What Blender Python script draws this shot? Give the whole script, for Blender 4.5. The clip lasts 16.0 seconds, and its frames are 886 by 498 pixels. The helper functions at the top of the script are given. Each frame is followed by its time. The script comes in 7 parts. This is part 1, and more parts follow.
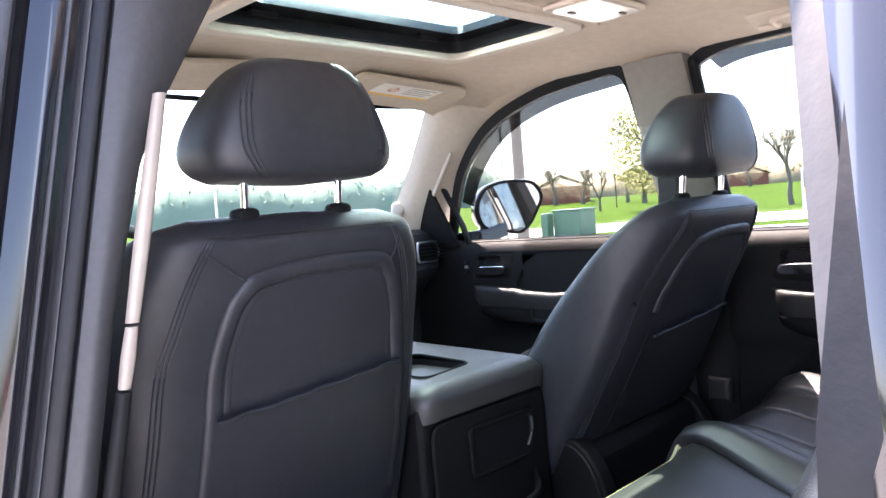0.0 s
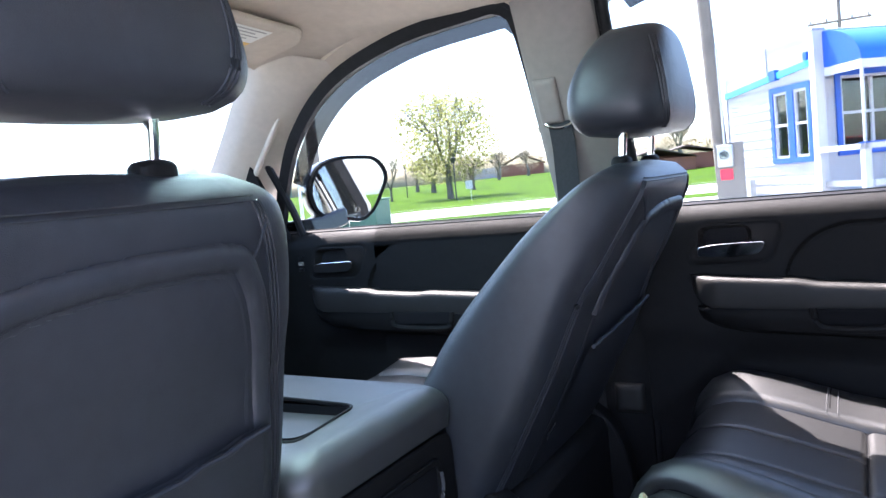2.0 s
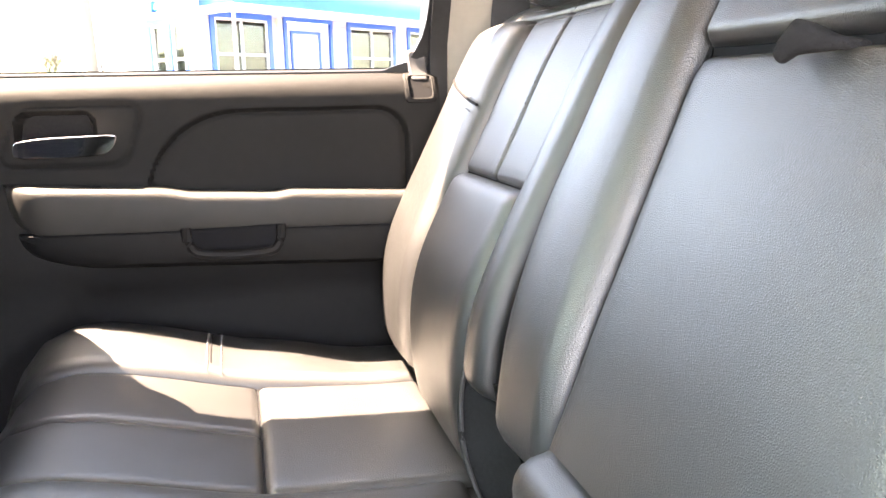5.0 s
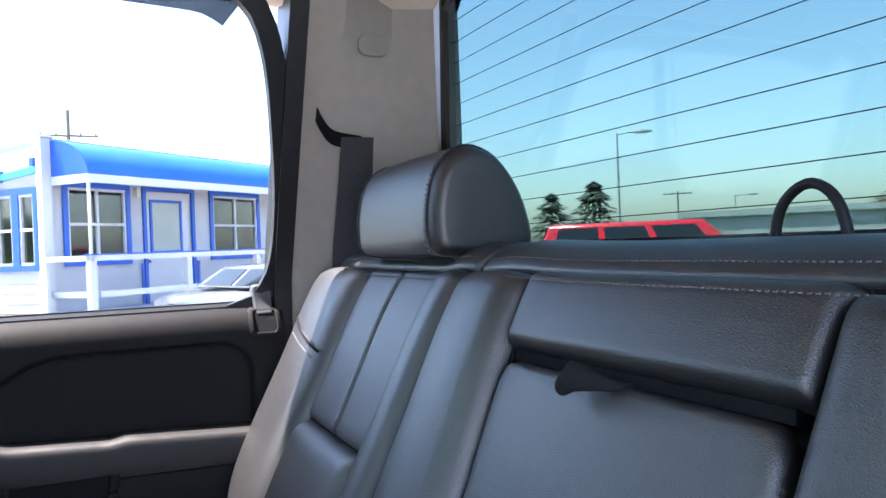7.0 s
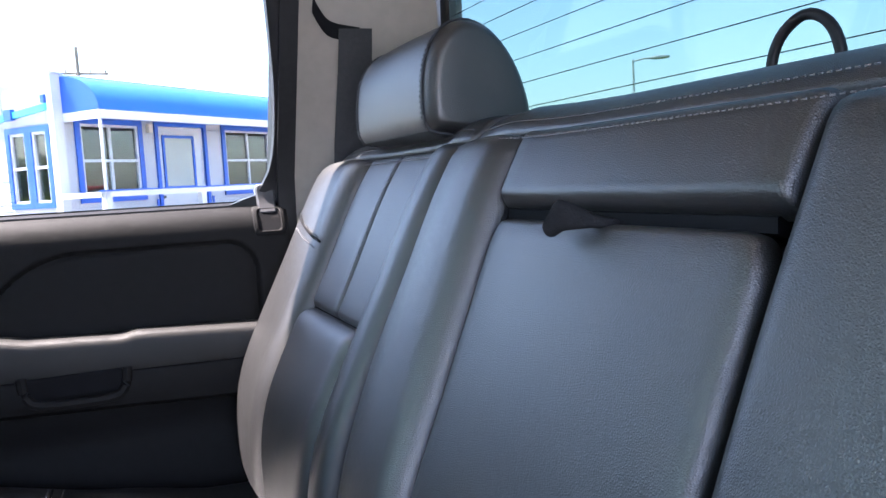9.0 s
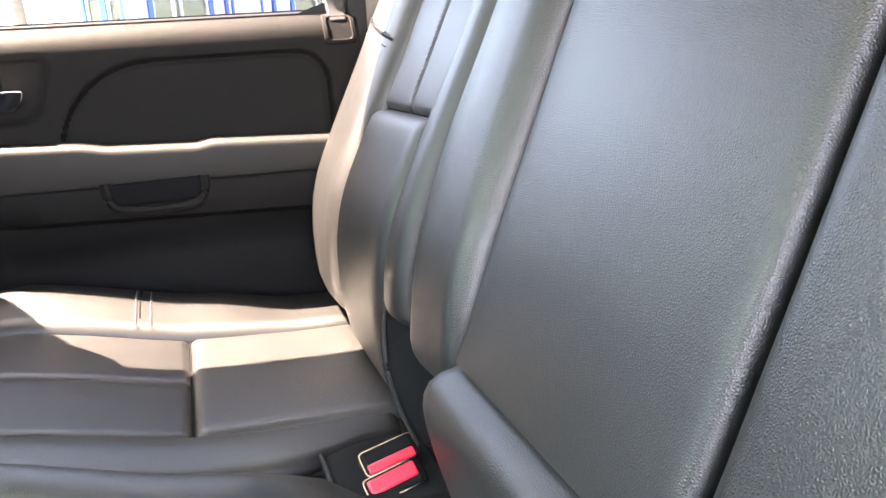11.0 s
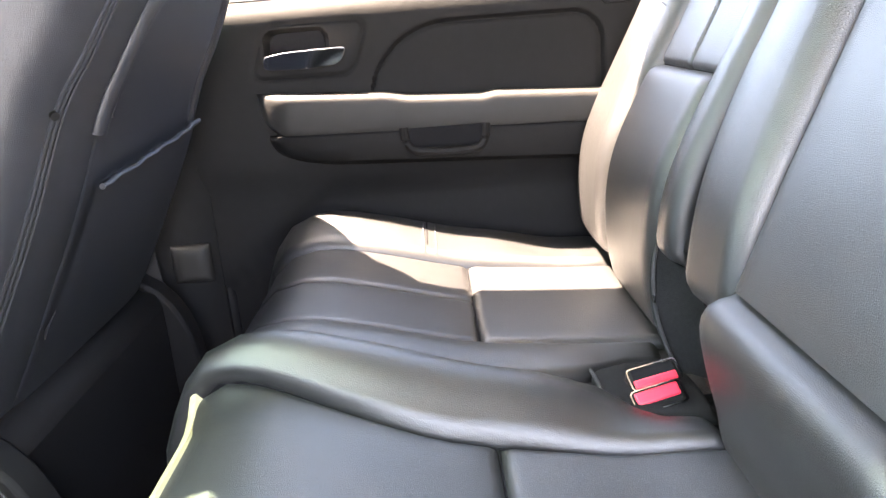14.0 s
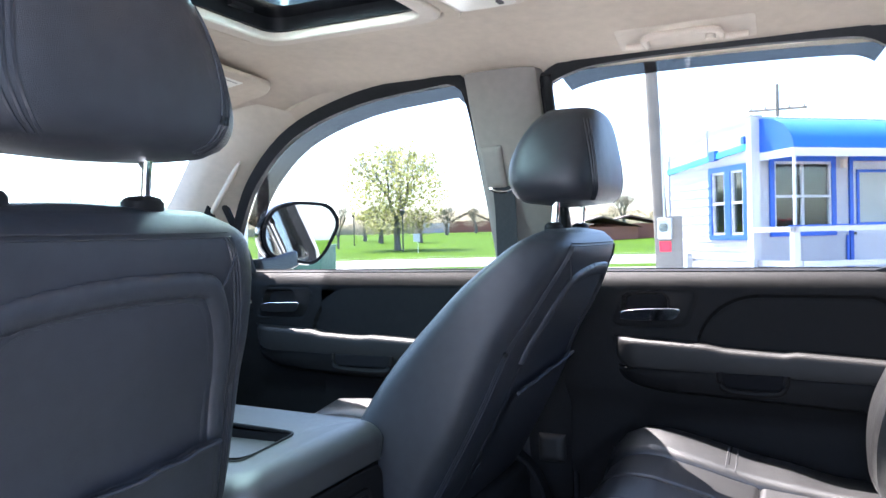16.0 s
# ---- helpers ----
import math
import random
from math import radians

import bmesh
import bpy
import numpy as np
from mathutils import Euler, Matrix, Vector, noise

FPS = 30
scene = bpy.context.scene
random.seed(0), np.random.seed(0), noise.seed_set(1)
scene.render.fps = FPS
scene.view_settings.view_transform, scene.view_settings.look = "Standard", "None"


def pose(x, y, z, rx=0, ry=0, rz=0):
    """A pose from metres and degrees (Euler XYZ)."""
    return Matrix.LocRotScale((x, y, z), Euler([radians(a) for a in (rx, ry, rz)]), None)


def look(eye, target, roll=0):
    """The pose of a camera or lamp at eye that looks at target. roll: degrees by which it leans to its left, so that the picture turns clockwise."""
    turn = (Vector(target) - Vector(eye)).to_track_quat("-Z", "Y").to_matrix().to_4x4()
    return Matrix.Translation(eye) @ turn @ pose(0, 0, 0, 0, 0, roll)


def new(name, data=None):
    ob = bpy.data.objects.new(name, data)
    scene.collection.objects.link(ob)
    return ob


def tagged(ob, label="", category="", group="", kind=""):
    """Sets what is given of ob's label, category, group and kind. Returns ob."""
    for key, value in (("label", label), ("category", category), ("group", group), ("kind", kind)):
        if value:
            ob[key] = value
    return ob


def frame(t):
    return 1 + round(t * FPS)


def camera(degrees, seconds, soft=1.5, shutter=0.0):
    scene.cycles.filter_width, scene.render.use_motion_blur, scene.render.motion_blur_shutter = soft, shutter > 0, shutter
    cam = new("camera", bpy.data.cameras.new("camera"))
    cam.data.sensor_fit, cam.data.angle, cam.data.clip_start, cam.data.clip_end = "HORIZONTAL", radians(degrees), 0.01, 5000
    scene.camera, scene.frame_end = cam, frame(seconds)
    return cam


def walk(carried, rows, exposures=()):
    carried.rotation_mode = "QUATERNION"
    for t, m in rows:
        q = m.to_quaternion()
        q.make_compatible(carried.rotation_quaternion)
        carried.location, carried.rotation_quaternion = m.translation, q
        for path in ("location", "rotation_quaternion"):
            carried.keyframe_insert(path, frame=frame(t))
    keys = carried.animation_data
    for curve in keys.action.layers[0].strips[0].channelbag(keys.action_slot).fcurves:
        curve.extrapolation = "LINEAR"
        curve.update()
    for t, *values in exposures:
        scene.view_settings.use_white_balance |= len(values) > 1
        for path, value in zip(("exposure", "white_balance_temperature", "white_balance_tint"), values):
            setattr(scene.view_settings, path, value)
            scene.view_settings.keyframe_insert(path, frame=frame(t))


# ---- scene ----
cam = camera(60.32, 16.0)
PATH = [
    (0, (-1.094, 0.124, 1.378), (0.3280, 1.5275, 1.2870), -4.53),
    (0.5, (-1.026, 0.251, 1.379), (0.3674, 1.6825, 1.2825), -3.12),
    (1, (-0.971, 0.388, 1.384), (0.5197, 1.7173, 1.2778), -3.97),
    (1.5, (-0.937, 0.506, 1.383), (0.7170, 1.6232, 1.2590), -5.73),
    (2, (-0.815, 0.540, 1.362), (0.9251, 1.5125, 1.2014), -5.67),
    (2.5, (-0.630, 0.578, 1.309), (1.2094, 1.3234, 1.0591), -5.79),
    (3, (-0.512, 0.588, 1.255), (1.3984, 0.9914, 0.8208), -7.02),
    (3.5, (-0.432, 0.596, 1.227), (1.4899, 0.6324, 0.6741), -4.35),
    (4, (-0.371, 0.606, 1.217), (1.5325, 0.4054, 0.6381), -1.70),
    (4.5, (-0.340, 0.586, 1.215), (1.5481, 0.2223, 0.6658), -1.26),
    (5, (-0.331, 0.557, 1.247), (1.5623, 0.0595, 0.8382), -1.17),
    (5.2, (-0.335, 0.544, 1.264), (1.5604, 0.0010, 0.9269), -0.94),
    (7.3, (-0.363, 0.525, 1.361), (1.4452, -0.3291, 1.3592), -2.41),
    (7.5, (-0.364, 0.522, 1.362), (1.4439, -0.3332, 1.3575), -2.54),
    (8, (-0.366, 0.517, 1.350), (1.4452, -0.3310, 1.3247), -2.78),
    (8.5, (-0.367, 0.514, 1.328), (1.4518, -0.3143, 1.2477), -3.13),
    (9, (-0.367, 0.514, 1.298), (1.4587, -0.2823, 1.1158), -3.18),
    (9.5, (-0.355, 0.503, 1.267), (1.4734, -0.2503, 0.9651), -3.33),
    (10, (-0.345, 0.495, 1.244), (1.4813, -0.2197, 0.8529), -3.22),
    (12.3, (-0.362, 0.549, 1.204), (1.4968, 0.1844, 0.5624), -6.37),
    (12.5, (-0.369, 0.549, 1.208), (1.4924, 0.2218, 0.5533), -6.82),
    (13, (-0.380, 0.558, 1.211), (1.4972, 0.3499, 0.5538), -7.89),
    (13.5, (-0.402, 0.581, 1.219), (1.4930, 0.5037, 0.5842), -7.43),
    (14, (-0.436, 0.591, 1.224), (1.4804, 0.5885, 0.6502), -4.64),
    (14.5, (-0.523, 0.598, 1.261), (1.4139, 0.7188, 0.7760), -2.81),
    (15, (-0.652, 0.576, 1.278), (1.2872, 0.8909, 0.9053), -1.29),
    (15.5, (-0.791, 0.535, 1.305), (1.1133, 1.1126, 1.1086), -0.60),
    (16, (-0.915, 0.488, 1.362), (0.9002, 1.3276, 1.3308), -1.37),
]
walk(cam, [(t, look(eye, target, roll)) for t, eye, target, roll in PATH],
     exposures=[(0.0, 3.55, 6500, 25), (1.0, 3.65, 6200, 25), (1.5, 3.60, 6100, 25), (2.5, 3.5, 5500, 18), (3.0, 4.05, 6400, 23), (3.5, 5.20, 7300, 20), (5.0, 5.35, 8000, 22), (6.2, 4.45, 6500, 18),
                (7.5, 3.25, 5700, 20), (9.0, 3.70, 5900, 22), (9.5, 4.4, 7200, 24), (10.0, 4.6, 7400, 23), (12.5, 5.25, 7900, 22), (13.5, 5.45, 7700, 21), (14.5, 5.4, 7400, 23), (15.5, 4.7, 6800, 23), (16.0, 3.6, 5700, 18)])

# ---- sky, sun ----
SUN = Vector((0.236, 0.44, 1.0)).normalized()
world = bpy.data.worlds.new("world")
scene.world = world
world.use_nodes = True
wn = world.node_tree
bg = wn.nodes["Background"]
sky = wn.nodes.new("ShaderNodeTexSky")
sky.sky_type, sky.sun_disc = "NISHITA", False
sky.sun_elevation = math.asin(SUN.z)
sky.sun_rotation = math.atan2(SUN.x, SUN.y)
sky.dust_density = 2.0
wn.links.new(sky.outputs[0], bg.inputs[0])
bg.inputs[1].default_value = 0.15
sun = new("sun", bpy.data.lights.new("sun", "SUN"))
sun.data.energy, sun.data.angle, sun.data.color = 5.0, radians(0.5), (1.0, 0.89, 0.74)
sun.matrix_world = look(SUN * 20, (0, 0, 0))
# the open doorway's share of the sky
doorway = new("doorway_light", bpy.data.lights.new("doorway_light", "AREA"))
doorway.data.shape, doorway.data.size, doorway.data.size_y = "RECTANGLE", 0.48, 1.00
doorway.data.energy, doorway.data.color = 0.80, (0.82, 0.91, 1.0)
doorway.matrix_world = look((-0.90, 0.54, 1.20), (0.0, 0.54, 1.08))
# the sunroof's share of the sky
skylight = new("skylight", bpy.data.lights.new("skylight", "AREA"))
skylight.data.shape, skylight.data.size, skylight.data.size_y = "RECTANGLE", 0.62, 0.28
skylight.data.energy, skylight.data.color = 4.2, (0.95, 0.99, 1.0)
skylight.matrix_world = look((-0.017, 1.26, 1.90), (-0.017, 1.259, 1.0))


# ---- materials ----
def material(name, color, rough=0.5, metal=0.0, spec=0.5, grain=None, bump=0.0, vary=0.0, vary_scale=4.0, coat=0.0,
             voronoi=None, color2=None):
    """A Principled surface with colour variation at two scales and fine relief."""
    m = bpy.data.materials.new(name)
    m.use_nodes = True
    t = m.node_tree
    b = t.nodes["Principled BSDF"]
    b.inputs["Base Color"].default_value = (*color, 1)
    b.inputs["Roughness"].default_value = rough
    b.inputs["Metallic"].default_value = metal
    b.inputs["Specular IOR Level"].default_value = spec
    b.inputs["Coat Weight"].default_value = coat
    co = t.nodes.new("ShaderNodeTexCoord").outputs["Object"]
    if vary:
        n1, n2 = t.nodes.new("ShaderNodeTexNoise"), t.nodes.new("ShaderNodeTexNoise")
        for n, s in ((n1, vary_scale), (n2, vary_scale * 14)):
            n.inputs["Scale"].default_value = s
            n.inputs["Detail"].default_value = 5
            t.links.new(co, n.inputs["Vector"])
        add = t.nodes.new("ShaderNodeMath")
        t.links.new(n1.outputs["Fac"], add.inputs[0])
        t.links.new(n2.outputs["Fac"], add.inputs[1])
        ramp = t.nodes.new("ShaderNodeMapRange")
        ramp.inputs["From Min"].default_value, ramp.inputs["From Max"].default_value = 0.7, 1.3
        t.links.new(add.outputs[0], ramp.inputs["Value"])
        mix = t.nodes.new("ShaderNodeMix")
        mix.data_type = "RGBA"
        mix.inputs["A"].default_value = (*[c * (1 - vary) for c in color], 1)
        mix.inputs["B"].default_value = (*(color2 or [min(1, c * (1 + vary)) for c in color]), 1)
        t.links.new(ramp.outputs[0], mix.inputs["Factor"])
        t.links.new(mix.outputs["Result"], b.inputs["Base Color"])
        rr = t.nodes.new("ShaderNodeMapRange")
        rr.inputs["To Min"].default_value, rr.inputs["To Max"].default_value = rough * (1 - vary * 0.4), min(1, rough * (1 + vary * 0.4))
        t.links.new(n1.outputs["Fac"], rr.inputs["Value"])
        t.links.new(rr.outputs[0], b.inputs["Roughness"])
    if bump:
        bp = t.nodes.new("ShaderNodeBump")
        bp.inputs["Strength"].default_value = bump
        bp.inputs["Distance"].default_value = 0.001
        if voronoi:
            v = t.nodes.new("ShaderNodeTexVoronoi")
            v.feature = "DISTANCE_TO_EDGE"
            v.inputs["Scale"].default_value = voronoi
            wv = t.nodes.new("ShaderNodeTexNoise")
            wv.inputs["Scale"].default_value = voronoi * 0.35
            t.links.new(co, wv.inputs["Vector"])
            mx = t.nodes.new("ShaderNodeMix")
            mx.data_type = "RGBA"
            mx.inputs["Factor"].default_value = 0.0012
            t.links.new(co, mx.inputs["A"])
            t.links.new(wv.outputs["Color"], mx.inputs["B"])
            t.links.new(mx.outputs["Result"], v.inputs["Vector"])
            cl = t.nodes.new("ShaderNodeMapRange")
            cl.inputs["From Max"].default_value = 0.5
            t.links.new(v.outputs["Distance"], cl.inputs["Value"])
            t.links.new(cl.outputs[0], bp.inputs["Height"])
        else:
            g = t.nodes.new("ShaderNodeTexNoise")
            g.inputs["Scale"].default_value = grain or 300
            g.inputs["Detail"].default_value = 3
            t.links.new(co, g.inputs["Vector"])
            t.links.new(g.outputs["Fac"], bp.inputs["Height"])
        t.links.new(bp.outputs[0], b.inputs["Normal"])
    return m


def glazing(name, tint, gloss=1.0):
    """Thin glass: clear with a tint, and a mirror share that grows towards grazing views."""
    m = bpy.data.materials.new(name)
    m.use_nodes = True
    t = m.node_tree
    t.nodes.remove(t.nodes["Principled BSDF"])
    tr, gl = t.nodes.new("ShaderNodeBsdfTransparent"), t.nodes.new("ShaderNodeBsdfGlossy")
    tr.inputs[0].default_value = (*tint, 1)
    gl.inputs["Roughness"].default_value = 0.0
    fr, mix = t.nodes.new("ShaderNodeLayerWeight"), t.nodes.new("ShaderNodeMixShader")
    fr.inputs["Blend"].default_value = 0.5
    po, mu = t.nodes.new("ShaderNodeMath"), t.nodes.new("ShaderNodeMath")
    po.operation, po.inputs[1].default_value = "POWER", 5.0
    mu.operation, mu.inputs[1].default_value, mu.inputs[2].default_value = "MULTIPLY_ADD", 0.9 * gloss, 0.04 * gloss
    t.links.new(fr.outputs["Facing"], po.inputs[0])
    t.links.new(po.outputs[0], mu.inputs[0])
    t.links.new(mu.outputs[0], mix.inputs[0])
    t.links.new(tr.outputs[0], mix.inputs[1])
    t.links.new(gl.outputs[0], mix.inputs[2])
    t.links.new(mix.outputs[0], t.nodes["Material Output"].inputs[0])
    return m


LEATHER = material("black_leather", (0.010, 0.010, 0.0104), 0.41, spec=0.74, bump=0.24, voronoi=640, vary=0.18, vary_scale=5)
LEATHER_PERF = material("perforated_leather", (0.010, 0.010, 0.0104), 0.45, spec=0.8, bump=0.28, voronoi=400, vary=0.15, vary_scale=6)
SEATBACK = material("seat_back_vinyl", (0.0190, 0.0202, 0.0240), 0.40, spec=0.35, bump=0.25, voronoi=700, vary=0.2, vary_scale=4)
PLASTIC = material("black_grained_plastic", (0.0080, 0.0078, 0.0080), 0.55, spec=0.08, bump=0.3, voronoi=600, vary=0.15, vary_scale=5)
ARMREST = material("armrest_vinyl", (0.015, 0.0145, 0.014), 0.5, spec=0.22, bump=0.25, voronoi=600, vary=0.15)
# black dash plastic, lightened in colour for windscreen light
DASH_LIT = material("lit_dash_plastic", (0.024, 0.0245, 0.027), 0.45, spec=0.45, bump=0.25, voronoi=600, vary=0.15, vary_scale=5)
RUBBER = material("black_rubber", (0.008, 0.008, 0.009), 0.5, spec=0.2, bump=0.15, grain=250, vary=0.3, vary_scale=6)
SEAL_GREY = material("grey_weathered_rubber", (0.026, 0.0262, 0.028), 0.55, spec=0.35, bump=0.15, grain=250, vary=0.18, vary_scale=9)
SEAL_PALE = material("pale_flocked_seal", (0.018, 0.0178, 0.018), 0.8, spec=0.15, bump=0.2, grain=400, vary=0.15, vary_scale=12)
PAINT = material("black_car_paint", (0.008, 0.008, 0.010), 0.10, spec=0.4, coat=0.2, vary=0.15, vary_scale=3)
HEADLINER = material("beige_headliner_fabric", (0.55, 0.465, 0.37), 0.95, spec=0.1, bump=0.5, grain=700, vary=0.07, vary_scale=3)
CREAM = material("cream_plastic", (0.20, 0.17, 0.14), 0.55, spec=0.3, bump=0.2, grain=500, vary=0.08, vary_scale=6)
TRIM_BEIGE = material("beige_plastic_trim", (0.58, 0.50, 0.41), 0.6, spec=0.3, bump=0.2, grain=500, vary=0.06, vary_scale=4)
# grey parts, and beige trim with its shade put into the colour
GREY_AND_SHADED_TRIM = material("grey_and_shaded_beige_trim", (0.20, 0.18, 0.158), 0.6, spec=0.3, bump=0.2, grain=500, vary=0.08, vary_scale=4)
CARPET = material("black_carpet", (0.012, 0.013, 0.016), 0.98, spec=0.05, bump=1.0, grain=420, vary=0.4, vary_scale=25)
CHROME = material("chrome", (0.82, 0.82, 0.84), 0.08, metal=1.0, vary=0.05, vary_scale=8)
SATIN = material("satin_silver", (0.55, 0.55, 0.57), 0.3, metal=0.9, vary=0.06, vary_scale=8)
BELT = material("seat_belt_webbing", (0.02, 0.02, 0.022), 0.75, spec=0.3, bump=0.8, grain=650, vary=0.2, vary_scale=12)
CONSOLE_LID = material("console_vinyl", (0.028, 0.028, 0.029), 0.42, spec=0.55, bump=0.25, voronoi=600, vary=0.12)
DASH_TRIM = material("dark_satin_trim", (0.07, 0.07, 0.075), 0.35, metal=0.4, vary=0.1, vary_scale=8)
STITCH = material("grey_thread", (0.10, 0.10, 0.104), 0.8, spec=0.2, vary=0.2, vary_scale=60)
PIPING = material("pale_piping", (0.30, 0.27, 0.16), 0.6, spec=0.3, vary=0.2, vary_scale=30)
RED_PLASTIC = material("red_plastic", (0.72, 0.03, 0.06), 0.35, spec=0.5, vary=0.08, vary_scale=30)
FELT = material("black_felt", (0.010, 0.010, 0.011), 0.95, spec=0.08, bump=0.6, grain=700, vary=0.25, vary_scale=20)
# near-black for seams and wires, and for shade painted into openings
DARK_GAP = material("gap_and_shade_black", (0.006, 0.006, 0.007), 0.9, spec=0.1, vary=0.2)
BLACK_FRIT = material("black_glass_border", (0.01, 0.01, 0.012), 0.15, spec=0.5, vary=0.1)
MIRROR = material("mirror_glass", (0.86, 0.88, 0.9), 0.01, metal=1.0)
LAMP_LENS = material("lamp_lens", (0.85, 0.80, 0.70), 0.25, spec=0.5, vary=0.05, vary_scale=20)
LABEL_WHITE = material("label_paper", (0.75, 0.72, 0.65), 0.6, vary=0.05, vary_scale=30)
LABEL_AMBER = material("label_amber", (0.75, 0.45, 0.10), 0.6, vary=0.05, vary_scale=30)
# label red and ink, paled in colour for the glare on the visor
LABEL_RED = material("label_red", (0.60, 0.22, 0.14), 0.6, vary=0.05, vary_scale=30)
LABEL_INK = material("glare_paled_label_ink", (0.34, 0.32, 0.28), 0.6, vary=0.05, vary_scale=30)
LABEL_BLACK = material("label_ink", (0.05, 0.045, 0.04), 0.6, vary=0.05, vary_scale=30)
GLASS_SIDE = glazing("clear_side_glass", (0.68, 0.71, 0.70), 0.5)
GLASS_WIND = glazing("green_windscreen_glass", (0.56, 0.67, 0.645), 0.5)
GLASS_REAR = glazing("tinted_rear_glass", (0.290, 0.352, 0.328), 0.45)
GLASS_ROOF = glazing("tinted_roof_glass", (0.60, 0.72, 0.68), 0.5)
VISOR_SMOKE = glazing("smoked_acrylic", (0.22, 0.215, 0.21), 0.10)
WHITE_SIDING = material("white_siding", (0.37, 0.365, 0.385), 0.6, vary=0.06, vary_scale=2, bump=0.2, grain=60)
WHITE_PAINT = material("white_paint", (0.45, 0.445, 0.455), 0.5, vary=0.05, vary_scale=3)
BLUE_PAINT = material("blue_paint", (0.011, 0.075, 0.38), 0.45, vary=0.1, vary_scale=3)
BLUE_CANVAS = material("blue_awning_canvas", (0.004, 0.090, 0.46), 0.55, vary=0.12, vary_scale=1.5, bump=0.3, grain=80)
AQUA_PAINT = material("aqua_paint", (0.05, 0.36, 0.42), 0.5, vary=0.1, vary_scale=3)
# indoor dimness behind the panes is put into this olive colour
ROOM_DARK = material("room_coloured_dim", (0.17, 0.145, 0.085), 0.8, vary=0.35, vary_scale=1.2)
# pale grey-green painted as the reflection in the door's pane
PANE_GLARE = material("painted_pane_reflection", (0.30, 0.31, 0.28), 0.35, spec=0.5, vary=0.15, vary_scale=3)
GLASS_HOUSE = glazing("house_glass", (0.75, 0.78, 0.75), 1.5)
WOOD_POLE = material("weathered_pole_wood", (0.14, 0.12, 0.10), 0.85, vary=0.25, vary_scale=3, bump=0.6, grain=40)
GALV = material("galvanised_steel", (0.45, 0.46, 0.47), 0.45, metal=0.6, vary=0.12, vary_scale=5)
GREEN_BOX = material("green_cabinet_paint", (0.09, 0.16, 0.11), 0.5, vary=0.12, vary_scale=3)
CONCRETE = material("pale_concrete", (0.34, 0.33, 0.31), 0.85, vary=0.12, vary_scale=0.6, bump=0.4, grain=25)
GRASS = material("spring_grass", (0.030, 0.062, 0.003), 0.9, spec=0.03, vary=0.3, vary_scale=0.25, bump=0.8, grain=12, color2=(0.045, 0.085, 0.005))
BARK = material("grey_bark", (0.13, 0.115, 0.095), 0.9, vary=0.25, vary_scale=6, bump=0.6, grain=40)
LEAF_SPRING = material("spring_leaf", (0.23, 0.225, 0.050), 0.6, spec=0.2, vary=0.25, vary_scale=2)
LEAF_RUST = material("budding_leaf", (0.20, 0.165, 0.10), 0.7, spec=0.2, vary=0.3, vary_scale=2)
LEAF_DARK = material("conifer_needles", (0.045, 0.066, 0.045), 0.8, spec=0.2, vary=0.3, vary_scale=2)
# distance haze is mixed into this leaf colour
HAZE_WOOD = material("haze_tinted_woodland", (0.135, 0.170, 0.135), 0.95, spec=0.02, vary=0.08, vary_scale=0.05, bump=0.15, grain=0.4)
BRICK = material("red_brick", (0.22, 0.08, 0.05), 0.85, vary=0.2, vary_scale=1.5, bump=0.4, grain=12)
ROOF_SHINGLE = material("brown_shingles", (0.10, 0.07, 0.055), 0.9, vary=0.2, vary_scale=1.0)
RED_CAR = material("red_car_paint", (0.55, 0.01, 0.02), 0.15, coat=0.6, vary=0.06, vary_scale=2)
SILVER_CAR = material("silver_car_paint", (0.17, 0.18, 0.19), 0.2, metal=0.5, coat=0.5, vary=0.06, vary_scale=2)
CAR_GLASS = material("dark_car_glass", (0.01, 0.012, 0.014), 0.05, spec=0.6, vary=0.1)
YELLOW_SIGN = material("yellow_sign_paint", (0.60, 0.42, 0.05), 0.5, vary=0.06, vary_scale=3)


# ---- mesh helpers ----
def part(name, bm, mat, parent=None, label="", smooth=True, bevel=0.0):
    """Links a bmesh as one mesh object, under a parent if one is given."""
    bmesh.ops.recalc_face_normals(bm, faces=bm.faces)
    me = bpy.data.meshes.new(name)
    bm.to_mesh(me)
    bm.free()
    me.materials.append(mat)
    if smooth:
        me.polygons.foreach_set("use_smooth", [True] * len(me.polygons))
        me.set_sharp_from_angle(angle=radians(38))
    ob = new(name, me)
    if bevel:
        mod = ob.modifiers.new("bevel", "BEVEL")
        mod.width, mod.segments, mod.limit_method, mod.angle_limit = bevel, 2, "ANGLE", radians(40)
    if parent:
        ob.parent = parent
        ob.matrix_parent_inverse = Matrix.Translation(-parent.location)
    if label:
        tagged(ob, label)
    return ob


def thing(name, label, category, kind="", group="", at=(0, 0, 0)):
    ob = new(name)
    ob.empty_display_size = 0.05
    ob.location = at
    return tagged(ob, label, category, group, kind)


def box(bm, lo, hi, m=None):
    """An upright box from corner to corner."""
    lo, hi = Vector(lo), Vector(hi)
    vs = [bm.verts.new((x, y, z)) for z in (lo.z, hi.z) for y in (lo.y, hi.y) for x in (lo.x, hi.x)]
    for f in ((0, 2, 3, 1), (4, 5, 7, 6), (0, 1, 5, 4), (2, 6, 7, 3), (0, 4, 6, 2), (1, 3, 7, 5)):
        bm.faces.new([vs[i] for i in f])
    if m is not None:
        for v in vs:
            v.co = m @ v.co
    return vs


def boxed(lo, hi, m=None):
    bm = bmesh.new()
    box(bm, lo, hi, m)
    return bm


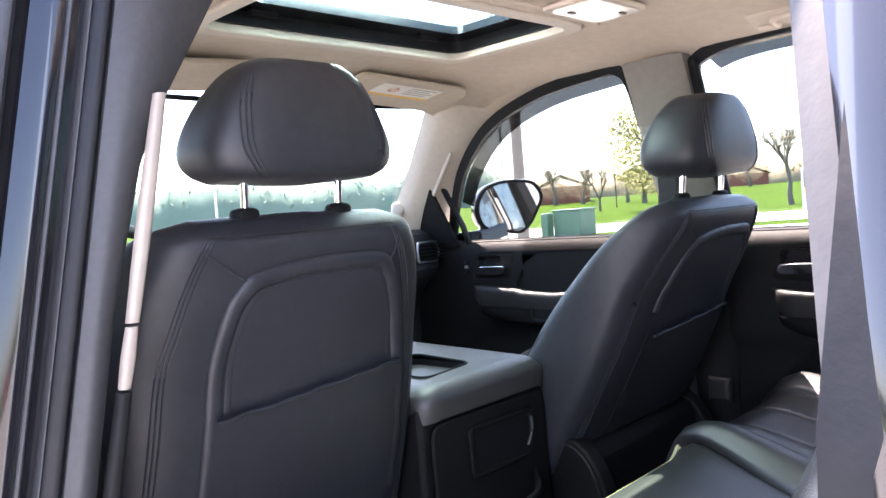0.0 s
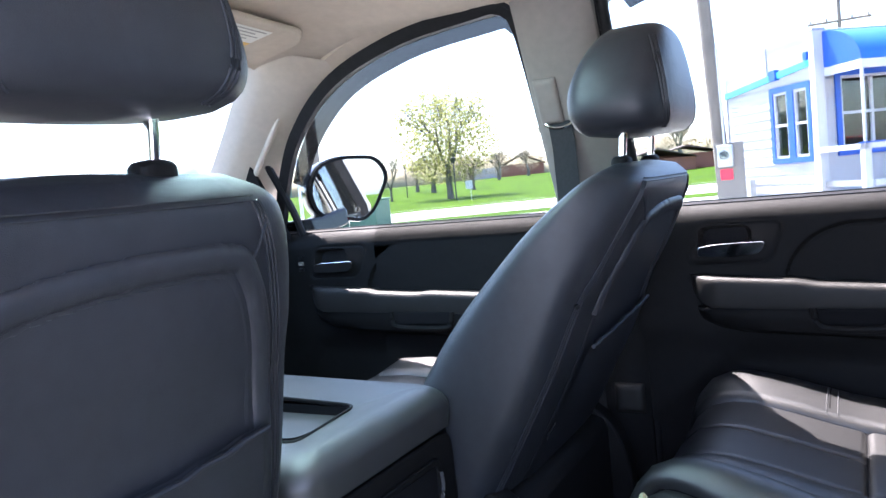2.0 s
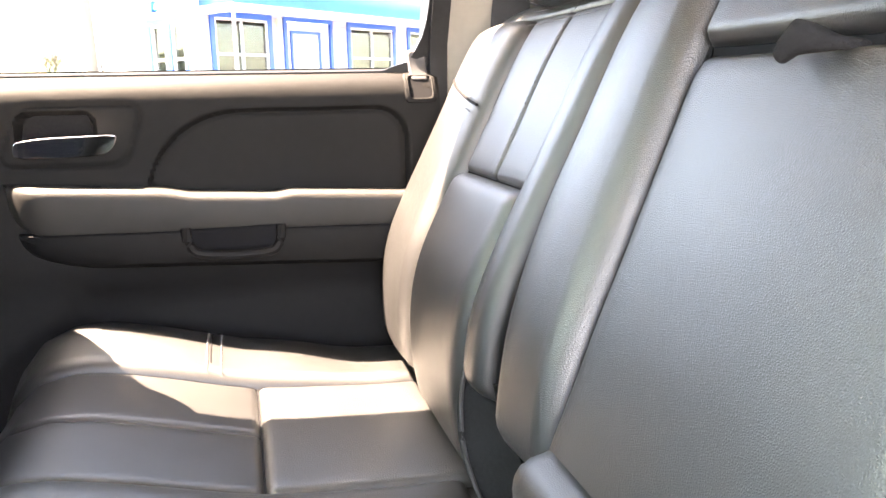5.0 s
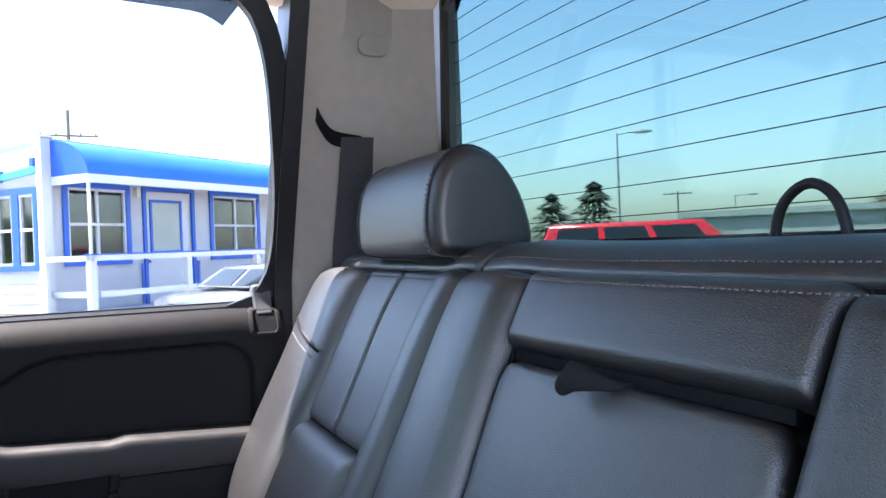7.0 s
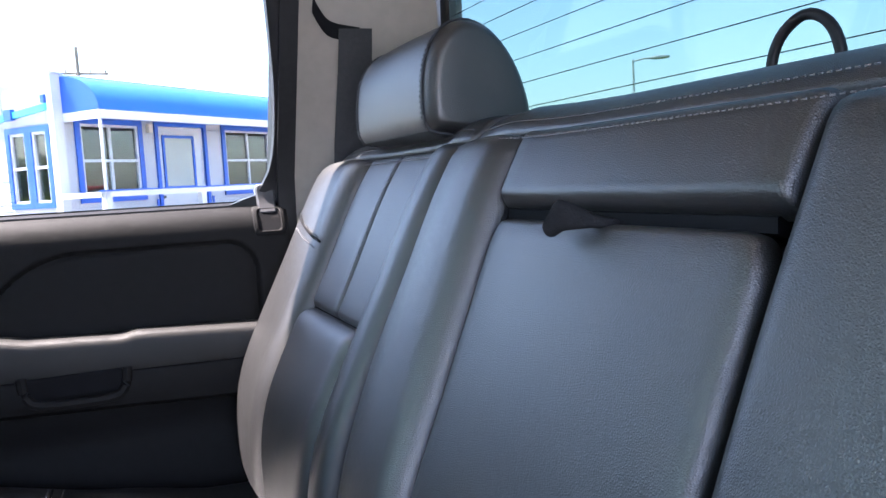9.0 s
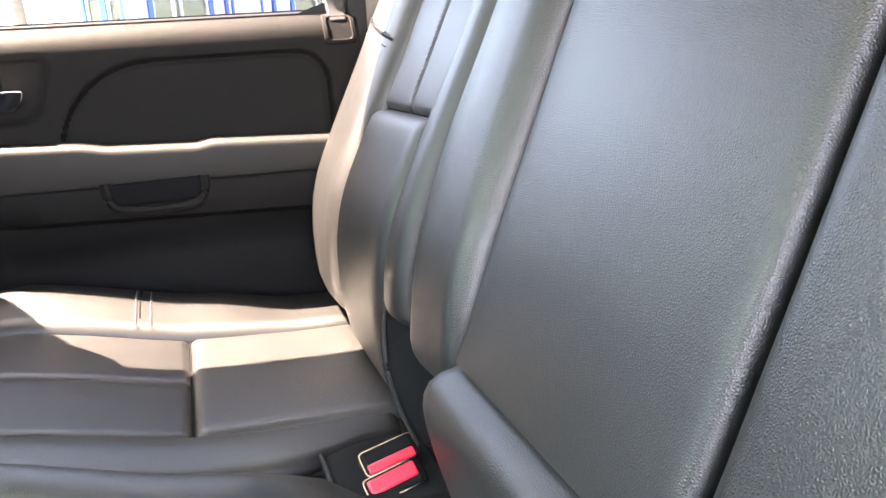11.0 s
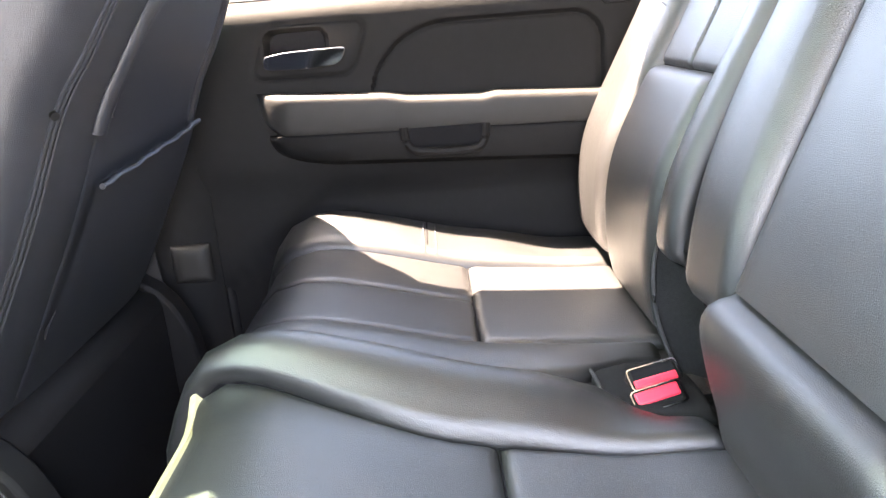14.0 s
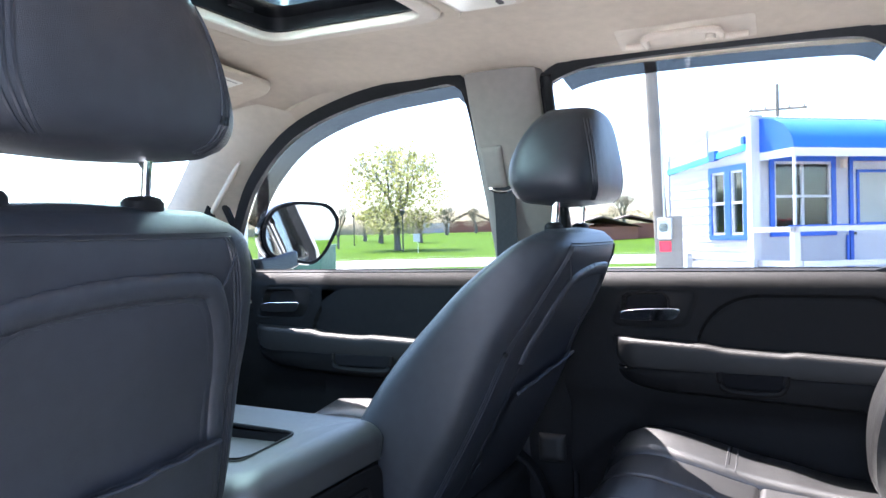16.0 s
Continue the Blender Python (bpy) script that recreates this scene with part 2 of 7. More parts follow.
def loft(bm, rings, close=True, caps=True):
    """Skins a row of rings of equally many points."""
    vs = [[bm.verts.new(p) for p in ring] for ring in rings]
    n = len(vs[0])
    for a, b in zip(vs, vs[1:]):
        for i in range(n if close else n - 1):
            j = (i + 1) % n
            bm.faces.new((a[i], a[j], b[j], b[i]))
    if caps and close:
        bm.faces.new(vs[0][::-1])
        bm.faces.new(vs[-1])
    return bm


def sheet(bm, f, us, vs):
    """A grid of faces over f(u, v)."""
    g = [[bm.verts.new(f(u, v)) for v in vs] for u in us]
    for a, b in zip(g, g[1:]):
        for i in range(len(vs) - 1):
            bm.faces.new((a[i], a[i + 1], b[i + 1], b[i]))
    return bm


def spline(points, n, closed=False):
    """n points evenly by arc along a Catmull-Rom curve."""
    p = [Vector(q) for q in points]
    k = len(p)
    fine = []
    for i in range(k if closed else k - 1):
        if closed:
            a, b, c, d = p[i - 1], p[i], p[(i + 1) % k], p[(i + 2) % k]
        else:
            a, b, c, d = p[max(i - 1, 0)], p[i], p[i + 1], p[min(i + 2, k - 1)]
        for s in range(24):
            t = s / 24
            fine.append(0.5 * (2 * b + (c - a) * t + (2 * a - 5 * b + 4 * c - d) * t * t + (3 * b - a - 3 * c + d) * t ** 3))
    fine.append(p[0] if closed else p[-1])
    ln = [0.0]
    for a, b in zip(fine, fine[1:]):
        ln.append(ln[-1] + (b - a).length)
    out, j = [], 0
    count = n if closed else n - 1
    for i in range(n):
        want = ln[-1] * i / count
        while j < len(ln) - 2 and ln[j + 1] < want:
            j += 1
        gap = ln[j + 1] - ln[j] or 1
        out.append(fine[j].lerp(fine[j + 1], (want - ln[j]) / gap))
    return out


def tube(bm, points, r, sides=8, closed=False, flat=1.0, up=(0, 0, 1)):
    """A round (or flattened) bar along points; r may be one radius or one a point."""
    pts = [Vector(p) for p in points]
    rings = []
    for i, p in enumerate(pts):
        a = pts[i - 1] if (i or closed) else p
        b = pts[(i + 1) % len(pts)] if (i < len(pts) - 1 or closed) else p
        d = (b - a).normalized()
        u = Vector(up)
        if abs(d.dot(u)) > 0.95:
            u = Vector((1, 0, 0)) if abs(d.x) < 0.8 else Vector((0, 1, 0))
        s = d.cross(u).normalized()
        w = s.cross(d)
        rad = r[i] if isinstance(r, (list, tuple)) else r
        rings.append([p + (s * math.cos(q) + w * math.sin(q) * flat) * rad for q in (2 * math.pi * k / sides for k in range(sides))])
    if closed:
        rings.append(rings[0])
        vs = [[bm.verts.new(q) for q in ring] for ring in rings[:-1]]
        vs.append(vs[0])
        for a, b in zip(vs, vs[1:]):
            for k in range(sides):
                bm.faces.new((a[k], a[(k + 1) % sides], b[(k + 1) % sides], b[k]))
        return bm
    return loft(bm, rings)


def tubed(points, r, sides=8, closed=False, flat=1.0, up=(0, 0, 1)):
    return tube(bmesh.new(), points, r, sides, closed, flat, up)


def ring_se(c, ax, ay, a, b, n=28, e=3.0):
    """A superellipse ring about c with half axes a along ax and b along ay."""
    out = []
    for k in range(n):
        q = 2 * math.pi * k / n
        s, t = math.cos(q), math.sin(q)
        out.append(c + ax * (math.copysign(abs(s) ** (2 / e), s) * a) + ay * (math.copysign(abs(t) ** (2 / e), t) * b))
    return out


def soft(t):
    t = max(0.0, min(1.0, t))
    return t * t * (3 - 2 * t)


def edge_steps(length, r, n):
    """Steps from 0 to length, close together within r of both ends."""
    r = min(r, length * 0.5)
    near = [r * k for k in (0.0, 0.04, 0.16, 0.36, 0.64)]
    mid = [r + (length - 2 * r) * k / n for k in range(n + 1)]
    return near + mid + [length - d for d in reversed(near)]


def pad(bm, f, u0, u1, v0, v1, lu, lv, thick, r, n=8, open_u=(False, False), open_v=(False, False), sink=0.004, puff=0.0, face=None):
    """An upholstered panel over the surface f(u, v): puffed, with rounded edges that meet its neighbours in a seam."""
    def e(d, length, is_open):
        a = 1.0 if is_open[0] else min(d / r, 1)
        b = 1.0 if is_open[1] else min((length - d) / r, 1)
        k = 1.0
        for q in (a, b):
            k *= math.sqrt(max(0.0, 1 - (1 - q) ** 2))
        return k
    us, vs = edge_steps(lu, r, n), edge_steps(lv, r, n)
    g = []
    for du in us:
        row = []
        for dv in vs:
            u, v = u0 + (u1 - u0) * du / lu, v0 + (v1 - v0) * dv / lv
            h = 1e-3
            p = Vector(f(u, v))
            pu, pv = Vector(f(u + h * (u1 - u0), v)) - p, Vector(f(u, v + h * (v1 - v0))) - p
            nn = pu.cross(pv)
            nn = nn.normalized() if nn.length > 1e-12 else Vector((0, 0, 1))
            if (u1 - u0) * (v1 - v0) < 0:
                nn = -nn
            if face and nn.dot(Vector(face)) < 0:
                nn = -nn
            lift = thick * e(du, lu, open_u) * e(dv, lv, open_v) + puff * math.sin(math.pi * du / lu) * math.sin(math.pi * dv / lv)
            row.append(bm.verts.new(p + nn * (lift - sink)))
        g.append(row)
    for a, b in zip(g, g[1:]):
        for i in range(len(vs) - 1):
            bm.faces.new((a[i], a[i + 1], b[i + 1], b[i]))
    return bm


def padded(*args, **kw):
    return pad(bmesh.new(), *args, **kw)


def rounded(points, r, n=5):
    """A 2D outline with rounded corners."""
    out, k = [], len(points)
    for i in range(k):
        a, b, c = Vector(points[i - 1]), Vector(points[i]), Vector(points[(i + 1) % k])
        d1, d2 = (a - b), (c - b)
        t = min(r, d1.length * 0.45, d2.length * 0.45)
        p, q = b + d1.normalized() * t, b + d2.normalized() * t
        for j in range(n + 1):
            s = j / n
            out.append(p * (1 - s) ** 2 + b * 2 * s * (1 - s) + q * s * s)
    return out


def plate(outline, place, depth):
    """A plate from a 2D outline: place(u, v, d) gives the point at depth d."""
    bm = bmesh.new()
    return loft(bm, [[place(p[0], p[1], d) for p in outline] for d in (0.0, depth)])


def band(outer, inner, place, depth):
    """A flat frame between two 2D outlines of equally many points."""
    bm = bmesh.new()
    n = len(outer)
    rows = [[bm.verts.new(place(p[0], p[1], d)) for p in o] for o, d in ((outer, 0), (inner, 0), (inner, depth), (outer, depth))]
    for a, b in zip(rows, rows[1:] + rows[:1]):
        for i in range(n):
            bm.faces.new((a[i], a[(i + 1) % n], b[(i + 1) % n], b[i]))
    return bm


def cyl(a, b, r, sides=14, r2=None):
    return tubed([a, b], [r, r if r2 is None else r2], sides)


# ---- the car: shell, roof, glass ----
BELT_Z = 1.30


def flank(z, x=0.84):
    """How far the glass plane stands out at a height."""
    return x - 0.43 * (z - BELT_Z) if z > BELT_Z else x


def on_glass(side, off=0.0):
    """A place in the plane of the side glass: u is y, v is z, d is depth inwards."""
    return lambda u, v, d=0.0: Vector((side * (flank(v) + off - d), u, v))


def lerp2(a, b, t):
    return a + (b - a) * t


FRONT_WIN = [(1.97, 1.272), (1.905, 1.38), (1.80, 1.51), (1.64, 1.622), (1.44, 1.683), (1.24, 1.704), (1.175, 1.703), (1.150, 1.66), (1.143, 1.47), (1.140, 1.272)]
REAR_WIN = [(0.985, 1.272), (0.975, 1.50), (0.965, 1.655), (0.935, 1.695), (0.80, 1.715), (0.45, 1.712), (0.345, 1.695), (0.300, 1.63), (0.277, 1.48), (0.272, 1.385), (0.279, 1.325), (0.300, 1.287), (0.345, 1.272)]


def outline(points, grow=0.0):
    """A window's outline as a fine polygon, grown outwards by some metres."""
    fine = [Vector((p.x, p.y)) for p in spline([(a, b, 0) for a, b in points[1:-1]], 60)]
    fine = [Vector(points[0])] + fine + [Vector(points[-1])]
    fine = [fine[0].lerp(fine[1], k / 5) for k in range(5)] + fine[1:-1] + [fine[-2].lerp(fine[-1], k / 5) for k in range(1, 6)]
    fine += [fine[-1].lerp(fine[0], k / 10) for k in range(1, 10)]
    if grow:
        n, out = len(fine), []
        turn = sum(fine[i].x * fine[(i + 1) % n].y - fine[(i + 1) % n].x * fine[i].y for i in range(n))
        for i in range(n):
            d = fine[(i + 2) % n] - fine[i - 2]
            q = Vector((d.y, -d.x)).normalized() * (1 if turn > 0 else -1)
            out.append(fine[i] + q * grow)
        return out
    return fine


def side_window(side, points, name, label, visor):
    """Glass, rubber seal, black frame and smoked rain guard of one side window."""
    root = thing(name, label, "car window", "structure")
    glass = part("pane", plate(outline(points, 0.012), on_glass(side, 0.004), 0.004), GLASS_SIDE, root, "clear side glass")
    glass.visible_shadow = False
    part("seal", band(outline(points, 0.016), outline(points, -0.004), on_glass(side, -0.004), 0.018), RUBBER, root, "black rubber seal")
    part("frame", band(outline(points, 0.024), outline(points, 0.014), on_glass(side, 0.010), 0.030), RUBBER, root, "black window frame")
    # smoked guard outside, along the upper edge
    lo, hi = visor
    pairs = [(p, q) for p, q in zip(outline(points, 0.006), outline(points, -0.024)) if p.y > lo]
    top, low = [p for p, q in pairs], [q for p, q in pairs]
    a, b = spline([(p.x, p.y, 0) for p in top], 40), spline([(p.x, p.y, 0) for p in low], 40)
    bm = bmesh.new()
    g = on_glass(side)
    loft(bm, [[g(p.x, p.y, -0.014) for p in a], [g(q.x, q.y, -0.034) for q in b], [g(q.x, q.y, -0.037) for q in b], [g(p.x, p.y, -0.017) for p in a]], close=False)
    part("rain_guard", bm, VISOR_SMOKE, root, "smoked rain guard", smooth=False)
    return root


side_window(1, FRONT_WIN, "window_1", "clear front side window with smoked rain guard", (1.40, 0))
side_window(1, REAR_WIN, "window_2", "clear rear side window with smoked rain guard", (1.692, 0))
side_window(-1, FRONT_WIN, "window_3", "clear front side window with smoked rain guard", (1.40, 0))

# roof: headliner inside, painted shell outside, both open at the sunroof
HOLE = (-0.37, 0.335, 1.085, 1.43)


def roof_z(x, y):
    side = max(0.0, abs(x) - 0.36) / 0.305
    nose = max(0.0, y - 1.35) / 0.46
    tail = max(0.0, 0.45 - y) / 0.40
    return 1.768 - 0.058 * side ** 2.2 - 0.050 * nose ** 2 - 0.02 * tail ** 2


def roof_grid(z_off, x_side, y0, y1, drop):
    xs = sorted({round(v, 4) for v in [-x_side + 2 * x_side * k / 40 for k in range(41)] + [HOLE[0], HOLE[1]]})
    ys = sorted({round(v, 4) for v in [y0 + (y1 - y0) * k / 44 for k in range(45)] + [HOLE[2], HOLE[3]]})
    bm = bmesh.new()
    g = [[bm.verts.new((x, y, roof_z(max(-0.67, min(0.67, x)), y) + z_off - (drop * max(0, abs(x) - 0.665) if drop else 0))) for y in ys] for x in xs]
    for i in range(len(xs) - 1):
        for j in range(len(ys) - 1):
            mx, my = (xs[i] + xs[i + 1]) / 2, (ys[j] + ys[j + 1]) / 2
            if HOLE[0] < mx < HOLE[1] and HOLE[2] < my < HOLE[3]:
                continue
            bm.faces.new((g[i][j], g[i + 1][j], g[i + 1][j + 1], g[i][j + 1]))
    return bm


ceiling = part("ceiling", roof_grid(0.0, 0.668, 0.06, 1.80, 0), HEADLINER)
tagged(ceiling, "beige fabric headliner curving down to the windows", "ceiling", kind="structure")
roof_shell = part("roof", roof_grid(0.055, 0.705, 0.00, 1.84, 1.0), PAINT)
tagged(roof_shell, "glossy black painted car roof", "roof", kind="structure")

sunroof = thing("sunroof", "tinted glass sunroof with dark frame in headliner", "sunroof", "structure")


def hole_outline(grow, r):
    x0, x1, y0, y1 = HOLE
    return rounded([(x0 - grow, y0 - grow), (x1 + grow, y0 - grow), (x1 + grow, y1 + grow), (x0 - grow, y1 + grow)], r, 6)


flat_at = lambda z: (lambda u, v, d=0.0: Vector((u, v, z + d + (roof_z(u, v) - 1.768) * 0.9)))
part("trim_ring", band(hole_outline(0.030, 0.06), hole_outline(-0.004, 0.045), flat_at(1.758), 0.020), TRIM_BEIGE, sunroof, "beige trim ring", bevel=0.004)
part("outer_ring", band(hole_outline(0.066, 0.09), hole_outline(0.034, 0.065), flat_at(1.7615), 0.012), HEADLINER, sunroof, "beige fabric border", bevel=0.004)
part("well", band(hole_outline(0.012, 0.05), hole_outline(-0.012, 0.045), flat_at(1.774), 0.045), RUBBER, sunroof, "black well lining")
part("frame", band(hole_outline(0.02, 0.05), hole_outline(-0.072, 0.03), flat_at(1.800), 0.018), BLACK_FRIT, sunroof, "black glass border")
part("pane", plate(hole_outline(0.015, 0.04), flat_at(1.822), 0.005), GLASS_ROOF, sunroof, "green tinted glass")
bm = bmesh.new()
for x in (-0.24, 0.21):
    box(bm, (x - 0.03, 1.40, 1.790), (x + 0.03, 1.412, 1.800))
part("wind_deflector", bm, RUBBER, sunroof, "black wind deflector clips")

# rails of trim that carry the headliner down to the windows
for side, nm in ((1, "trim_1"), (-1, "trim_2")):
    path = spline([(0.668, 0.06, 1.700), (0.668, 0.30, 1.712), (0.662, 0.60, 1.722), (0.662, 1.00, 1.724), (0.664, 1.30, 1.716), (0.682, 1.52, 1.690), (0.722, 1.70, 1.635), (0.768, 1.85, 1.545), (0.815, 2.00, 1.40), (0.838, 2.08, 1.29)], 60)
    bm = bmesh.new()
    rings = []
    for p in path:
        c = Vector((side * p.x, p.y, p.z))
        rings.append([c + Vector((side * dx, 0, dz)) for dx, dz in ((-0.045, 0.024), (-0.012, 0.002), (0.020, -0.014), (0.060, -0.006), (0.070, 0.03), (0.01, 0.06), (-0.045, 0.06))])
    loft(bm, rings)
    tagged(part(nm, bm, HEADLINER), "beige fabric roof rail trim above the side windows", "trim", kind="structure")

# windscreen posts
for side, nm in ((1, "trim_3"), (-1, "trim_4")):
    outer = spline([(0.700, 1.60, 1.672), (0.735, 1.72, 1.598), (0.775, 1.86, 1.485), (0.825, 2.03, 1.33), (0.84, 2.10, 1.24)], 24)
    inner = spline([(0.585, 1.75, 1.716), (0.610, 1.80, 1.672), (0.660, 1.93, 1.540), (0.715, 2.10, 1.37), (0.735, 2.20, 1.24)], 24)
    bm = bmesh.new()
    rings = []
    for o, i in zip(outer, inner):
        o, i = Vector((side * o.x, o.y, o.z)), Vector((side * i.x, i.y, i.z))
        m = (o + i) / 2 + Vector((-side * 0.020, -0.026, 0.0))
        q = lambda t: o * (1 - t) ** 2 + m * 2 * t * (1 - t) + i * t * t
        rings.append([o + Vector((side * 0.02, 0.04, 0.01))] + [q(k / 8) for k in range(9)] + [i + Vector((0.0, 0.05, 0.012))])
    loft(bm, rings)
    tagged(part(nm, bm, TRIM_BEIGE), "beige plastic windscreen pillar trim", "trim", kind="structure")
    bm = tubed([Vector((side * (p.x + q.x) / 2 - side * 0.012, (p.y + q.y) / 2 - 0.020, (p.z + q.z) / 2)) for p, q in list(zip(outer, inner))[7:16]], [0.004] + [0.008] * 7 + [0.004], 10)
    tagged(part("grab_handle" , bm, TRIM_BEIGE), "beige grab handle on the windscreen pillar", "grab handle", group="grab handles")

sc = Vector((0.690, 2.092, 1.405))
sn, sx2 = Vector((-0.62, -0.76, 0.2)).normalized(), Vector((0.76, -0.62, 0)).normalized()
tagged(part("speaker_cap", loft(bmesh.new(), [ring_se(sc + sn * d, sx2, Vector((0.12, 0.15, 0.98)).normalized(), a, a * 1.3, 20, 2.4) for d, a in ((-0.02, 0.021), (0.003, 0.021), (0.007, 0.017), (0.008, 0.006))]), TRIM_BEIGE), "beige oval speaker cap on the windscreen pillar", "speaker cap")

# windscreen
ws = thing("windscreen", "green tinted windscreen with black border", "windscreen", "structure")
ws_at = lambda u, v, d=0.0: Vector((u * lerp2(0.70, 0.93, v), 1.79 + 0.72 * v + 0.10 * (1 - u * u) * 1.0 + d, 1.725 - 0.53 * v + d))
bm = bmesh.new()
sheet(bm, lambda u, v: ws_at(u, v), [-1 + k / 10 for k in range(21)], [k / 8 for k in range(9)])
part("pane", bm, GLASS_WIND, ws, "green tinted glass").visible_shadow = False
bm = bmesh.new()
sheet(bm, lambda u, v: ws_at(u, v, -0.006), [-1 + k / 10 for k in range(21)], [0, 0.01, 0.02])
part("top_border", bm, BLACK_FRIT, ws, "black glass border")

# rear glass with its heater wires
REAR_Y = 0.055
rw = thing("rear_window", "blue tinted rear window with heater wires", "car window", "structure")
rear_out = rounded([(-0.66, 1.335), (0.66, 1.335), (0.635, 1.76), (-0.635, 1.76)], 0.05, 6)
rear_in = rounded([(-0.628, 1.356), (0.628, 1.356), (0.606, 1.725), (-0.606, 1.725)], 0.045, 6)
at_rear = lambda u, v, d=0.0: Vector((u, REAR_Y - d, v))
part("pane", plate(rear_out, lambda u, v, d=0.0: at_rear(u, v, d + 0.012), 0.004), GLASS_REAR, rw, "blue tinted glass")
part("frame", band(rear_out, rear_in, at_rear, 0.010), BLACK_FRIT, rw, "black border")
for k in range(12):
    z = 1.378 + 0.0295 * k
    part("heater_wire", tubed([(-0.625, REAR_Y - 0.010, z), (0.625, REAR_Y - 0.010, z)], 0.0005, 5), DARK_GAP, rw)
# lower ledge and outer walls behind the seat
tagged(part("wall_back", boxed((-0.80, -0.02, 0.45), (0.80, 0.045, 1.340)), PLASTIC, bevel=0.008), "black plastic panel below the rear window", "wall", kind="structure")
tagged(part("shelf", boxed((-0.66, 0.047, 1.325), (0.66, 0.10, 1.348)), PLASTIC, bevel=0.006), "black ledge under the rear window", "shelf", kind="structure")

# quarter panels beside the rear glass
for side, nm in ((1, "wall_quarter_1"), (-1, "wall_quarter_2")):
    bm = bmesh.new()
    rings = []
    for k in range(16):
        z = 1.20 + 0.55 * k / 15
        f = flank(max(z, 1.30)) - 0.02
        q = 0.0 if side > 0 else -0.075
        rings.append([Vector((side * x, y, z)) for x, y in ((f + 0.05, 0.262 + q), (f + 0.006, 0.258 + q), (f - 0.012, 0.245 + q), (f - 0.03, 0.20 + q * 0.6), (lerp2(0.715, 0.655, k / 15), 0.12), (0.645, 0.062), (0.69, 0.0), (f + 0.06, 0.0))])
    loft(bm, rings)
    # beige trim; the darker colour stands in for shade
    tagged(part(nm, bm, GREY_AND_SHADED_TRIM), "beige plastic quarter trim beside the rear window, shade in its colour", "trim", kind="structure")
    bm = bmesh.new()
    rings = []
    for k in range(14):
        z = 0.85 + 0.86 * k / 13
        f = flank(z)
        q = 0.0 if side > 0 else -0.075
        rings.append([Vector((side * x, y + q, z)) for x, y in ((f - 0.030, 0.272), (f - 0.032, 0.246), (f + 0.05, 0.246), (f + 0.05, 0.272))])
    loft(bm, rings)
    tagged(part("seal_" + nm[-1], bm, RUBBER), "black rubber door seal at the rear door opening", "seal", kind="structure")
# cover cap and belt slot on the right quarter panel
bm = bmesh.new()
cap = [(0.155 + 0.024 * c, 1.640 + 0.014 * s) for c, s in ((math.copysign(abs(math.cos(q)) ** 0.7, math.cos(q)), math.copysign(abs(math.sin(q)) ** 0.7, math.sin(q))) for q in (2 * math.pi * k / 24 for k in range(24)))]


def quarter_at(u, v, d=0.0):
    t = (u - 0.062) / (0.20 - 0.062)
    k = (v - 1.20) / 0.55
    return Vector((lerp2(0.655, flank(v) - 0.05, t) - 0.004 - d + 0.012 * (1 - abs(2 * t - 1)), u, v))


tagged(part("cover_cap", plate(cap, lambda u, v, d=0.0: quarter_at(u, v, d * 0.4), 0.008), GREY_AND_SHADED_TRIM, bevel=0.001), "oval screw cover in the quarter trim's shaded beige", "cap")
belt_r = thing("rear_seat_belt", "black webbing seat belt hanging from a slot", "seat belt")
slot = spline([(0.232, 1.545, 0), (0.222, 1.53, 0), (0.205, 1.515, 0), (0.165, 1.508, 0)], 14)
# dark strip painted as the slot's inner shade
part("slot", loft(bmesh.new(), [[quarter_at(p.x, p.y - 0.010, 0.004), quarter_at(p.x, p.y + 0.010, 0.004), quarter_at(p.x, p.y + 0.008, 0.0), quarter_at(p.x, p.y - 0.008, 0.0)] for p in slot]), DARK_GAP, belt_r, "dark strip for the shade in the belt slot")
part("webbing", loft(bmesh.new(), [[quarter_at(y, z, 0.012 + b), quarter_at(y + 0.046, z, 0.012 + b), quarter_at(y + 0.046, z, 0.010 + b), quarter_at(y, z, 0.010 + b)] for z, b, y in ((1.515, 0.0, 0.150), (1.46, 0.008, 0.151), (1.36, 0.016, 0.153), (1.25, 0.02, 0.155))]), BELT, belt_r, "black webbing")

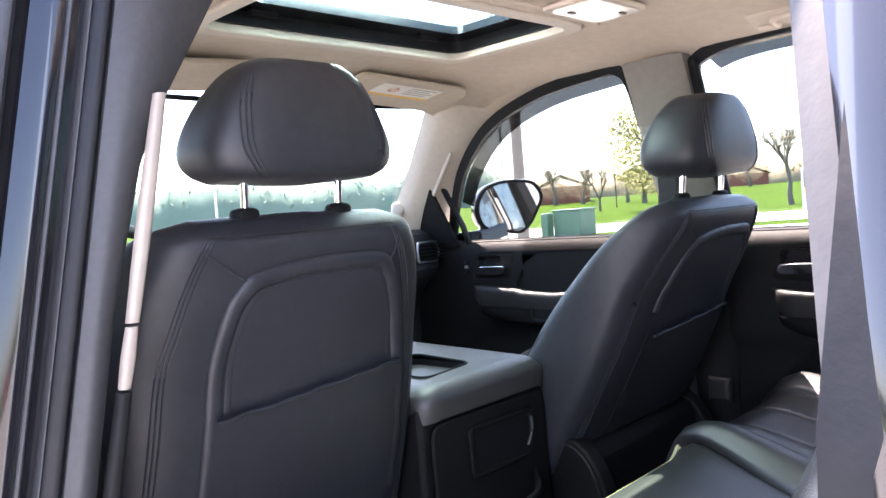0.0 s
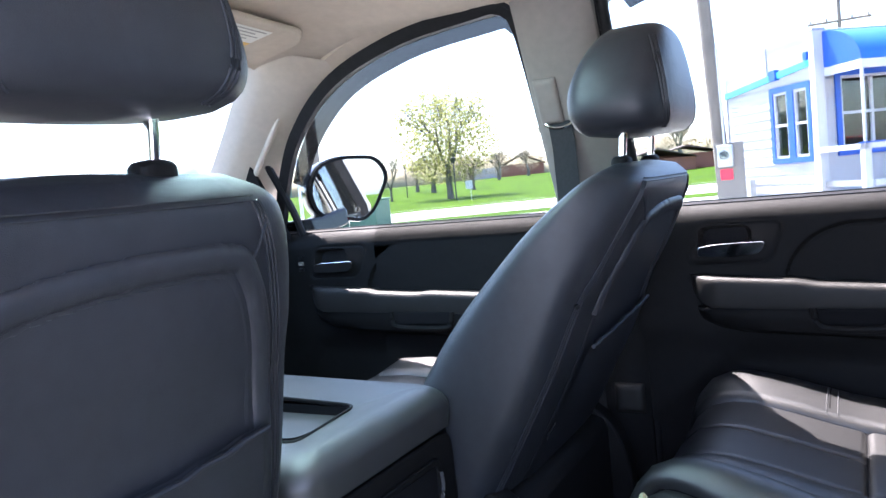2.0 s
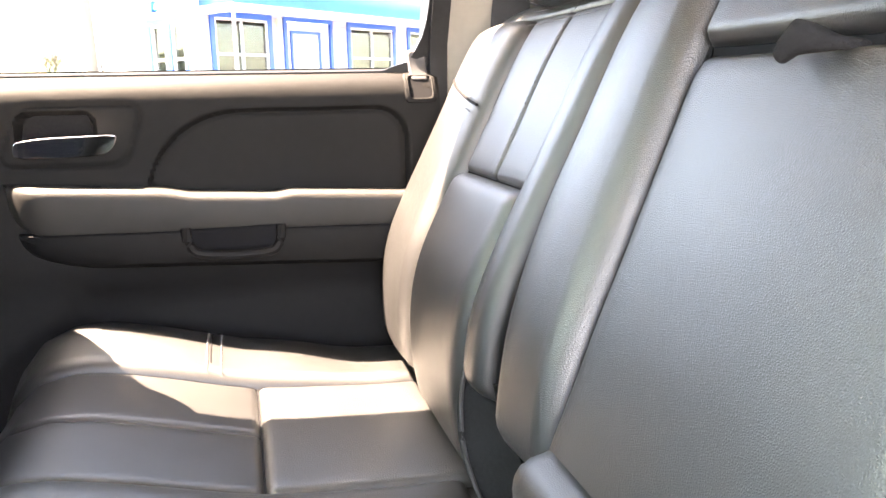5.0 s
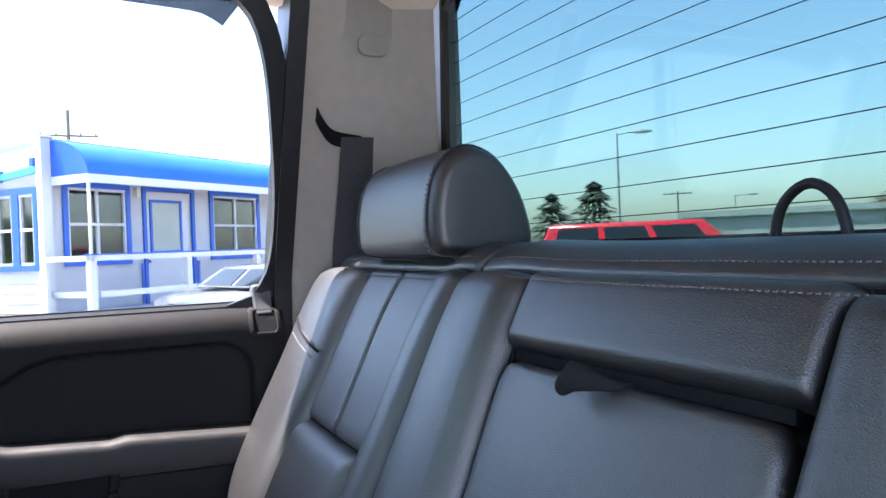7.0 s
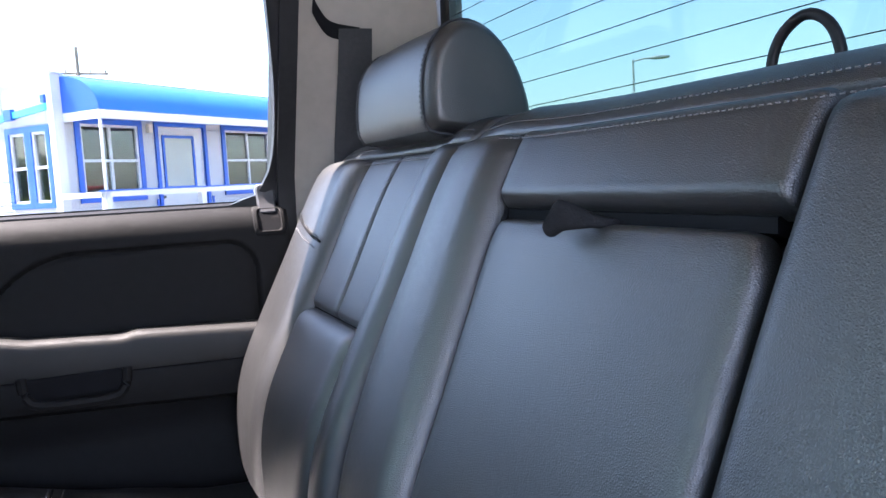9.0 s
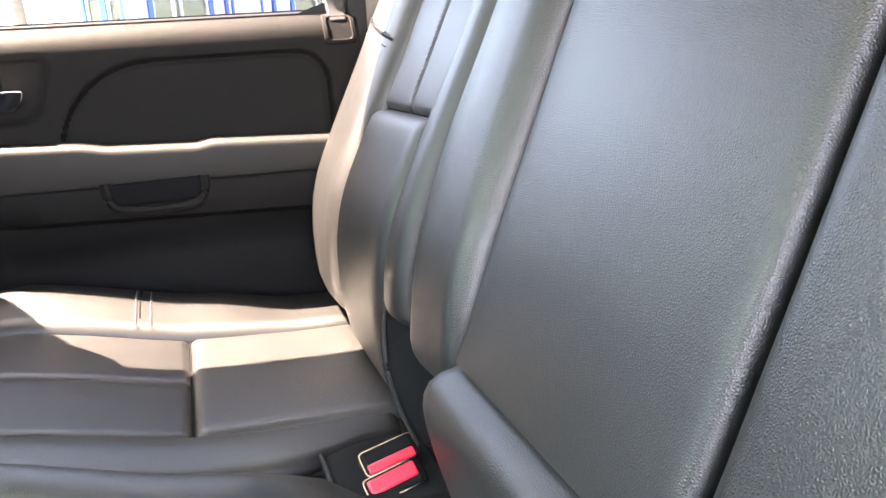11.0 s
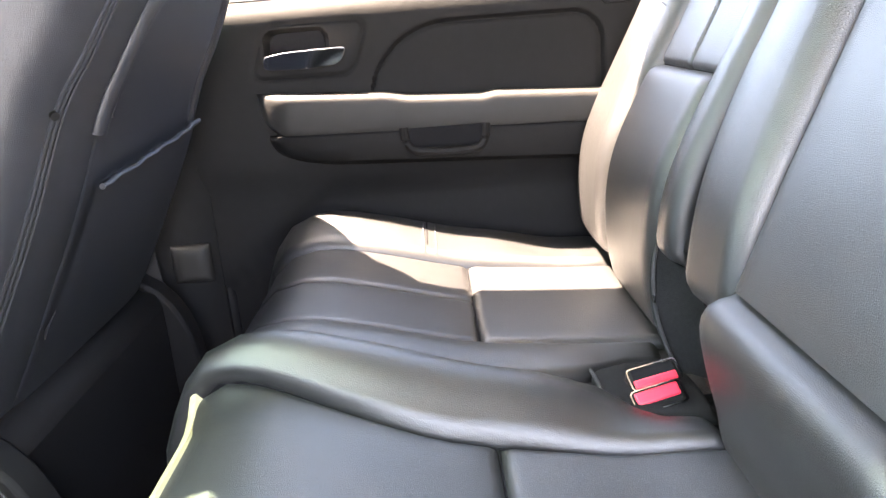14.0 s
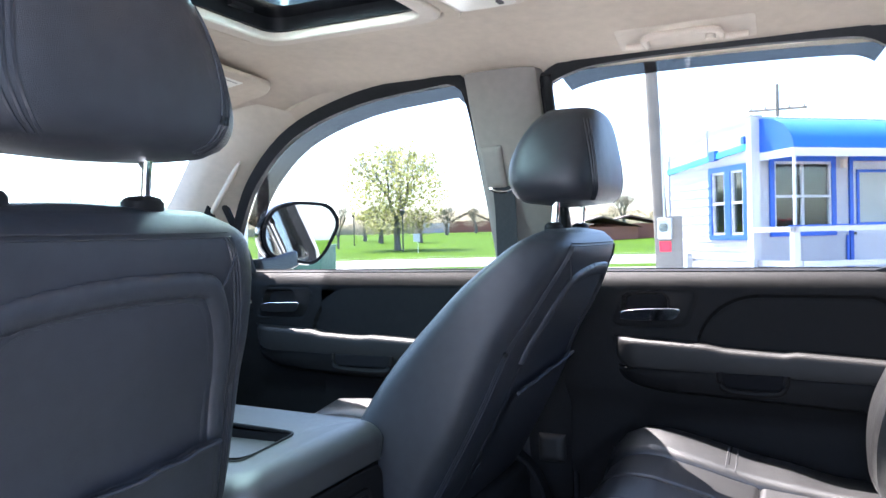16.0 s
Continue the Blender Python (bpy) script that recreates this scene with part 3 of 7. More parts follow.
# middle pillars: trim inside, seal and painted jamb outside
for side in (1, -1):
    rings, low = [], []
    for k in range(14):
        z = 1.285 + 0.43 * k / 13
        f = flank(z) - 0.028
        w = lerp2(0.006, 0.0, k / 13)
        rings.append([Vector((side * x, y, z)) for x, y in ((f + 0.03, 0.972), (f - 0.004, 0.980), (f - 0.020, 1.000), (f - 0.026, 1.06), (f - 0.020, 1.125), (f - 0.004, 1.142), (f + 0.03, 1.146))])
    # same beige both sides; the right one is coloured darker as shade
    tagged(part("trim_5" if side > 0 else "trim_6", loft(bmesh.new(), rings), GREY_AND_SHADED_TRIM if side > 0 else TRIM_BEIGE), "beige plastic door pillar trim", "trim", kind="structure")
    for k in range(8):
        z = 0.48 + 0.81 * k / 7
        low.append([Vector((side * x, y, z)) for x, y in ((0.84, 0.955), (0.80, 0.965), (0.775, 1.0), (0.77, 1.06), (0.775, 1.12), (0.80, 1.15), (0.84, 1.16))])
    tagged(part("pillar_1" if side > 0 else "pillar_2", loft(bmesh.new(), low), PLASTIC), "black plastic lower door pillar cover", "pillar", kind="structure")
    seal = [Vector((side * (flank(z) - 0.022), 0.962, z)) for z in [0.55 + 0.05 * k for k in range(24)]]
    tagged(part("seal_3" if side > 0 else "seal_4", tubed(seal, 0.012, 10), RUBBER), "black rubber seal on the door pillar", "seal", kind="structure")
# pad added where a sun patch falls at the foot of the right pillar
tagged(part("sun_patch_pad", padded(lambda u, v: Vector((0.768, u, v)), 1.035, 0.970, 0.84, 0.905, 0.065, 0.10, 0.014, 0.02, face=(-1, 0, 0)), ARMREST), "dark grey pad added for the sun patch low on the door pillar", "cover")

# left jamb at the open rear door: seals, painted steel, outer seal
jamb = thing("door_frame", "glossy black door jamb with rubber seals", "door frame", "structure")


def jamb_strip(name, x0, x1, y0, y1, mat, label, bulge=0.0):
    rings = []
    for k in range(24):
        z = 0.50 + 1.22 * k / 23
        f = 0.810 - 0.20 * (z - 1.27)
        # the innermost seal follows the pillar as it bends in towards the roof
        inward = 0.014 + 0.012 * soft((z - 1.29) / 0.19) + 0.40 * max(0.0, z - 1.48) if x0 < 0 else 0.0
        a, b = -(f + x0 - inward), -(f + x1)
        mid = (a + b) / 2
        rings.append([Vector((a, y0, z)), Vector(((a + mid) / 2, (y0 * 3 + y1) / 4 - bulge * 0.8, z)), Vector((mid, (y0 + y1) / 2 - bulge, z)), Vector(((b + mid) / 2, (y0 + 3 * y1) / 4 - bulge * 0.8, z)), Vector((b, y1, z)), Vector((b, y1 + 0.05, z)), Vector((a, y0 + 0.05, z))])
    part(name, loft(bmesh.new(), rings), mat, jamb, label)


jamb_strip("inner_seal", -0.014, 0.006, 0.922, 0.918, SEAL_GREY, "thick grey weathered bulb seal", 0.012)
jamb_strip("seal_lip", 0.007, 0.024, 0.922, 0.926, RUBBER, "black rubber seal lip", 0.006)
# thin lighter strip drawn as the reflection line on the flange
jamb_strip("flange_glint", 0.0245, 0.0265, 0.930, 0.930, SEAL_GREY, "grey strip for the flange's reflection line", 0.001)
jamb_strip("inner_channel", 0.027, 0.040, 0.945, 0.945, PAINT, "black painted channel")
jamb_strip("jamb_ridge", 0.040, 0.046, 0.938, 0.938, SEAL_GREY, "grey sealed ridge", 0.003)
# second thin strip drawn as a reflection line, along the ridge
jamb_strip("ridge_glint", 0.047, 0.0485, 0.940, 0.940, SEAL_GREY, "grey strip for the ridge's reflection line", 0.0008)
jamb_strip("jamb_face", 0.049, 0.078, 0.938, 0.950, PAINT, "glossy black painted jamb", 0.004)
jamb_strip("outer_channel", 0.078, 0.088, 0.965, 0.965, DARK_GAP, "dark gap")
jamb_strip("outer_seal", 0.088, 0.106, 0.960, 0.965, SEAL_GREY, "grey outer seal", 0.008)
jamb_strip("outer_skin", 0.106, 0.126, 0.985, 1.02, PAINT, "glossy black outer panel edge", 0.006)
jamb_c = thing("rear_door_frame", "black rear edge of the open door frame", "door frame", "structure")


def jamb_rear(name, x0, x1, y0, y1, mat, label):
    rings = []
    for k in range(24):
        z = 0.75 + 0.97 * k / 23
        f = flank(z)
        sl = 0.009 - 0.175 * (max(z, 1.15) - 1.302)
        rings.append([Vector((-(f + x0), y0 - sl, z)), Vector((-(f + (x0 + x1) / 2), (y0 + y1) / 2 + 0.012 - sl, z)), Vector((-(f + x1), y1 - sl, z)), Vector((-(f + x1), y1 - 0.08 - sl, z)), Vector((-(f + x0), y0 - 0.08 - sl, z))])
    part(name, loft(bmesh.new(), rings), mat, jamb_c, label)


jamb_rear("bulb_seal", -0.03, 0.005, 0.208, 0.205, SEAL_PALE, "pale weathered bulb seal")
jamb_rear("jamb_channel", 0.005, 0.020, 0.192, 0.190, PAINT, "black painted channel")
jamb_rear("jamb_ridge", 0.020, 0.034, 0.199, 0.196, SEAL_GREY, "grey sealed ridge")
jamb_rear("jamb_face", 0.034, 0.06, 0.186, 0.175, PAINT, "black painted jamb")
jamb_rear("outer_skin", 0.06, 0.11, 0.165, 0.110, PAINT, "black outer panel edge")

# floor, sills and outer body
fl = thing("floor", "black carpeted car floor with footwells", "floor", "structure")
bm = bmesh.new()
sheet(bm, lambda u, v: (u, v, 0.50 + 0.13 * max(0, 1 - abs(u) / 0.16) ** 0.5 * (1 if v > 0.7 else 1) + 0.30 * soft((v - 2.0) / 0.4)), [-0.80 + 0.05 * k for k in range(33)], [0.0 + 0.1 * k for k in range(26)])
part("carpet", bm, CARPET, fl, "black carpet")
bm = bmesh.new()
sheet(bm, lambda u, v: (u, v, 0.512 + 0.006 * math.sin(u * 40) * math.sin(v * 31)), [0.20 + 0.03 * k for k in range(19)], [0.86 + 0.04 * k for k in range(12)])
part("floor_mat", bm, CARPET, fl, "black carpet mat")
body = thing("car_body", "glossy black car body with sills and bonnet", "car body", "structure")
for side in (1, -1):
    part("sill", boxed((side * 0.80 if side > 0 else -0.96, -0.30, 0.36), (0.96 if side > 0 else -0.80, 2.25, 0.52)), PAINT, body, "black door sill", bevel=0.02)
part("underbody", boxed((-0.94, -2.4, 0.34), (0.94, 3.2, 0.47)), DARK_GAP, body, "dark underbody")
bm = bmesh.new()
sheet(bm, lambda u, v: (u * lerp2(0.92, 0.86, v), 2.46 + 1.2 * v, 1.20 - 0.06 * v - 0.10 * abs(u) ** 4 - 0.02 * u * u), [-1 + 0.1 * k for k in range(21)], [k / 12 for k in range(13)])
part("bonnet", bm, PAINT, body, "glossy black bonnet")
for side in (1, -1):
    bm = bmesh.new()
    loft(bm, [[Vector((side * x, y, z)) for x, z in ((0.865, 1.268), (0.93, 1.20), (0.985, 1.02), (0.985, 0.60), (0.95, 0.46), (0.91, 0.46), (0.91, 1.10), (0.845, 1.262))] for y in ((1.03, 1.5, 2.05, 2.15) if side < 0 else (-0.35, 0.3, 1.0, 1.5, 2.05, 2.15))])
    part("door_skin" , bm, PAINT, body, "glossy black door skin")
    part("front_wing", boxed((min(side * 0.86, side * 0.98), 2.16, 0.5), (max(side * 0.86, side * 0.98), 3.66, 1.14)), PAINT, body, "glossy black front wing", bevel=0.05)
part("load_bed", boxed((-0.96, -2.3, 0.5), (0.96, -0.45, 1.22)), PAINT, body, "black covered load bed", bevel=0.05)
part("rear_flank", boxed((-0.97, -0.45, 0.5), (-0.86, 0.08, 1.24)), PAINT, body, "black rear flank", bevel=0.03)


# ---- doors ----
def sd_box(y, z, y0, y1, z0, z1, r):
    """Distance to a rounded rectangle, negative inside."""
    cy, cz, hy, hz = (y0 + y1) / 2, (z0 + z1) / 2, abs(y1 - y0) / 2 - r, (z1 - z0) / 2 - r
    dy, dz = abs(y - cy) - hy, abs(z - cz) - hz
    return math.hypot(max(dy, 0), max(dz, 0)) + min(max(dy, dz), 0) - r


def inside_curve(y, z, ya, zb, zt, span):
    """The sweeping front edge of the upper door insert: how far a point lies past it."""
    t = max(0.0, min(1.0, (ya - y) / span))
    return z - (zb + (zt - zb) * math.sqrt(max(0.0, 1 - (1 - t) ** 2)))


def door(side, y_front, y_rear, y_handle, name, label, insert_rear, with_lock, long_front):
    """A door's inner panel: sill, insert, handle, armrest, pull cup, pocket. side: 1 right, -1 left."""
    root = thing(name, label, "car door", "structure", at=(side * 0.83, (y_front + y_rear) / 2, 0.6))
    h0, h1 = y_handle - 0.090, y_handle + 0.092          # bezel's rear and front
    ins_f = h0 - 0.005                                    # where the insert's sweep begins
    top_ins = 1.222

    def depth(y, z):
        x = 0.792
        q = max(0.0, min(0.998, (z - 1.232) / 0.048))     # broad shoulder rolling out to the glass
        x += 0.052 * (1 - math.sqrt(1 - q * q))
        x += 0.010 * soft((1.02 - z) / 0.05)              # lower panel
        # sweeping edge around the insert
        edge = inside_curve(y, z, ins_f, 1.10, top_ins, 0.13)
        within = y < ins_f and y > insert_rear and z > 1.05
        d = sd_box(y, z, insert_rear, ins_f + 0.2, 0.9, top_ins, 0.045)
        line = max(d, edge if y > ins_f - 0.13 else d, y - ins_f)
        up = soft((z - 1.045) / 0.01)
        x += up * 0.008 * soft(0.5 - line / 0.010)
        x += up * 0.005 * math.exp(-(line / 0.0035) ** 2)
        # bezel outline and the finger recess above the lever
        b = sd_box(y + 0.36 * (z - 1.155), z, h0 + 0.020, h1 - 0.002, 1.155, 1.236, 0.020)
        x += 0.003 * math.exp(-(b / 0.003) ** 2)
        c = sd_box(y, z, y_handle - 0.034, y_handle + 0.062, 1.172, 1.226, 0.016)
        x += 0.024 * soft(0.5 - c / 0.010)
        # crease and pocket low down
        x += 0.012 * soft((y_front - 0.20 + 1.2 * (1.0 - z) - y) / 0.03) * soft((0.99 - z) / 0.03)
        return x

    ys = sorted({round(y_rear + (y_front - y_rear) * k / 90, 4) for k in range(181)} | {round(y_rear + (y_front - y_rear) * k / 180, 4) for k in range(181)})
    zs = [0.56 + 0.02 * k for k in range(24)] + [1.04 + 0.0026 * k for k in range(85)] + [1.2612, 1.2645, 1.2678, 1.2708, 1.2735, 1.2757, 1.2775, 1.2788, 1.2796, 1.2799]
    bm = bmesh.new()
    sheet(bm, lambda u, v: (side * depth(u, v), u, v), ys, zs)
    part("panel", bm, PLASTIC, root, "black grained inner panel")
    part("glass_wiper", boxed((min(side * 0.838, side * 0.852), y_rear + 0.05, 1.262), (max(side * 0.838, side * 0.852), y_front, 1.2815)), RUBBER, root, "black rubber glass wiper")
    # armrest
    ar, af = insert_rear - 0.02, y_handle + 0.082
    n, rings = 40, []
    for k in range(n + 1):
        t = math.sin(math.pi / 2 * k / n)
        y = ar + (af - ar) * t
        top = lerp2(1.098, 1.130, t)
        notch = 0.006 * (soft((y - (y_handle - 0.140)) / 0.012) + soft(((y_handle - 0.270) - y) / 0.012))
        end = math.sqrt(max(0.0, 1 - max(0.0, (t - 0.90) / 0.10) ** 2))
        inx = lerp2(0.800, lerp2(0.739, 0.748, t), 0.06 + 0.94 * end)
        bot = lerp2(top - 0.014, lerp2(1.055, 1.068, t), end)
        tp = top + notch * 0.8
        prof = [(0.806, tp - 0.004), (0.778, tp + 0.001), (inx + 0.014, tp), (inx + 0.006, tp - 0.0015), (inx + 0.002, tp - 0.005), (inx, tp - 0.010), (inx - 0.0005, tp - 0.016), (inx + 0.0005, bot + 0.010), (inx + 0.003, bot + 0.003), (inx + 0.010, bot), (0.806, bot)]
        rings.append([Vector((side * x, y, z)) for x, z in prof])
    part("armrest", loft(bmesh.new(), rings), ARMREST, root, "dark padded armrest", bevel=0.0)
    rings = []
    for k in range(n + 1):
        t = math.sin(math.pi / 2 * k / n)
        y = ar + (af - 0.01 - ar) * t
        end = math.sqrt(max(0.0, 1 - max(0.0, (t - 0.78) / 0.22) ** 2))
        bot = lerp2(1.05, lerp2(0.995, 1.022, t), end)
        inx = lerp2(0.795, lerp2(0.744, 0.752, t), 0.2 + 0.8 * end)
        top = lerp2(1.056, 1.068, t)
        prof = [(0.81, top), (inx, top), (inx - 0.002, (top + bot) / 2 + 0.008), (inx + 0.008, bot + 0.008), (inx + 0.022, bot), (0.81, bot - 0.004)]
        rings.append([Vector((side * x, y, z)) for x, z in prof])
    part("lower_bolster", loft(bmesh.new(), rings), PLASTIC, root, "black lower armrest bolster")
    # pull cup under the armrest
    p0, p1 = (y_handle - 0.270, y_handle - 0.143) if not long_front else (y_handle - 0.36, y_handle - 0.19)
    zc = 1.064
    cup = spline([(0.744, p0, zc + 0.004), (0.742, p0 + 0.004, zc - 0.022), (0.739, p0 + 0.024, zc - 0.034), (0.739, p1 - 0.024, zc - 0.032), (0.742, p1 - 0.004, zc - 0.018), (0.744, p1, zc + 0.006)], 30)
    cup_ob = part("pull_cup", tubed([(side * p.x, p.y, p.z) for p in cup], 0.0068, 8), PLASTIC, root, "black pull cup")
    # flat dark plate in place of the cup's shaded inside
    part("cup_shade", padded(lambda u, v: Vector((side * 0.7435, u, v)), p0 + 0.006, p1 - 0.006, zc - 0.026, zc + 0.004, abs(p1 - p0) - 0.012, 0.030, 0.002, 0.006, sink=0.0, face=(-side, 0, 0)), DARK_GAP, cup_ob, "dark plate for the shade in the cup")
    # lever
    lev = [(y_handle + 0.066, 1.172), (y_handle + 0.064, 1.190), (y_handle + 0.03, 1.195), (y_handle - 0.045, 1.197), (y_handle - 0.066, 1.197), (y_handle - 0.058, 1.178), (y_handle - 0.045, 1.170), (y_handle, 1.168), (y_handle + 0.055, 1.169)]
    o = rounded(lev, 0.008, 3)
    handle = part("handle", plate(o, lambda u, v, d=0.0: Vector((side * (0.775 - d + 0.004 * math.cos((v - 1.175) * 120)), u, v)), -0.012), CHROME, root, "polished chrome lever", bevel=0.003)
    cut = rounded([(y_handle - 0.030, 1.180), (y_handle + 0.060, 1.180), (y_handle + 0.058, 1.208), (y_handle + 0.04, 1.227), (y_handle - 0.026, 1.229)], 0.016, 4)
    # black plate, not felt: it paints the shade inside the recess
    part("recess", plate(cut, lambda u, v, d=0.0: Vector((side * (0.8115 + d), u, v)), 0.004), FELT, handle, "plate darkened for the shade in the finger recess")
    # window switch on the armrest
    sw = Vector((side * 0.772, y_handle - 0.02 if not long_front else y_handle + 0.01, 1.1265))
    part("window_switch", boxed(sw + Vector((-0.012, -0.020, -0.006)), sw + Vector((0.012, 0.020, 0.003))), PLASTIC, root, "black window switch", bevel=0.003)
    if long_front:
        for k in range(3):
            z = 1.178 + 0.016 * k
            part("lock_button", boxed((min(side * 0.786, side * 0.794), y_handle + 0.106, z - 0.005), (max(side * 0.786, side * 0.794), y_handle + 0.120, z + 0.005)), RUBBER if k != 1 else GREY_AND_SHADED_TRIM, root, "small lock button", bevel=0.0015)
    # seam across the armrest front
    part("seam", tubed([(side * 0.7415, ar, 1.056), (side * 0.751, af - 0.03, 1.069)], 0.0016, 5), DARK_GAP, root, "dark seam")
    if with_lock:
        ly = 0.292
        on_panel = lambda u, v, d=0.0: Vector((side * (depth(u, v) - 0.001 - d), u, v))
        catch = part("lock_base", band(rounded([(ly - 0.025, 1.229), (ly + 0.023, 1.229), (ly + 0.023, 1.273), (ly - 0.025, 1.273)], 0.008, 3), rounded([(ly - 0.018, 1.236), (ly + 0.016, 1.236), (ly + 0.016, 1.268), (ly - 0.018, 1.268)], 0.006, 3), on_panel, 0.005), PLASTIC, root, "black belt guide frame", bevel=0.002)
        # dark plate painted as shade behind the frame
        part("guide_shade", plate(rounded([(ly - 0.018, 1.236), (ly + 0.016, 1.236), (ly + 0.016, 1.268), (ly - 0.018, 1.268)], 0.006, 3), on_panel, 0.002), DARK_GAP, catch, "dark plate for the shade in the guide")
        part("lock_knob", loft(bmesh.new(), [[Vector((side * (x + lean_), ly - 0.002 + s_ * w, z)) for x, s_ in ((0.830, -1), (0.830, 1), (0.812, 1), (0.812, -1))] for z, w, lean_ in ((1.262, 0.013, -0.012), (1.278, 0.014, 0.0), (1.298, 0.015, 0.006), (1.306, 0.012, 0.006))]), DASH_TRIM, root, "grey lock knob", bevel=0.003)
    return root


door(1, 0.950, 0.262, 0.778, "door_1", "closed rear door panel in black plastic and vinyl", 0.315, True, False)
door(1, 2.02, 1.135, 1.765, "door_2", "closed front door panel in black plastic and vinyl", 1.17, False, True)
door(-1, 2.02, 1.135, 1.765, "door_3", "closed front door panel in black plastic and vinyl", 1.17, False, True)

# cover with small pillar of the front window, and lamp on its base
sail = part("mirror_sail", plate(rounded([(2.14, 1.262), (1.903, 1.262), (1.952, 1.485), (2.14, 1.335)], 0.012, 3), lambda u, v, d=0.0: Vector((flank(v) - 0.044 - d, u, v)), 0.012), PLASTIC, bevel=0.003)
tagged(sail, "black plastic corner cover at the front window", "trim")
tagged(part("divider_bar", tubed([(flank(z) - 0.02, 1.884 + 0.19 * (z - 1.27), z) for z in (1.265, 1.33, 1.40, 1.475)], 0.011, 8), RUBBER), "black rubber divider of the front window", "trim")

# ---- door mirror ----
mir = thing("side_mirror", "black door mirror with rounded glass", "side mirror", at=(1.0, 1.86, 1.30))
mc = Vector((1.005, 1.850, 1.380))
mn = Vector((-0.51, -0.860, 0.0)).normalized()
mx = Vector((0, 0, 1)).cross(mn).normalized() * -1
mz = Vector((0, 0, 1))
m_out = rounded([(-0.125, 0.035), (-0.09, 0.088), (0.02, 0.094), (0.09, 0.075), (0.125, 0.01), (0.105, -0.062), (-0.035, -0.088), (-0.075, -0.055)], 0.035, 5)
m_out = [p * 1.06 for p in m_out]


def mirror_at(u, v, d=0.0, s=1.0):
    return mc + mx * (u * s) + mz * (v * s) - mn * d


rings = [[mirror_at(p[0], p[1], d, s) for p in m_out] for d, s in ((-0.004, 0.985), (-0.004, 1.03), (0.010, 1.05), (0.045, 1.02), (0.085, 0.90), (0.115, 0.66), (0.128, 0.35))]
part("housing", loft(bmesh.new(), rings), PAINT, mir, "glossy black housing")
part("glass", plate([(p[0] * 0.93, p[1] * 0.93) for p in m_out], lambda u, v, d=0.0: mirror_at(u, v, d - 0.008), 0.004), MIRROR, mir, "mirror glass")
part("bezel", band([(p[0] * 1.0, p[1] * 1.0) for p in m_out], [(p[0] * 0.92, p[1] * 0.92) for p in m_out], lambda u, v, d=0.0: mirror_at(u, v, d - 0.012), 0.012), PLASTIC, mir, "black bezel")
part("arm", loft(bmesh.new(), [[c + Vector((0, dy, dz)) for dy, dz in ((-0.035, -0.028), (0.035, -0.028), (0.04, 0.018), (-0.03, 0.022))] for c in (Vector((0.845, 1.93, 1.29)), Vector((0.90, 1.90, 1.292)), Vector((0.98, 1.875, 1.312)))]), PAINT, mir, "black mirror arm", bevel=0.006)


# ---- front seats ----
SEAT_REAR = [(1.105, 0.80), (1.077, 0.854), (1.010, 0.975), (0.956, 1.077), (0.912, 1.172), (0.880, 1.222), (0.846, 1.280), (0.824, 1.320), (0.818, 1.345), (0.830, 1.365)]
SEAT_FRONT = [(1.290, 0.84), (1.260, 0.90), (1.176, 1.043), (1.100, 1.150), (1.014, 1.242), (0.963, 1.291), (0.923, 1.324), (0.896, 1.346), (0.876, 1.360), (0.860, 1.371)]
SEAT_DRAW = [1.0, 1.0, 1.0, 1.0, 1.0, 0.99, 0.96, 0.90, 0.80, 0.60]
SEAT_SEAM = [0.234, 0.234, 0.230, 0.221, 0.210, 0.196, 0.176, 0.158, 0.146, 0.120]


def catmull(points, q):
    """A smooth value between listed ones, q counted in steps of the list."""
    i = max(0, min(len(points) - 2, int(q)))
    t = q - i
    p = [Vector(points[max(0, min(len(points) - 1, i + k))]) for k in (-1, 0, 1, 2)]
    return 0.5 * (2 * p[1] + (p[2] - p[0]) * t + (2 * p[0] - 5 * p[1] + 4 * p[2] - p[3]) * t * t + (3 * p[1] - p[0] - 3 * p[2] + p[3]) * t ** 3)


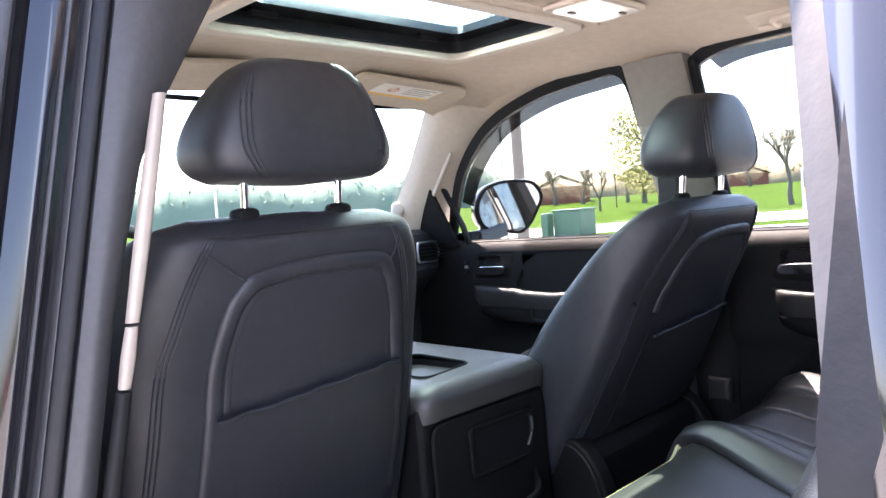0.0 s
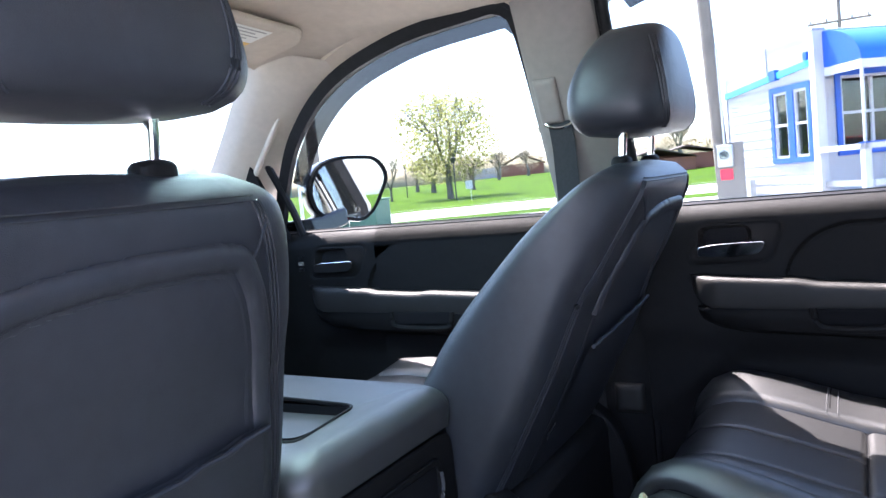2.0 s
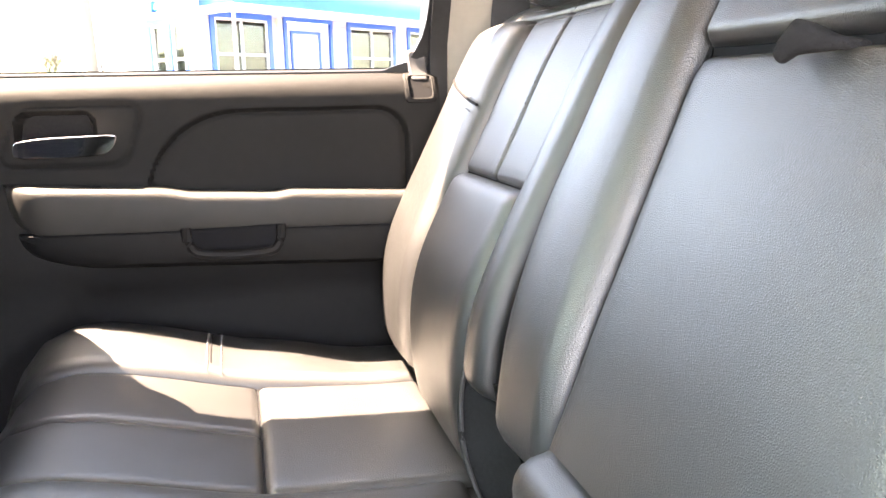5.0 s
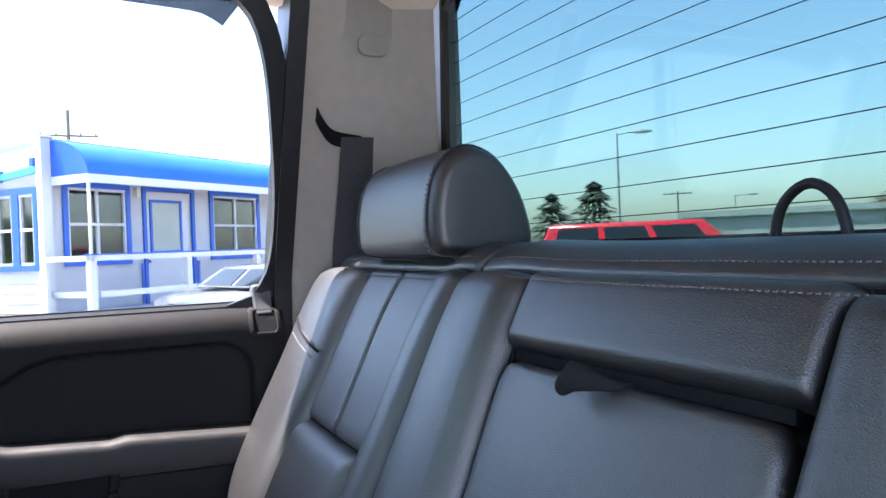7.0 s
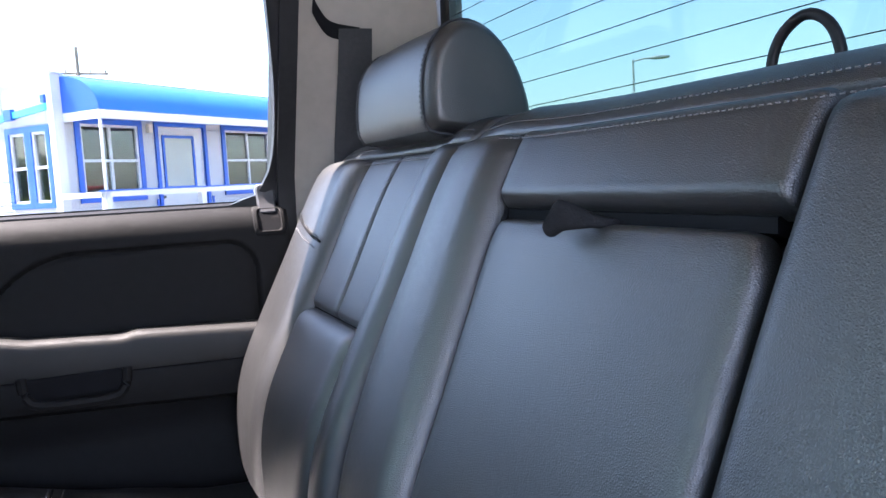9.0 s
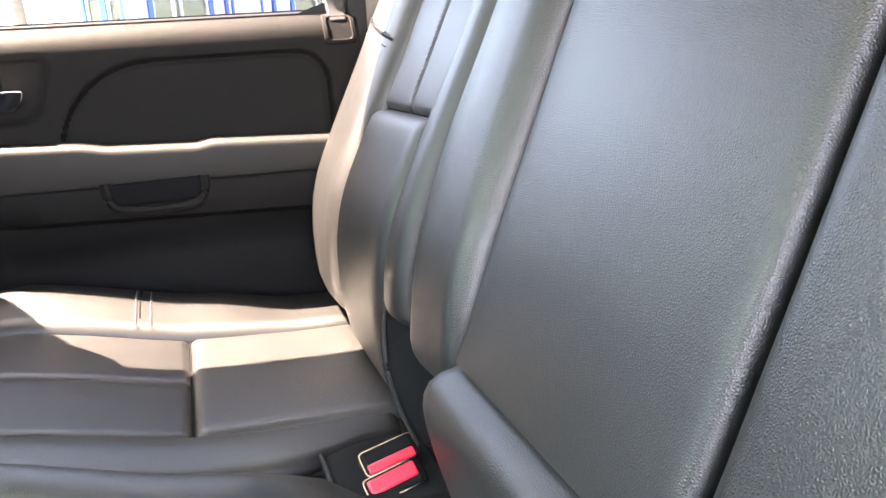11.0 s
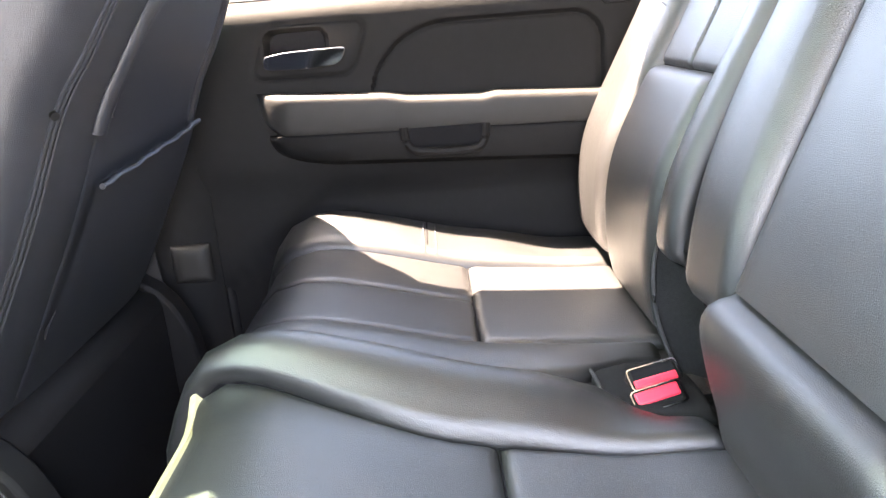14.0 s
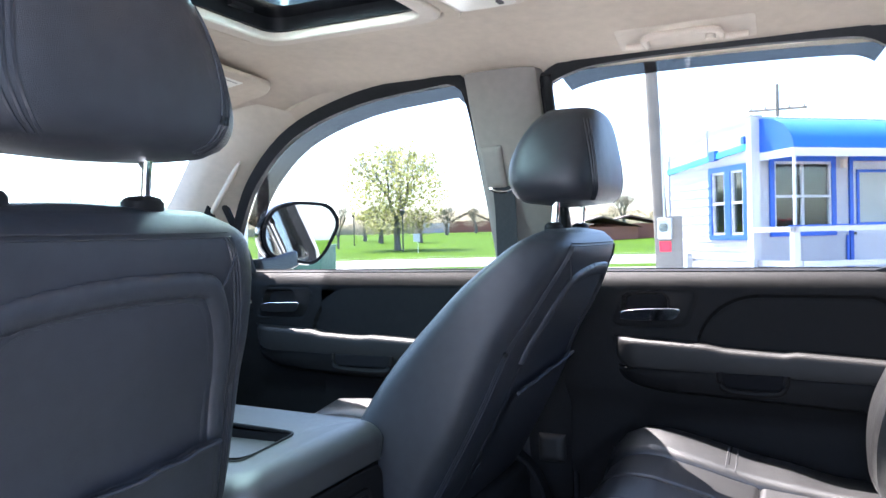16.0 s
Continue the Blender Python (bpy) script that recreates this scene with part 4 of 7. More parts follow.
def front_seat(name, label, cx, dy, dz, post, rim_u, upright):
    """A front seat seen from behind: shell, back panel, pocket, headrest on two posts, cushion, base. post: half the spacing of the headrest posts; upright: how much less it leans."""
    root = thing(name, label, "car seat", group="front seats", at=(cx, 1.15 + dy, 0.55 + dz))
    X = Vector((1, 0, 0))
    E, seam_a = 5.0, 226

    def station(q):
        """Rear and front edge of the backrest's section, and its share of the full width."""
        r, f = catmull(SEAT_REAR, q), catmull(SEAT_FRONT, q)
        g = catmull(list(zip(SEAT_DRAW, SEAT_SEAM)), q)
        place = lambda p: Vector((cx, p.x + dy + upright * (p.y - 1.298), p.y + dz))
        return place(r), place(f), g

    def shell(q, c, t):
        """A point of the section's outline: c across, t from rear to front, both from -1 to 1."""
        r, f, g = station(q)
        return (r + f) / 2 + (f - r) / 2 * (t / 0.87) + X * (c * lerp2(g.y / 0.87, 0.282 * g.x, max(0.0, (t + 1) / 2) ** 0.6))

    def arc(q, degrees):
        a = radians(degrees)
        c, t = math.cos(a), math.sin(a)
        return shell(q, math.copysign(abs(c) ** (2 / E), c), math.copysign(abs(t) ** (2 / E), t))

    rings = [[arc(9 * k / 54, 360 * j / 72) for j in range(72)] for k in range(55)]
    r9, f9, g9 = station(9)
    for sc in (0.75, 0.4, 0.1):
        rings.append([(r9 + f9) / 2 + Vector((0, 0, 0.006 * (1 - sc))) + (p - (r9 + f9) / 2) * sc for p in rings[54]])
    part("backrest", loft(bmesh.new(), rings), SEATBACK, root, "black vinyl backrest")
    heights = [(station(9 * k / 200)[0].z - dz, 9 * k / 200) for k in range(201)]
    lean = Vector((0, 0.885 + 0.10 * upright, 0.465 - 0.9 * upright)).normalized()

    def rear(u, z):
        """The backrest's rear face: u from -1 to 1 across, at a height."""
        q = min(heights, key=lambda h: abs(h[0] - z))[1]
        u = max(-0.97, min(0.97, u))
        return shell(q, u, -(1 - abs(u) ** E) ** (1 / E)) - lean * 0.002

    # stitched back panel with its broad raised rim, and a map pocket with a slanted mouth
    pan = padded(lambda u, v: rear(u, v), 0.74, -rim_u - 0.02, 0.86, 1.29, 0.32, 0.46, 0.005, 0.03, n=14)
    panel = part("back_panel", pan, SEATBACK, root, "black stitched back panel")
    rim = [rear(p.x, p.y) for p in spline([(-rim_u, 0.90 if upright else 1.15, 0), (-rim_u, 1.13 if upright else 1.19, 0), (-rim_u, 1.235, 0), (0.05 - rim_u, 1.268, 0), (0.16 - rim_u, 1.287, 0), (0.0, 1.298, 0), (0.56, 1.298, 0), (0.69, 1.282, 0), (0.745, 1.225, 0), (0.75, 1.12, 0), (0.75, 0.90, 0)], 90)]
    part("raised_rim", tubed([p + lean * 0.001 for p in rim], 0.013, 14, flat=0.55, up=lean), SEATBACK, panel, "broad raised rim")
    rim_in = [p.lerp(sum(rim, Vector()) / len(rim), 0.13) + lean * 0.002 for p in rim]
    part("inner_crease", tubed(rim_in, 0.006, 8, flat=0.6, up=lean), SEATBACK, panel, "soft inner crease")
    mouth_a, mouth_b = 1.106, 1.130

    def pocket(u, v):
        t = (u + rim_u) / (0.74 + rim_u)
        return rear(u, lerp2(0.88, lerp2(mouth_a, mouth_b, t), v)) - lean * (0.005 + 0.004 * v)

    part("map_pocket", padded(pocket, 0.72, -rim_u - 0.01, 0.0, 1.0, 0.32, 0.22, 0.004, 0.012, n=12), SEATBACK, panel, "map pocket")
    lip = [pocket(lerp2(-rim_u, 0.73, k / 18), 1.0) - lean * 0.005 for k in range(19)]
    part("pocket_welt", tubed(lip, 0.0032, 8), SEATBACK, panel, "pocket welt")
    # triple stitched seams down both rear edges, a seam along the top, short darts at the upper corners
    for a0 in (seam_a, 312):
        for da in (-3.4, 0, 3.4):
            seam = [arc(lerp2(0.6, 7.9, k / 60), a0 + da) for k in range(61)]
            part("seam", tubed([p - lean * 0.0008 - X * 0.0004 * (1 if a0 < 270 else -1) for p in seam], 0.0016, 5), SEATBACK, panel)
    top_seam = [arc(7.9, seam_a + (312 - seam_a) * k / 40) - lean * 0.0006 for k in range(41)]
    for dz_ in (0.0, 0.005):
        part("top_seam", tubed([p + Vector((0, 0, dz_)) for p in top_seam], 0.0012, 5), SEATBACK, panel)
    for u0, u1 in ((-0.86, 0.06 - rim_u), (0.86, 0.70)):
        part("dart", tubed([rear(lerp2(u0, u1, k / 8), lerp2(1.325, 1.285, k / 8)) - lean * 0.001 for k in range(9)], 0.0014, 5), SEATBACK, panel)
    if not upright:
        part("button", cyl(arc(4.0, 222), arc(4.0, 222) - lean * 0.004 - X * 0.003, 0.004, 10), PLASTIC, panel, "small black button")
    # seat belt side trim piece at the base
    for s in (-1, 1):
        c = Vector((cx + s * 0.235, 1.10 + dy, 0.80 + dz))
        arch = spline([c + Vector((0, -0.12, -0.20)), c + Vector((0, -0.115, -0.02)), c + Vector((0, -0.06, 0.075)), c + Vector((0, 0.03, 0.085)), c + Vector((0, 0.10, 0.02)), c + Vector((0, 0.12, -0.20))], 24)
        bm = bmesh.new()
        loft(bm, [[p + Vector((dx, 0, 0)) for p in arch] for dx in (-0.022, 0.022)])
        hc = part("hinge_cover", bm, PLASTIC, root, "black hinge cover", bevel=0.006)
        part("trim_line", tubed([p * 1.0 + Vector((s * 0.023, 0, 0)) for p in [c + (q - c) * 0.86 for q in arch]], 0.0022, 6), ARMREST, hc, "grey trim line")
    # headrest
    hz, hy = 1.499 + dz, 0.850 + dy
    rings, m = [], 22
    for k in range(m + 1):
        q = -1 + 2 * k / m
        s = (1 - abs(q) ** (3.0 if q > 0 else 5)) ** (1 / 3.2) if abs(q) < 1 else 0
        z = hz + 0.088 * q
        w = (0.160 - 0.050 * soft((q + 0.6) / 1.6)) * (0.10 + 0.90 * s)
        d = (0.084 - 0.020 * soft((q + 0.3) / 1.3)) * (0.12 + 0.88 * s)
        c = Vector((cx, hy - 0.10 * (z - hz) + 0.012 * math.cos(q * 1.5), z))
        rings.append(ring_se(c, X, Vector((0, 1, 0)), w, d, 48, 3.4))
    head = part("headrest", loft(bmesh.new(), rings), SEATBACK, root, "black leather headrest")
    for s in (-1, 1):
        for off in (0.098, 0.105, 0.112):
            line = []
            for k in range(16):
                q = -0.90 + 1.55 * k / 15
                sc = (1 - abs(q) ** (3.0 if q > 0 else 5)) ** (1 / 3.2)
                w = (0.160 - 0.050 * soft((q + 0.6) / 1.6)) * (0.10 + 0.90 * sc)
                d = (0.084 - 0.020 * soft((q + 0.3) / 1.3)) * (0.12 + 0.88 * sc)
                u = off / 0.158 + 0.20 * (k / 15) ** 1.3
                z = hz + 0.088 * q
                y = hy - 0.10 * (z - hz) + 0.012 * math.cos(q * 1.5) - d * (1 - u ** 3.4) ** (1 / 3.4)
                line.append(Vector((cx + s * u * w, y - 0.0003, z)))
            part("headrest_seam", tubed(line, 0.0016, 5), SEATBACK, head)
    for s in (-1, 1):
        px = cx + s * post
        part("post", cyl((px, 0.868 + dy, 1.34 + dz), (px, 0.858 + dy, 1.44 + dz), 0.0062, 14), CHROME, root, "chrome headrest post")
        part("collar", loft(bmesh.new(), [ring_se(Vector((px, 0.866 + dy, z + dz)), X, Vector((0, 1, 0)), a, b, 20, 2.5) for z, a, b in ((1.345, 0.021, 0.015), (1.377, 0.021, 0.015), (1.381, 0.018, 0.012), (1.383, 0.010, 0.009))]), PLASTIC, root, "black post collar")
    # cushion and base
    prof = spline([(0, 1.10 + dy, 0.885), (0, 1.25 + dy, 0.915), (0, 1.40 + dy, 0.945), (0, 1.54 + dy, 0.935), (0, 1.60 + dy, 0.86), (0, 1.58 + dy, 0.72)], 20)
    fz = lambda u, v: Vector((cx + u * 0.25, prof[min(19, max(0, int(v * 19)))].lerp(prof[min(19, int(v * 19) + 1)], v * 19 - int(v * 19)).y if v < 1 else prof[19].y, (prof[min(19, max(0, int(v * 19)))].lerp(prof[min(19, int(v * 19) + 1)], v * 19 - int(v * 19)).z if v < 1 else prof[19].z) + dz + 0.02 * abs(u) ** 3))
    cush = bmesh.new()
    for a, b in ((-1.0, -0.56), (-0.56, 0.56), (0.56, 1.0)):
        pad(cush, fz, a, b, 0.0, 0.995, abs(b - a) * 0.25, 0.7, 0.018, 0.03, n=8)
    part("cushion", cush, LEATHER, root, "black leather cushion")
    part("base", boxed((cx - 0.235, 1.02 + dy, 0.56 + dz), (cx + 0.235, 1.56 + dy, 0.870 + dz)), PLASTIC, root, "black plastic seat base", bevel=0.03)
    for s in (-1, 1):
        part("runner", boxed((cx + s * 0.19 - 0.02, 0.95 + dy, 0.50), (cx + s * 0.19 + 0.02, 1.55 + dy, 0.57 + dz)), GALV, root, "steel seat runner", bevel=0.004)
    bolt = cyl((cx - 0.19, 0.95 + dy, 0.545), (cx - 0.19, 0.935 + dy, 0.545), 0.011, 8)
    part("bolt", bolt, CHROME, root, "bright bolt head")
    return root


front_seat("passenger_seat", "black leather front passenger seat with headrest", 0.450, 0.0, 0.0, 0.090, 0.56, 0.0)
front_seat("driver_seat", "black leather driver seat with headrest and pocket", -0.452, 0.190, 0.025, 0.081, 0.58, 0.24)


# ---- rear seat ----
CUSHION = [(0.320, 0.852), (0.395, 0.855), (0.46, 0.859), (0.56, 0.868), (0.68, 0.898), (0.76, 0.912), (0.815, 0.895), (0.842, 0.84), (0.838, 0.74), (0.815, 0.64)]
BACK = [(0.318, 0.80), (0.333, 0.86), (0.343, 0.91), (0.346, 0.955), (0.343, 1.0), (0.334, 1.04), (0.315, 1.085), (0.262, 1.19), (0.215, 1.285), (0.178, 1.335), (0.138, 1.348), (0.098, 1.33), (0.085, 1.25)]


def curve(points):
    """A profile in the y-z plane by its share of length, and its length."""
    p = spline([(0, a, b) for a, b in points], 61)
    length = sum((b - a).length for a, b in zip(p, p[1:]))
    def at(v):
        v = max(0.0, min(0.99999, v)) * 60
        return p[int(v)].lerp(p[int(v) + 1], v - int(v))
    return at, length


cush_at, CUSH_L = curve(CUSHION)
back_at, BACK_L = curve(BACK)


def along(v):
    """A share counted from the visible rear edge of the cushion."""
    return (v * (CUSH_L - 0.065) + 0.065) / CUSH_L


def cush_share(y):
    """The share of the profile at which the top reaches y."""
    return min((k / 400 for k in range(300)), key=lambda v: abs(cush_at(v).y - y))


def back_share(z):
    return min((k / 400 for k in range(320)), key=lambda v: abs(back_at(v).z - z))


def cushion_surface(bumps, drop=0.0):
    """The cushion's face across x: each bump (x, width, height) lifts it; drop lowers the whole."""
    def f(u, v):
        p = cush_at(v)
        lift = sum(h * math.exp(-((u - x) / w) ** 2) for x, w, h in bumps) * soft((p.y - 0.40) / 0.14)
        return Vector((u, p.y + (lift * 0.6 if v > along(0.72) else 0), p.z - drop * soft((p.y - 0.37) / 0.10) + (lift if v < along(0.72) else lift * 0.6)))
    return f


def cushion_core(f, x0, x1):
    bm = bmesh.new()
    xs = [x0 + (x1 - x0) * k / 24 for k in range(25)]
    loft(bm, [[f(x, k / 30) + Vector((0, -0.004 if k > 20 else 0, -0.005)) for k in range(31)] + [Vector((x, 0.78, 0.60)), Vector((x, 0.40, 0.60))] for x in xs])
    return bm


def stitch_row(f, u0, v0, u1, v1, lift, n=26, r=0.0011):
    """A row of short stitches over a surface."""
    bm = bmesh.new()
    pts = [f(u0 + (u1 - u0) * k / (2 * n), v0 + (v1 - v0) * k / (2 * n)) for k in range(2 * n + 1)]
    a = Vector(f(u0, v0))
    nrm = (Vector(f(u0 + 0.01, v0)) - a).cross(Vector(f(u0, v0 + 0.01)) - a).normalized()
    if nrm.z < 0:
        nrm = -nrm
    for k in range(0, 2 * n, 2):
        tube(bm, [pts[k] + nrm * lift, pts[k + 1] + nrm * lift], r, 4)
    return bm


rs = thing("back_seat", "black leather back seat section beside the door", "car seat", group="rear seats", at=(0.5, 0.6, 0.6))
fr_plain = cushion_surface([(0.720, 0.07, 0.022), (0.312, 0.034, 0.006)])


def dip(p, y, c, depth):
    """The inner bolsters sink towards the buckles."""
    return p - Vector((0, 0, depth * math.exp(-((p.x - c) / 0.035) ** 2) * (1 - soft((y - 0.37) / 0.09))))


def fr(u, v):
    return dip(fr_plain(u, v), cush_at(v).y, 0.29, 0.020)


cushion = part("cushion", cushion_core(fr, 0.272, 0.752), LEATHER, rs, "black leather seat cushion")
s_mid, s_bol, S_END = cush_share(0.556), cush_share(0.612), 0.96


def panel_on(name, f, x0, x1, v0, v1, total, thick, r, parent, mat=LEATHER, label="", n=10, puff=0.0, face=(0, 0.9, 0.45)):
    return part(name, padded(f, x0, x1, v0, v1, abs(x1 - x0), abs(v1 - v0) * total, thick, r, n=n, puff=puff, face=face), mat, parent, label)


panel_on("front_panel", fr, 0.353, 0.490, s_mid, S_END, CUSH_L, 0.012, 0.012, cushion, n=14)
panel_on("front_panel", fr, 0.490, 0.628, s_mid, S_END, CUSH_L, 0.012, 0.012, cushion, n=14)
panel_on("centre_panel", fr, 0.353, 0.628, 0.03, s_mid, CUSH_L, 0.014, 0.012, cushion, LEATHER_PERF, "perforated leather panel", n=14)
panel_on("outer_bolster", fr, 0.628, 0.775, 0.02, S_END, CUSH_L, 0.020, 0.022, cushion, n=22)
part("cross_seam", tubed([fr(0.634 + 0.13 * k / 12, s_bol) + Vector((0, 0, 0.0165 - 0.012 * max(0, abs(k - 6) / 6 - 0.7) / 0.3)) for k in range(13)], 0.0016, 6), DARK_GAP, cushion, "dark sewn seam")
part("inner_bolster", padded(lambda u, v: fr(lerp2(lerp2(0.318, 0.268, soft((cush_at(v).y - 0.39) / 0.08)), 0.353, u), v), 0, 1, 0.05, S_END, 0.085, CUSH_L, 0.014, 0.016, n=22, puff=0.001, face=(0, 0.5, 1)), LEATHER, cushion)
for dv in (-0.012, 0.012):
    part("stitching", stitch_row(fr, 0.640, s_bol + dv, 0.755, s_bol + dv, 0.0172, 22), STITCH, cushion, "grey twin stitching")
part("stitching", stitch_row(fr, 0.278, along(0.70), 0.278, along(0.94), 0.0145, 22), STITCH, cushion, "grey stitching")


def seam_on(f, parent, ends, r=0.0017, n=24, lift=(0, 0, 0)):
    """A sewn joint between two panels, run from (u, v) to (u, v) over a surface."""
    (u0, v0), (u1, v1) = ends
    part("sewn_joint", tubed([f(lerp2(u0, u1, k / n), lerp2(v0, v1, k / n)) + Vector(lift) for k in range(n + 1)], r, 5), DARK_GAP, parent)


for x, v0 in ((0.353, 0.10), (0.490, s_mid), (0.628, 0.05)):
    seam_on(fr, cushion, ((x, v0), (x, S_END - 0.03)))
seam_on(fr, cushion, ((0.355, s_mid), (0.626, s_mid)))


def back_surface(bumps):
    def f(u, v):
        p = back_at(v)
        lift = sum(h * math.exp(-((u - x) / w) ** 2) for x, w, h in bumps)
        return Vector((u, p.y + lift * 0.9, p.z + lift * 0.42))
    return f


def back_core(f, x0, x1, low_gap):
    bm = bmesh.new()
    xs = [x0 + (x1 - x0) * k / 20 for k in range(21)]
    loft(bm, [[f(x, k / 40) + Vector((0, -0.006 - (0.075 if low_gap[0] < x < low_gap[1] and back_at(k / 40).z < 0.955 else 0), -0.002)) for k in range(41)] + [Vector((x, 0.10, 0.80)), Vector((x, 0.30, 0.74))] for x in xs])
    return bm


fb = back_surface([(0.655, 0.05, 0.004), (0.31, 0.03, 0.010)])


backrest = part("backrest", back_core(fb, 0.286, 0.742, (0.2, 0.34)), LEATHER, rs, "black leather backrest")
b_mid, b_st, B_LO, B_HI = back_share(1.146), back_share(1.215), back_share(0.862), 0.93
V_BAND = back_share(1.326)
panel_on("upper_panel", fb, 0.350, 0.462, b_mid, V_BAND, BACK_L, 0.012, 0.009, backrest, LEATHER_PERF, n=14)
panel_on("upper_panel", fb, 0.462, 0.572, b_mid, V_BAND, BACK_L, 0.012, 0.009, backrest, LEATHER_PERF, n=14)
panel_on("lower_panel", fb, 0.350, 0.572, B_LO, b_mid, BACK_L, 0.026, 0.022, backrest, LEATHER, "leather panel", n=18, puff=0.006)
panel_on("outer_bolster", fb, 0.572, 0.756, back_share(0.884), V_BAND, BACK_L, 0.030, 0.034, backrest, n=24)
part("cross_seam", tubed([fb(0.580 + 0.155 * k / 12, b_st + 0.004 * k) + Vector((0, 0.0255 - 0.012 * max(0, abs(k - 6) / 6 - 0.6), 0.0125)) for k in range(13)], 0.0018, 6), DARK_GAP, backrest, "dark sewn seam")
panel_on("inner_bolster", fb, 0.284, 0.350, back_share(0.965), V_BAND, BACK_L, 0.018, 0.018, backrest, n=18, puff=0.004)
panel_on("top_band", fb, 0.284, 0.745, V_BAND, B_HI, BACK_L, 0.010, 0.006, backrest, n=14)
for dv, lift in ((-0.018, 0.0105), (0.018, 0.0072)):
    part("stitching", stitch_row(fb, 0.292, V_BAND + dv, 0.73, V_BAND + dv, lift - 0.0003, 90, 0.0007), STITCH, backrest, "grey twin stitching")
for dv in (-0.010, 0.010):
    part("stitching", stitch_row(fb, 0.590, b_st + dv, 0.72, b_st + dv + 0.03, 0.0268, 22), STITCH, backrest, "grey twin stitching")
for du in (0.0,):
    part("stitching", stitch_row(fb, 0.466, b_mid + 0.02, 0.466, B_HI - 0.1, 0.0082, 40, 0.0006), STITCH, backrest, "grey stitching")
for x, v0, v1 in ((0.350, back_share(0.98), V_BAND), (0.462, b_mid, V_BAND), (0.572, B_LO, V_BAND)):
    seam_on(fb, backrest, ((x, v0), (x, v1)))
seam_on(fb, backrest, ((0.352, b_mid), (0.570, b_mid)))
seam_on(fb, backrest, ((0.288, V_BAND), (0.74, V_BAND)))
# rear headrest: a D-shaped section with tightly rounded sides
D_FRONT = spline([(0, 0.190, 1.344), (0, 0.211, 1.352), (0, 0.214, 1.390), (0, 0.206, 1.428), (0, 0.188, 1.452), (0, 0.162, 1.460), (0, 0.132, 1.447), (0, 0.108, 1.415), (0, 0.094, 1.375), (0, 0.094, 1.350), (0, 0.115, 1.343), (0, 0.155, 1.341)], 44, closed=True)
D_MID = Vector((0, 0.156, 1.396))


def head_ring(x, s, grow=0.0):
    return [Vector((x, 0, 0)) + D_MID + (p - D_MID) * (s + grow) for p in D_FRONT]


H0, H1, HRAD = 0.334, 0.598, 0.026
steps = [(H0 + HRAD * (1 - math.cos(a)), 1 - 0.24 * (1 - math.sin(a))) for a in (math.pi / 2 * k / 7 for k in range(8))]
flip = [(H1 - (x - H0) * 1.7, s) for x, s in reversed(steps)]
hr = part("headrest", loft(bmesh.new(), [head_ring(x, s) for x, s in [(H0 + 0.002, 0.30)] + steps + [(lerp2(steps[-1][0], flip[0][0], k / 6), 1.0 + 0.015 * math.sin(math.pi * k / 6)) for k in range(1, 6)] + flip + [(H1 - 0.002, 0.30)]]), LEATHER, rs, "black leather headrest")
for x, s in ((H0 + 0.018, 0.994), (H1 - 0.03, 0.994)):
    part("headrest_seam", tubed(head_ring(x, s, 0.004), 0.0016, 5, closed=True), SEATBACK, hr, "raised seam")
    bm = bmesh.new()
    fine = spline(head_ring(x + 0.006 * (1 if x < 0.4 else -1), s, 0.008), 150, closed=True)
    for k in range(0, 150, 2):
        tube(bm, [fine[k], fine[k + 1]], 0.0008, 4)
    part("headrest_stitching", bm, STITCH, hr, "pale stitching")
for dx in (-0.05, 0.05):
    part("headrest_post", cyl((0.466 + dx, 0.15, 1.32), (0.466 + dx, 0.155, 1.37), 0.006, 12), CHROME, rs, "chrome headrest post")
# felt sleeve between the two seat sections
gus_l = spline([(0.334, 0.364, 0.990), (0.330, 0.372, 0.955), (0.318, 0.374, 0.915), (0.300, 0.368, 0.882), (0.284, 0.356, 0.852)], 18)
gus_r = spline([(0.280, 0.352, 0.986), (0.264, 0.342, 0.950), (0.254, 0.334, 0.915), (0.252, 0.328, 0.882), (0.256, 0.324, 0.852)], 18)
part("felt_sleeve", loft(bmesh.new(), [[p, p.lerp(q, 0.3) + Vector((0.004, -0.004, 0)), p.lerp(q, 0.7) + Vector((0.002, -0.005, 0)), q, q + Vector((0.02, -0.05, 0)), p + Vector((0.02, -0.05, 0))] for p, q in zip(gus_l, gus_r)]), FELT, rs, "black felt sleeve")
part("sleeve_binding", tubed([p.lerp(q, 0.10) + Vector((-0.001, 0.0015, 0)) for p, q in zip(gus_l, gus_r)], 0.0022, 6), BELT, rs, "black cloth binding")

# wide section with folding armrest
ls = thing("rear_bench", "black leather rear bench with folded centre armrest", "car seat", group="rear seats", at=(-0.2, 0.6, 0.6))
fl2_plain = cushion_surface([(-0.66, 0.06, 0.012)], 0.010)


def fl2(u, v):
    """The bench cushion: its inner bolster swings outwards to the front."""
    p = fl2_plain(u, v)
    y = cush_at(v).y
    c = 0.204 + 0.034 * soft((y - 0.50) / 0.30)
    lift = 0.034 * math.exp(-((u - c) / lerp2(0.040, 0.030, soft((y - 0.5) / 0.3))) ** 2) * soft((y - 0.40) / 0.14)
    k = soft((v - along(0.66)) / 0.10)
    return dip(p + Vector((0, lift * 0.6 * k, lift * (1 - 0.4 * k))), y, 0.215, 0.030)


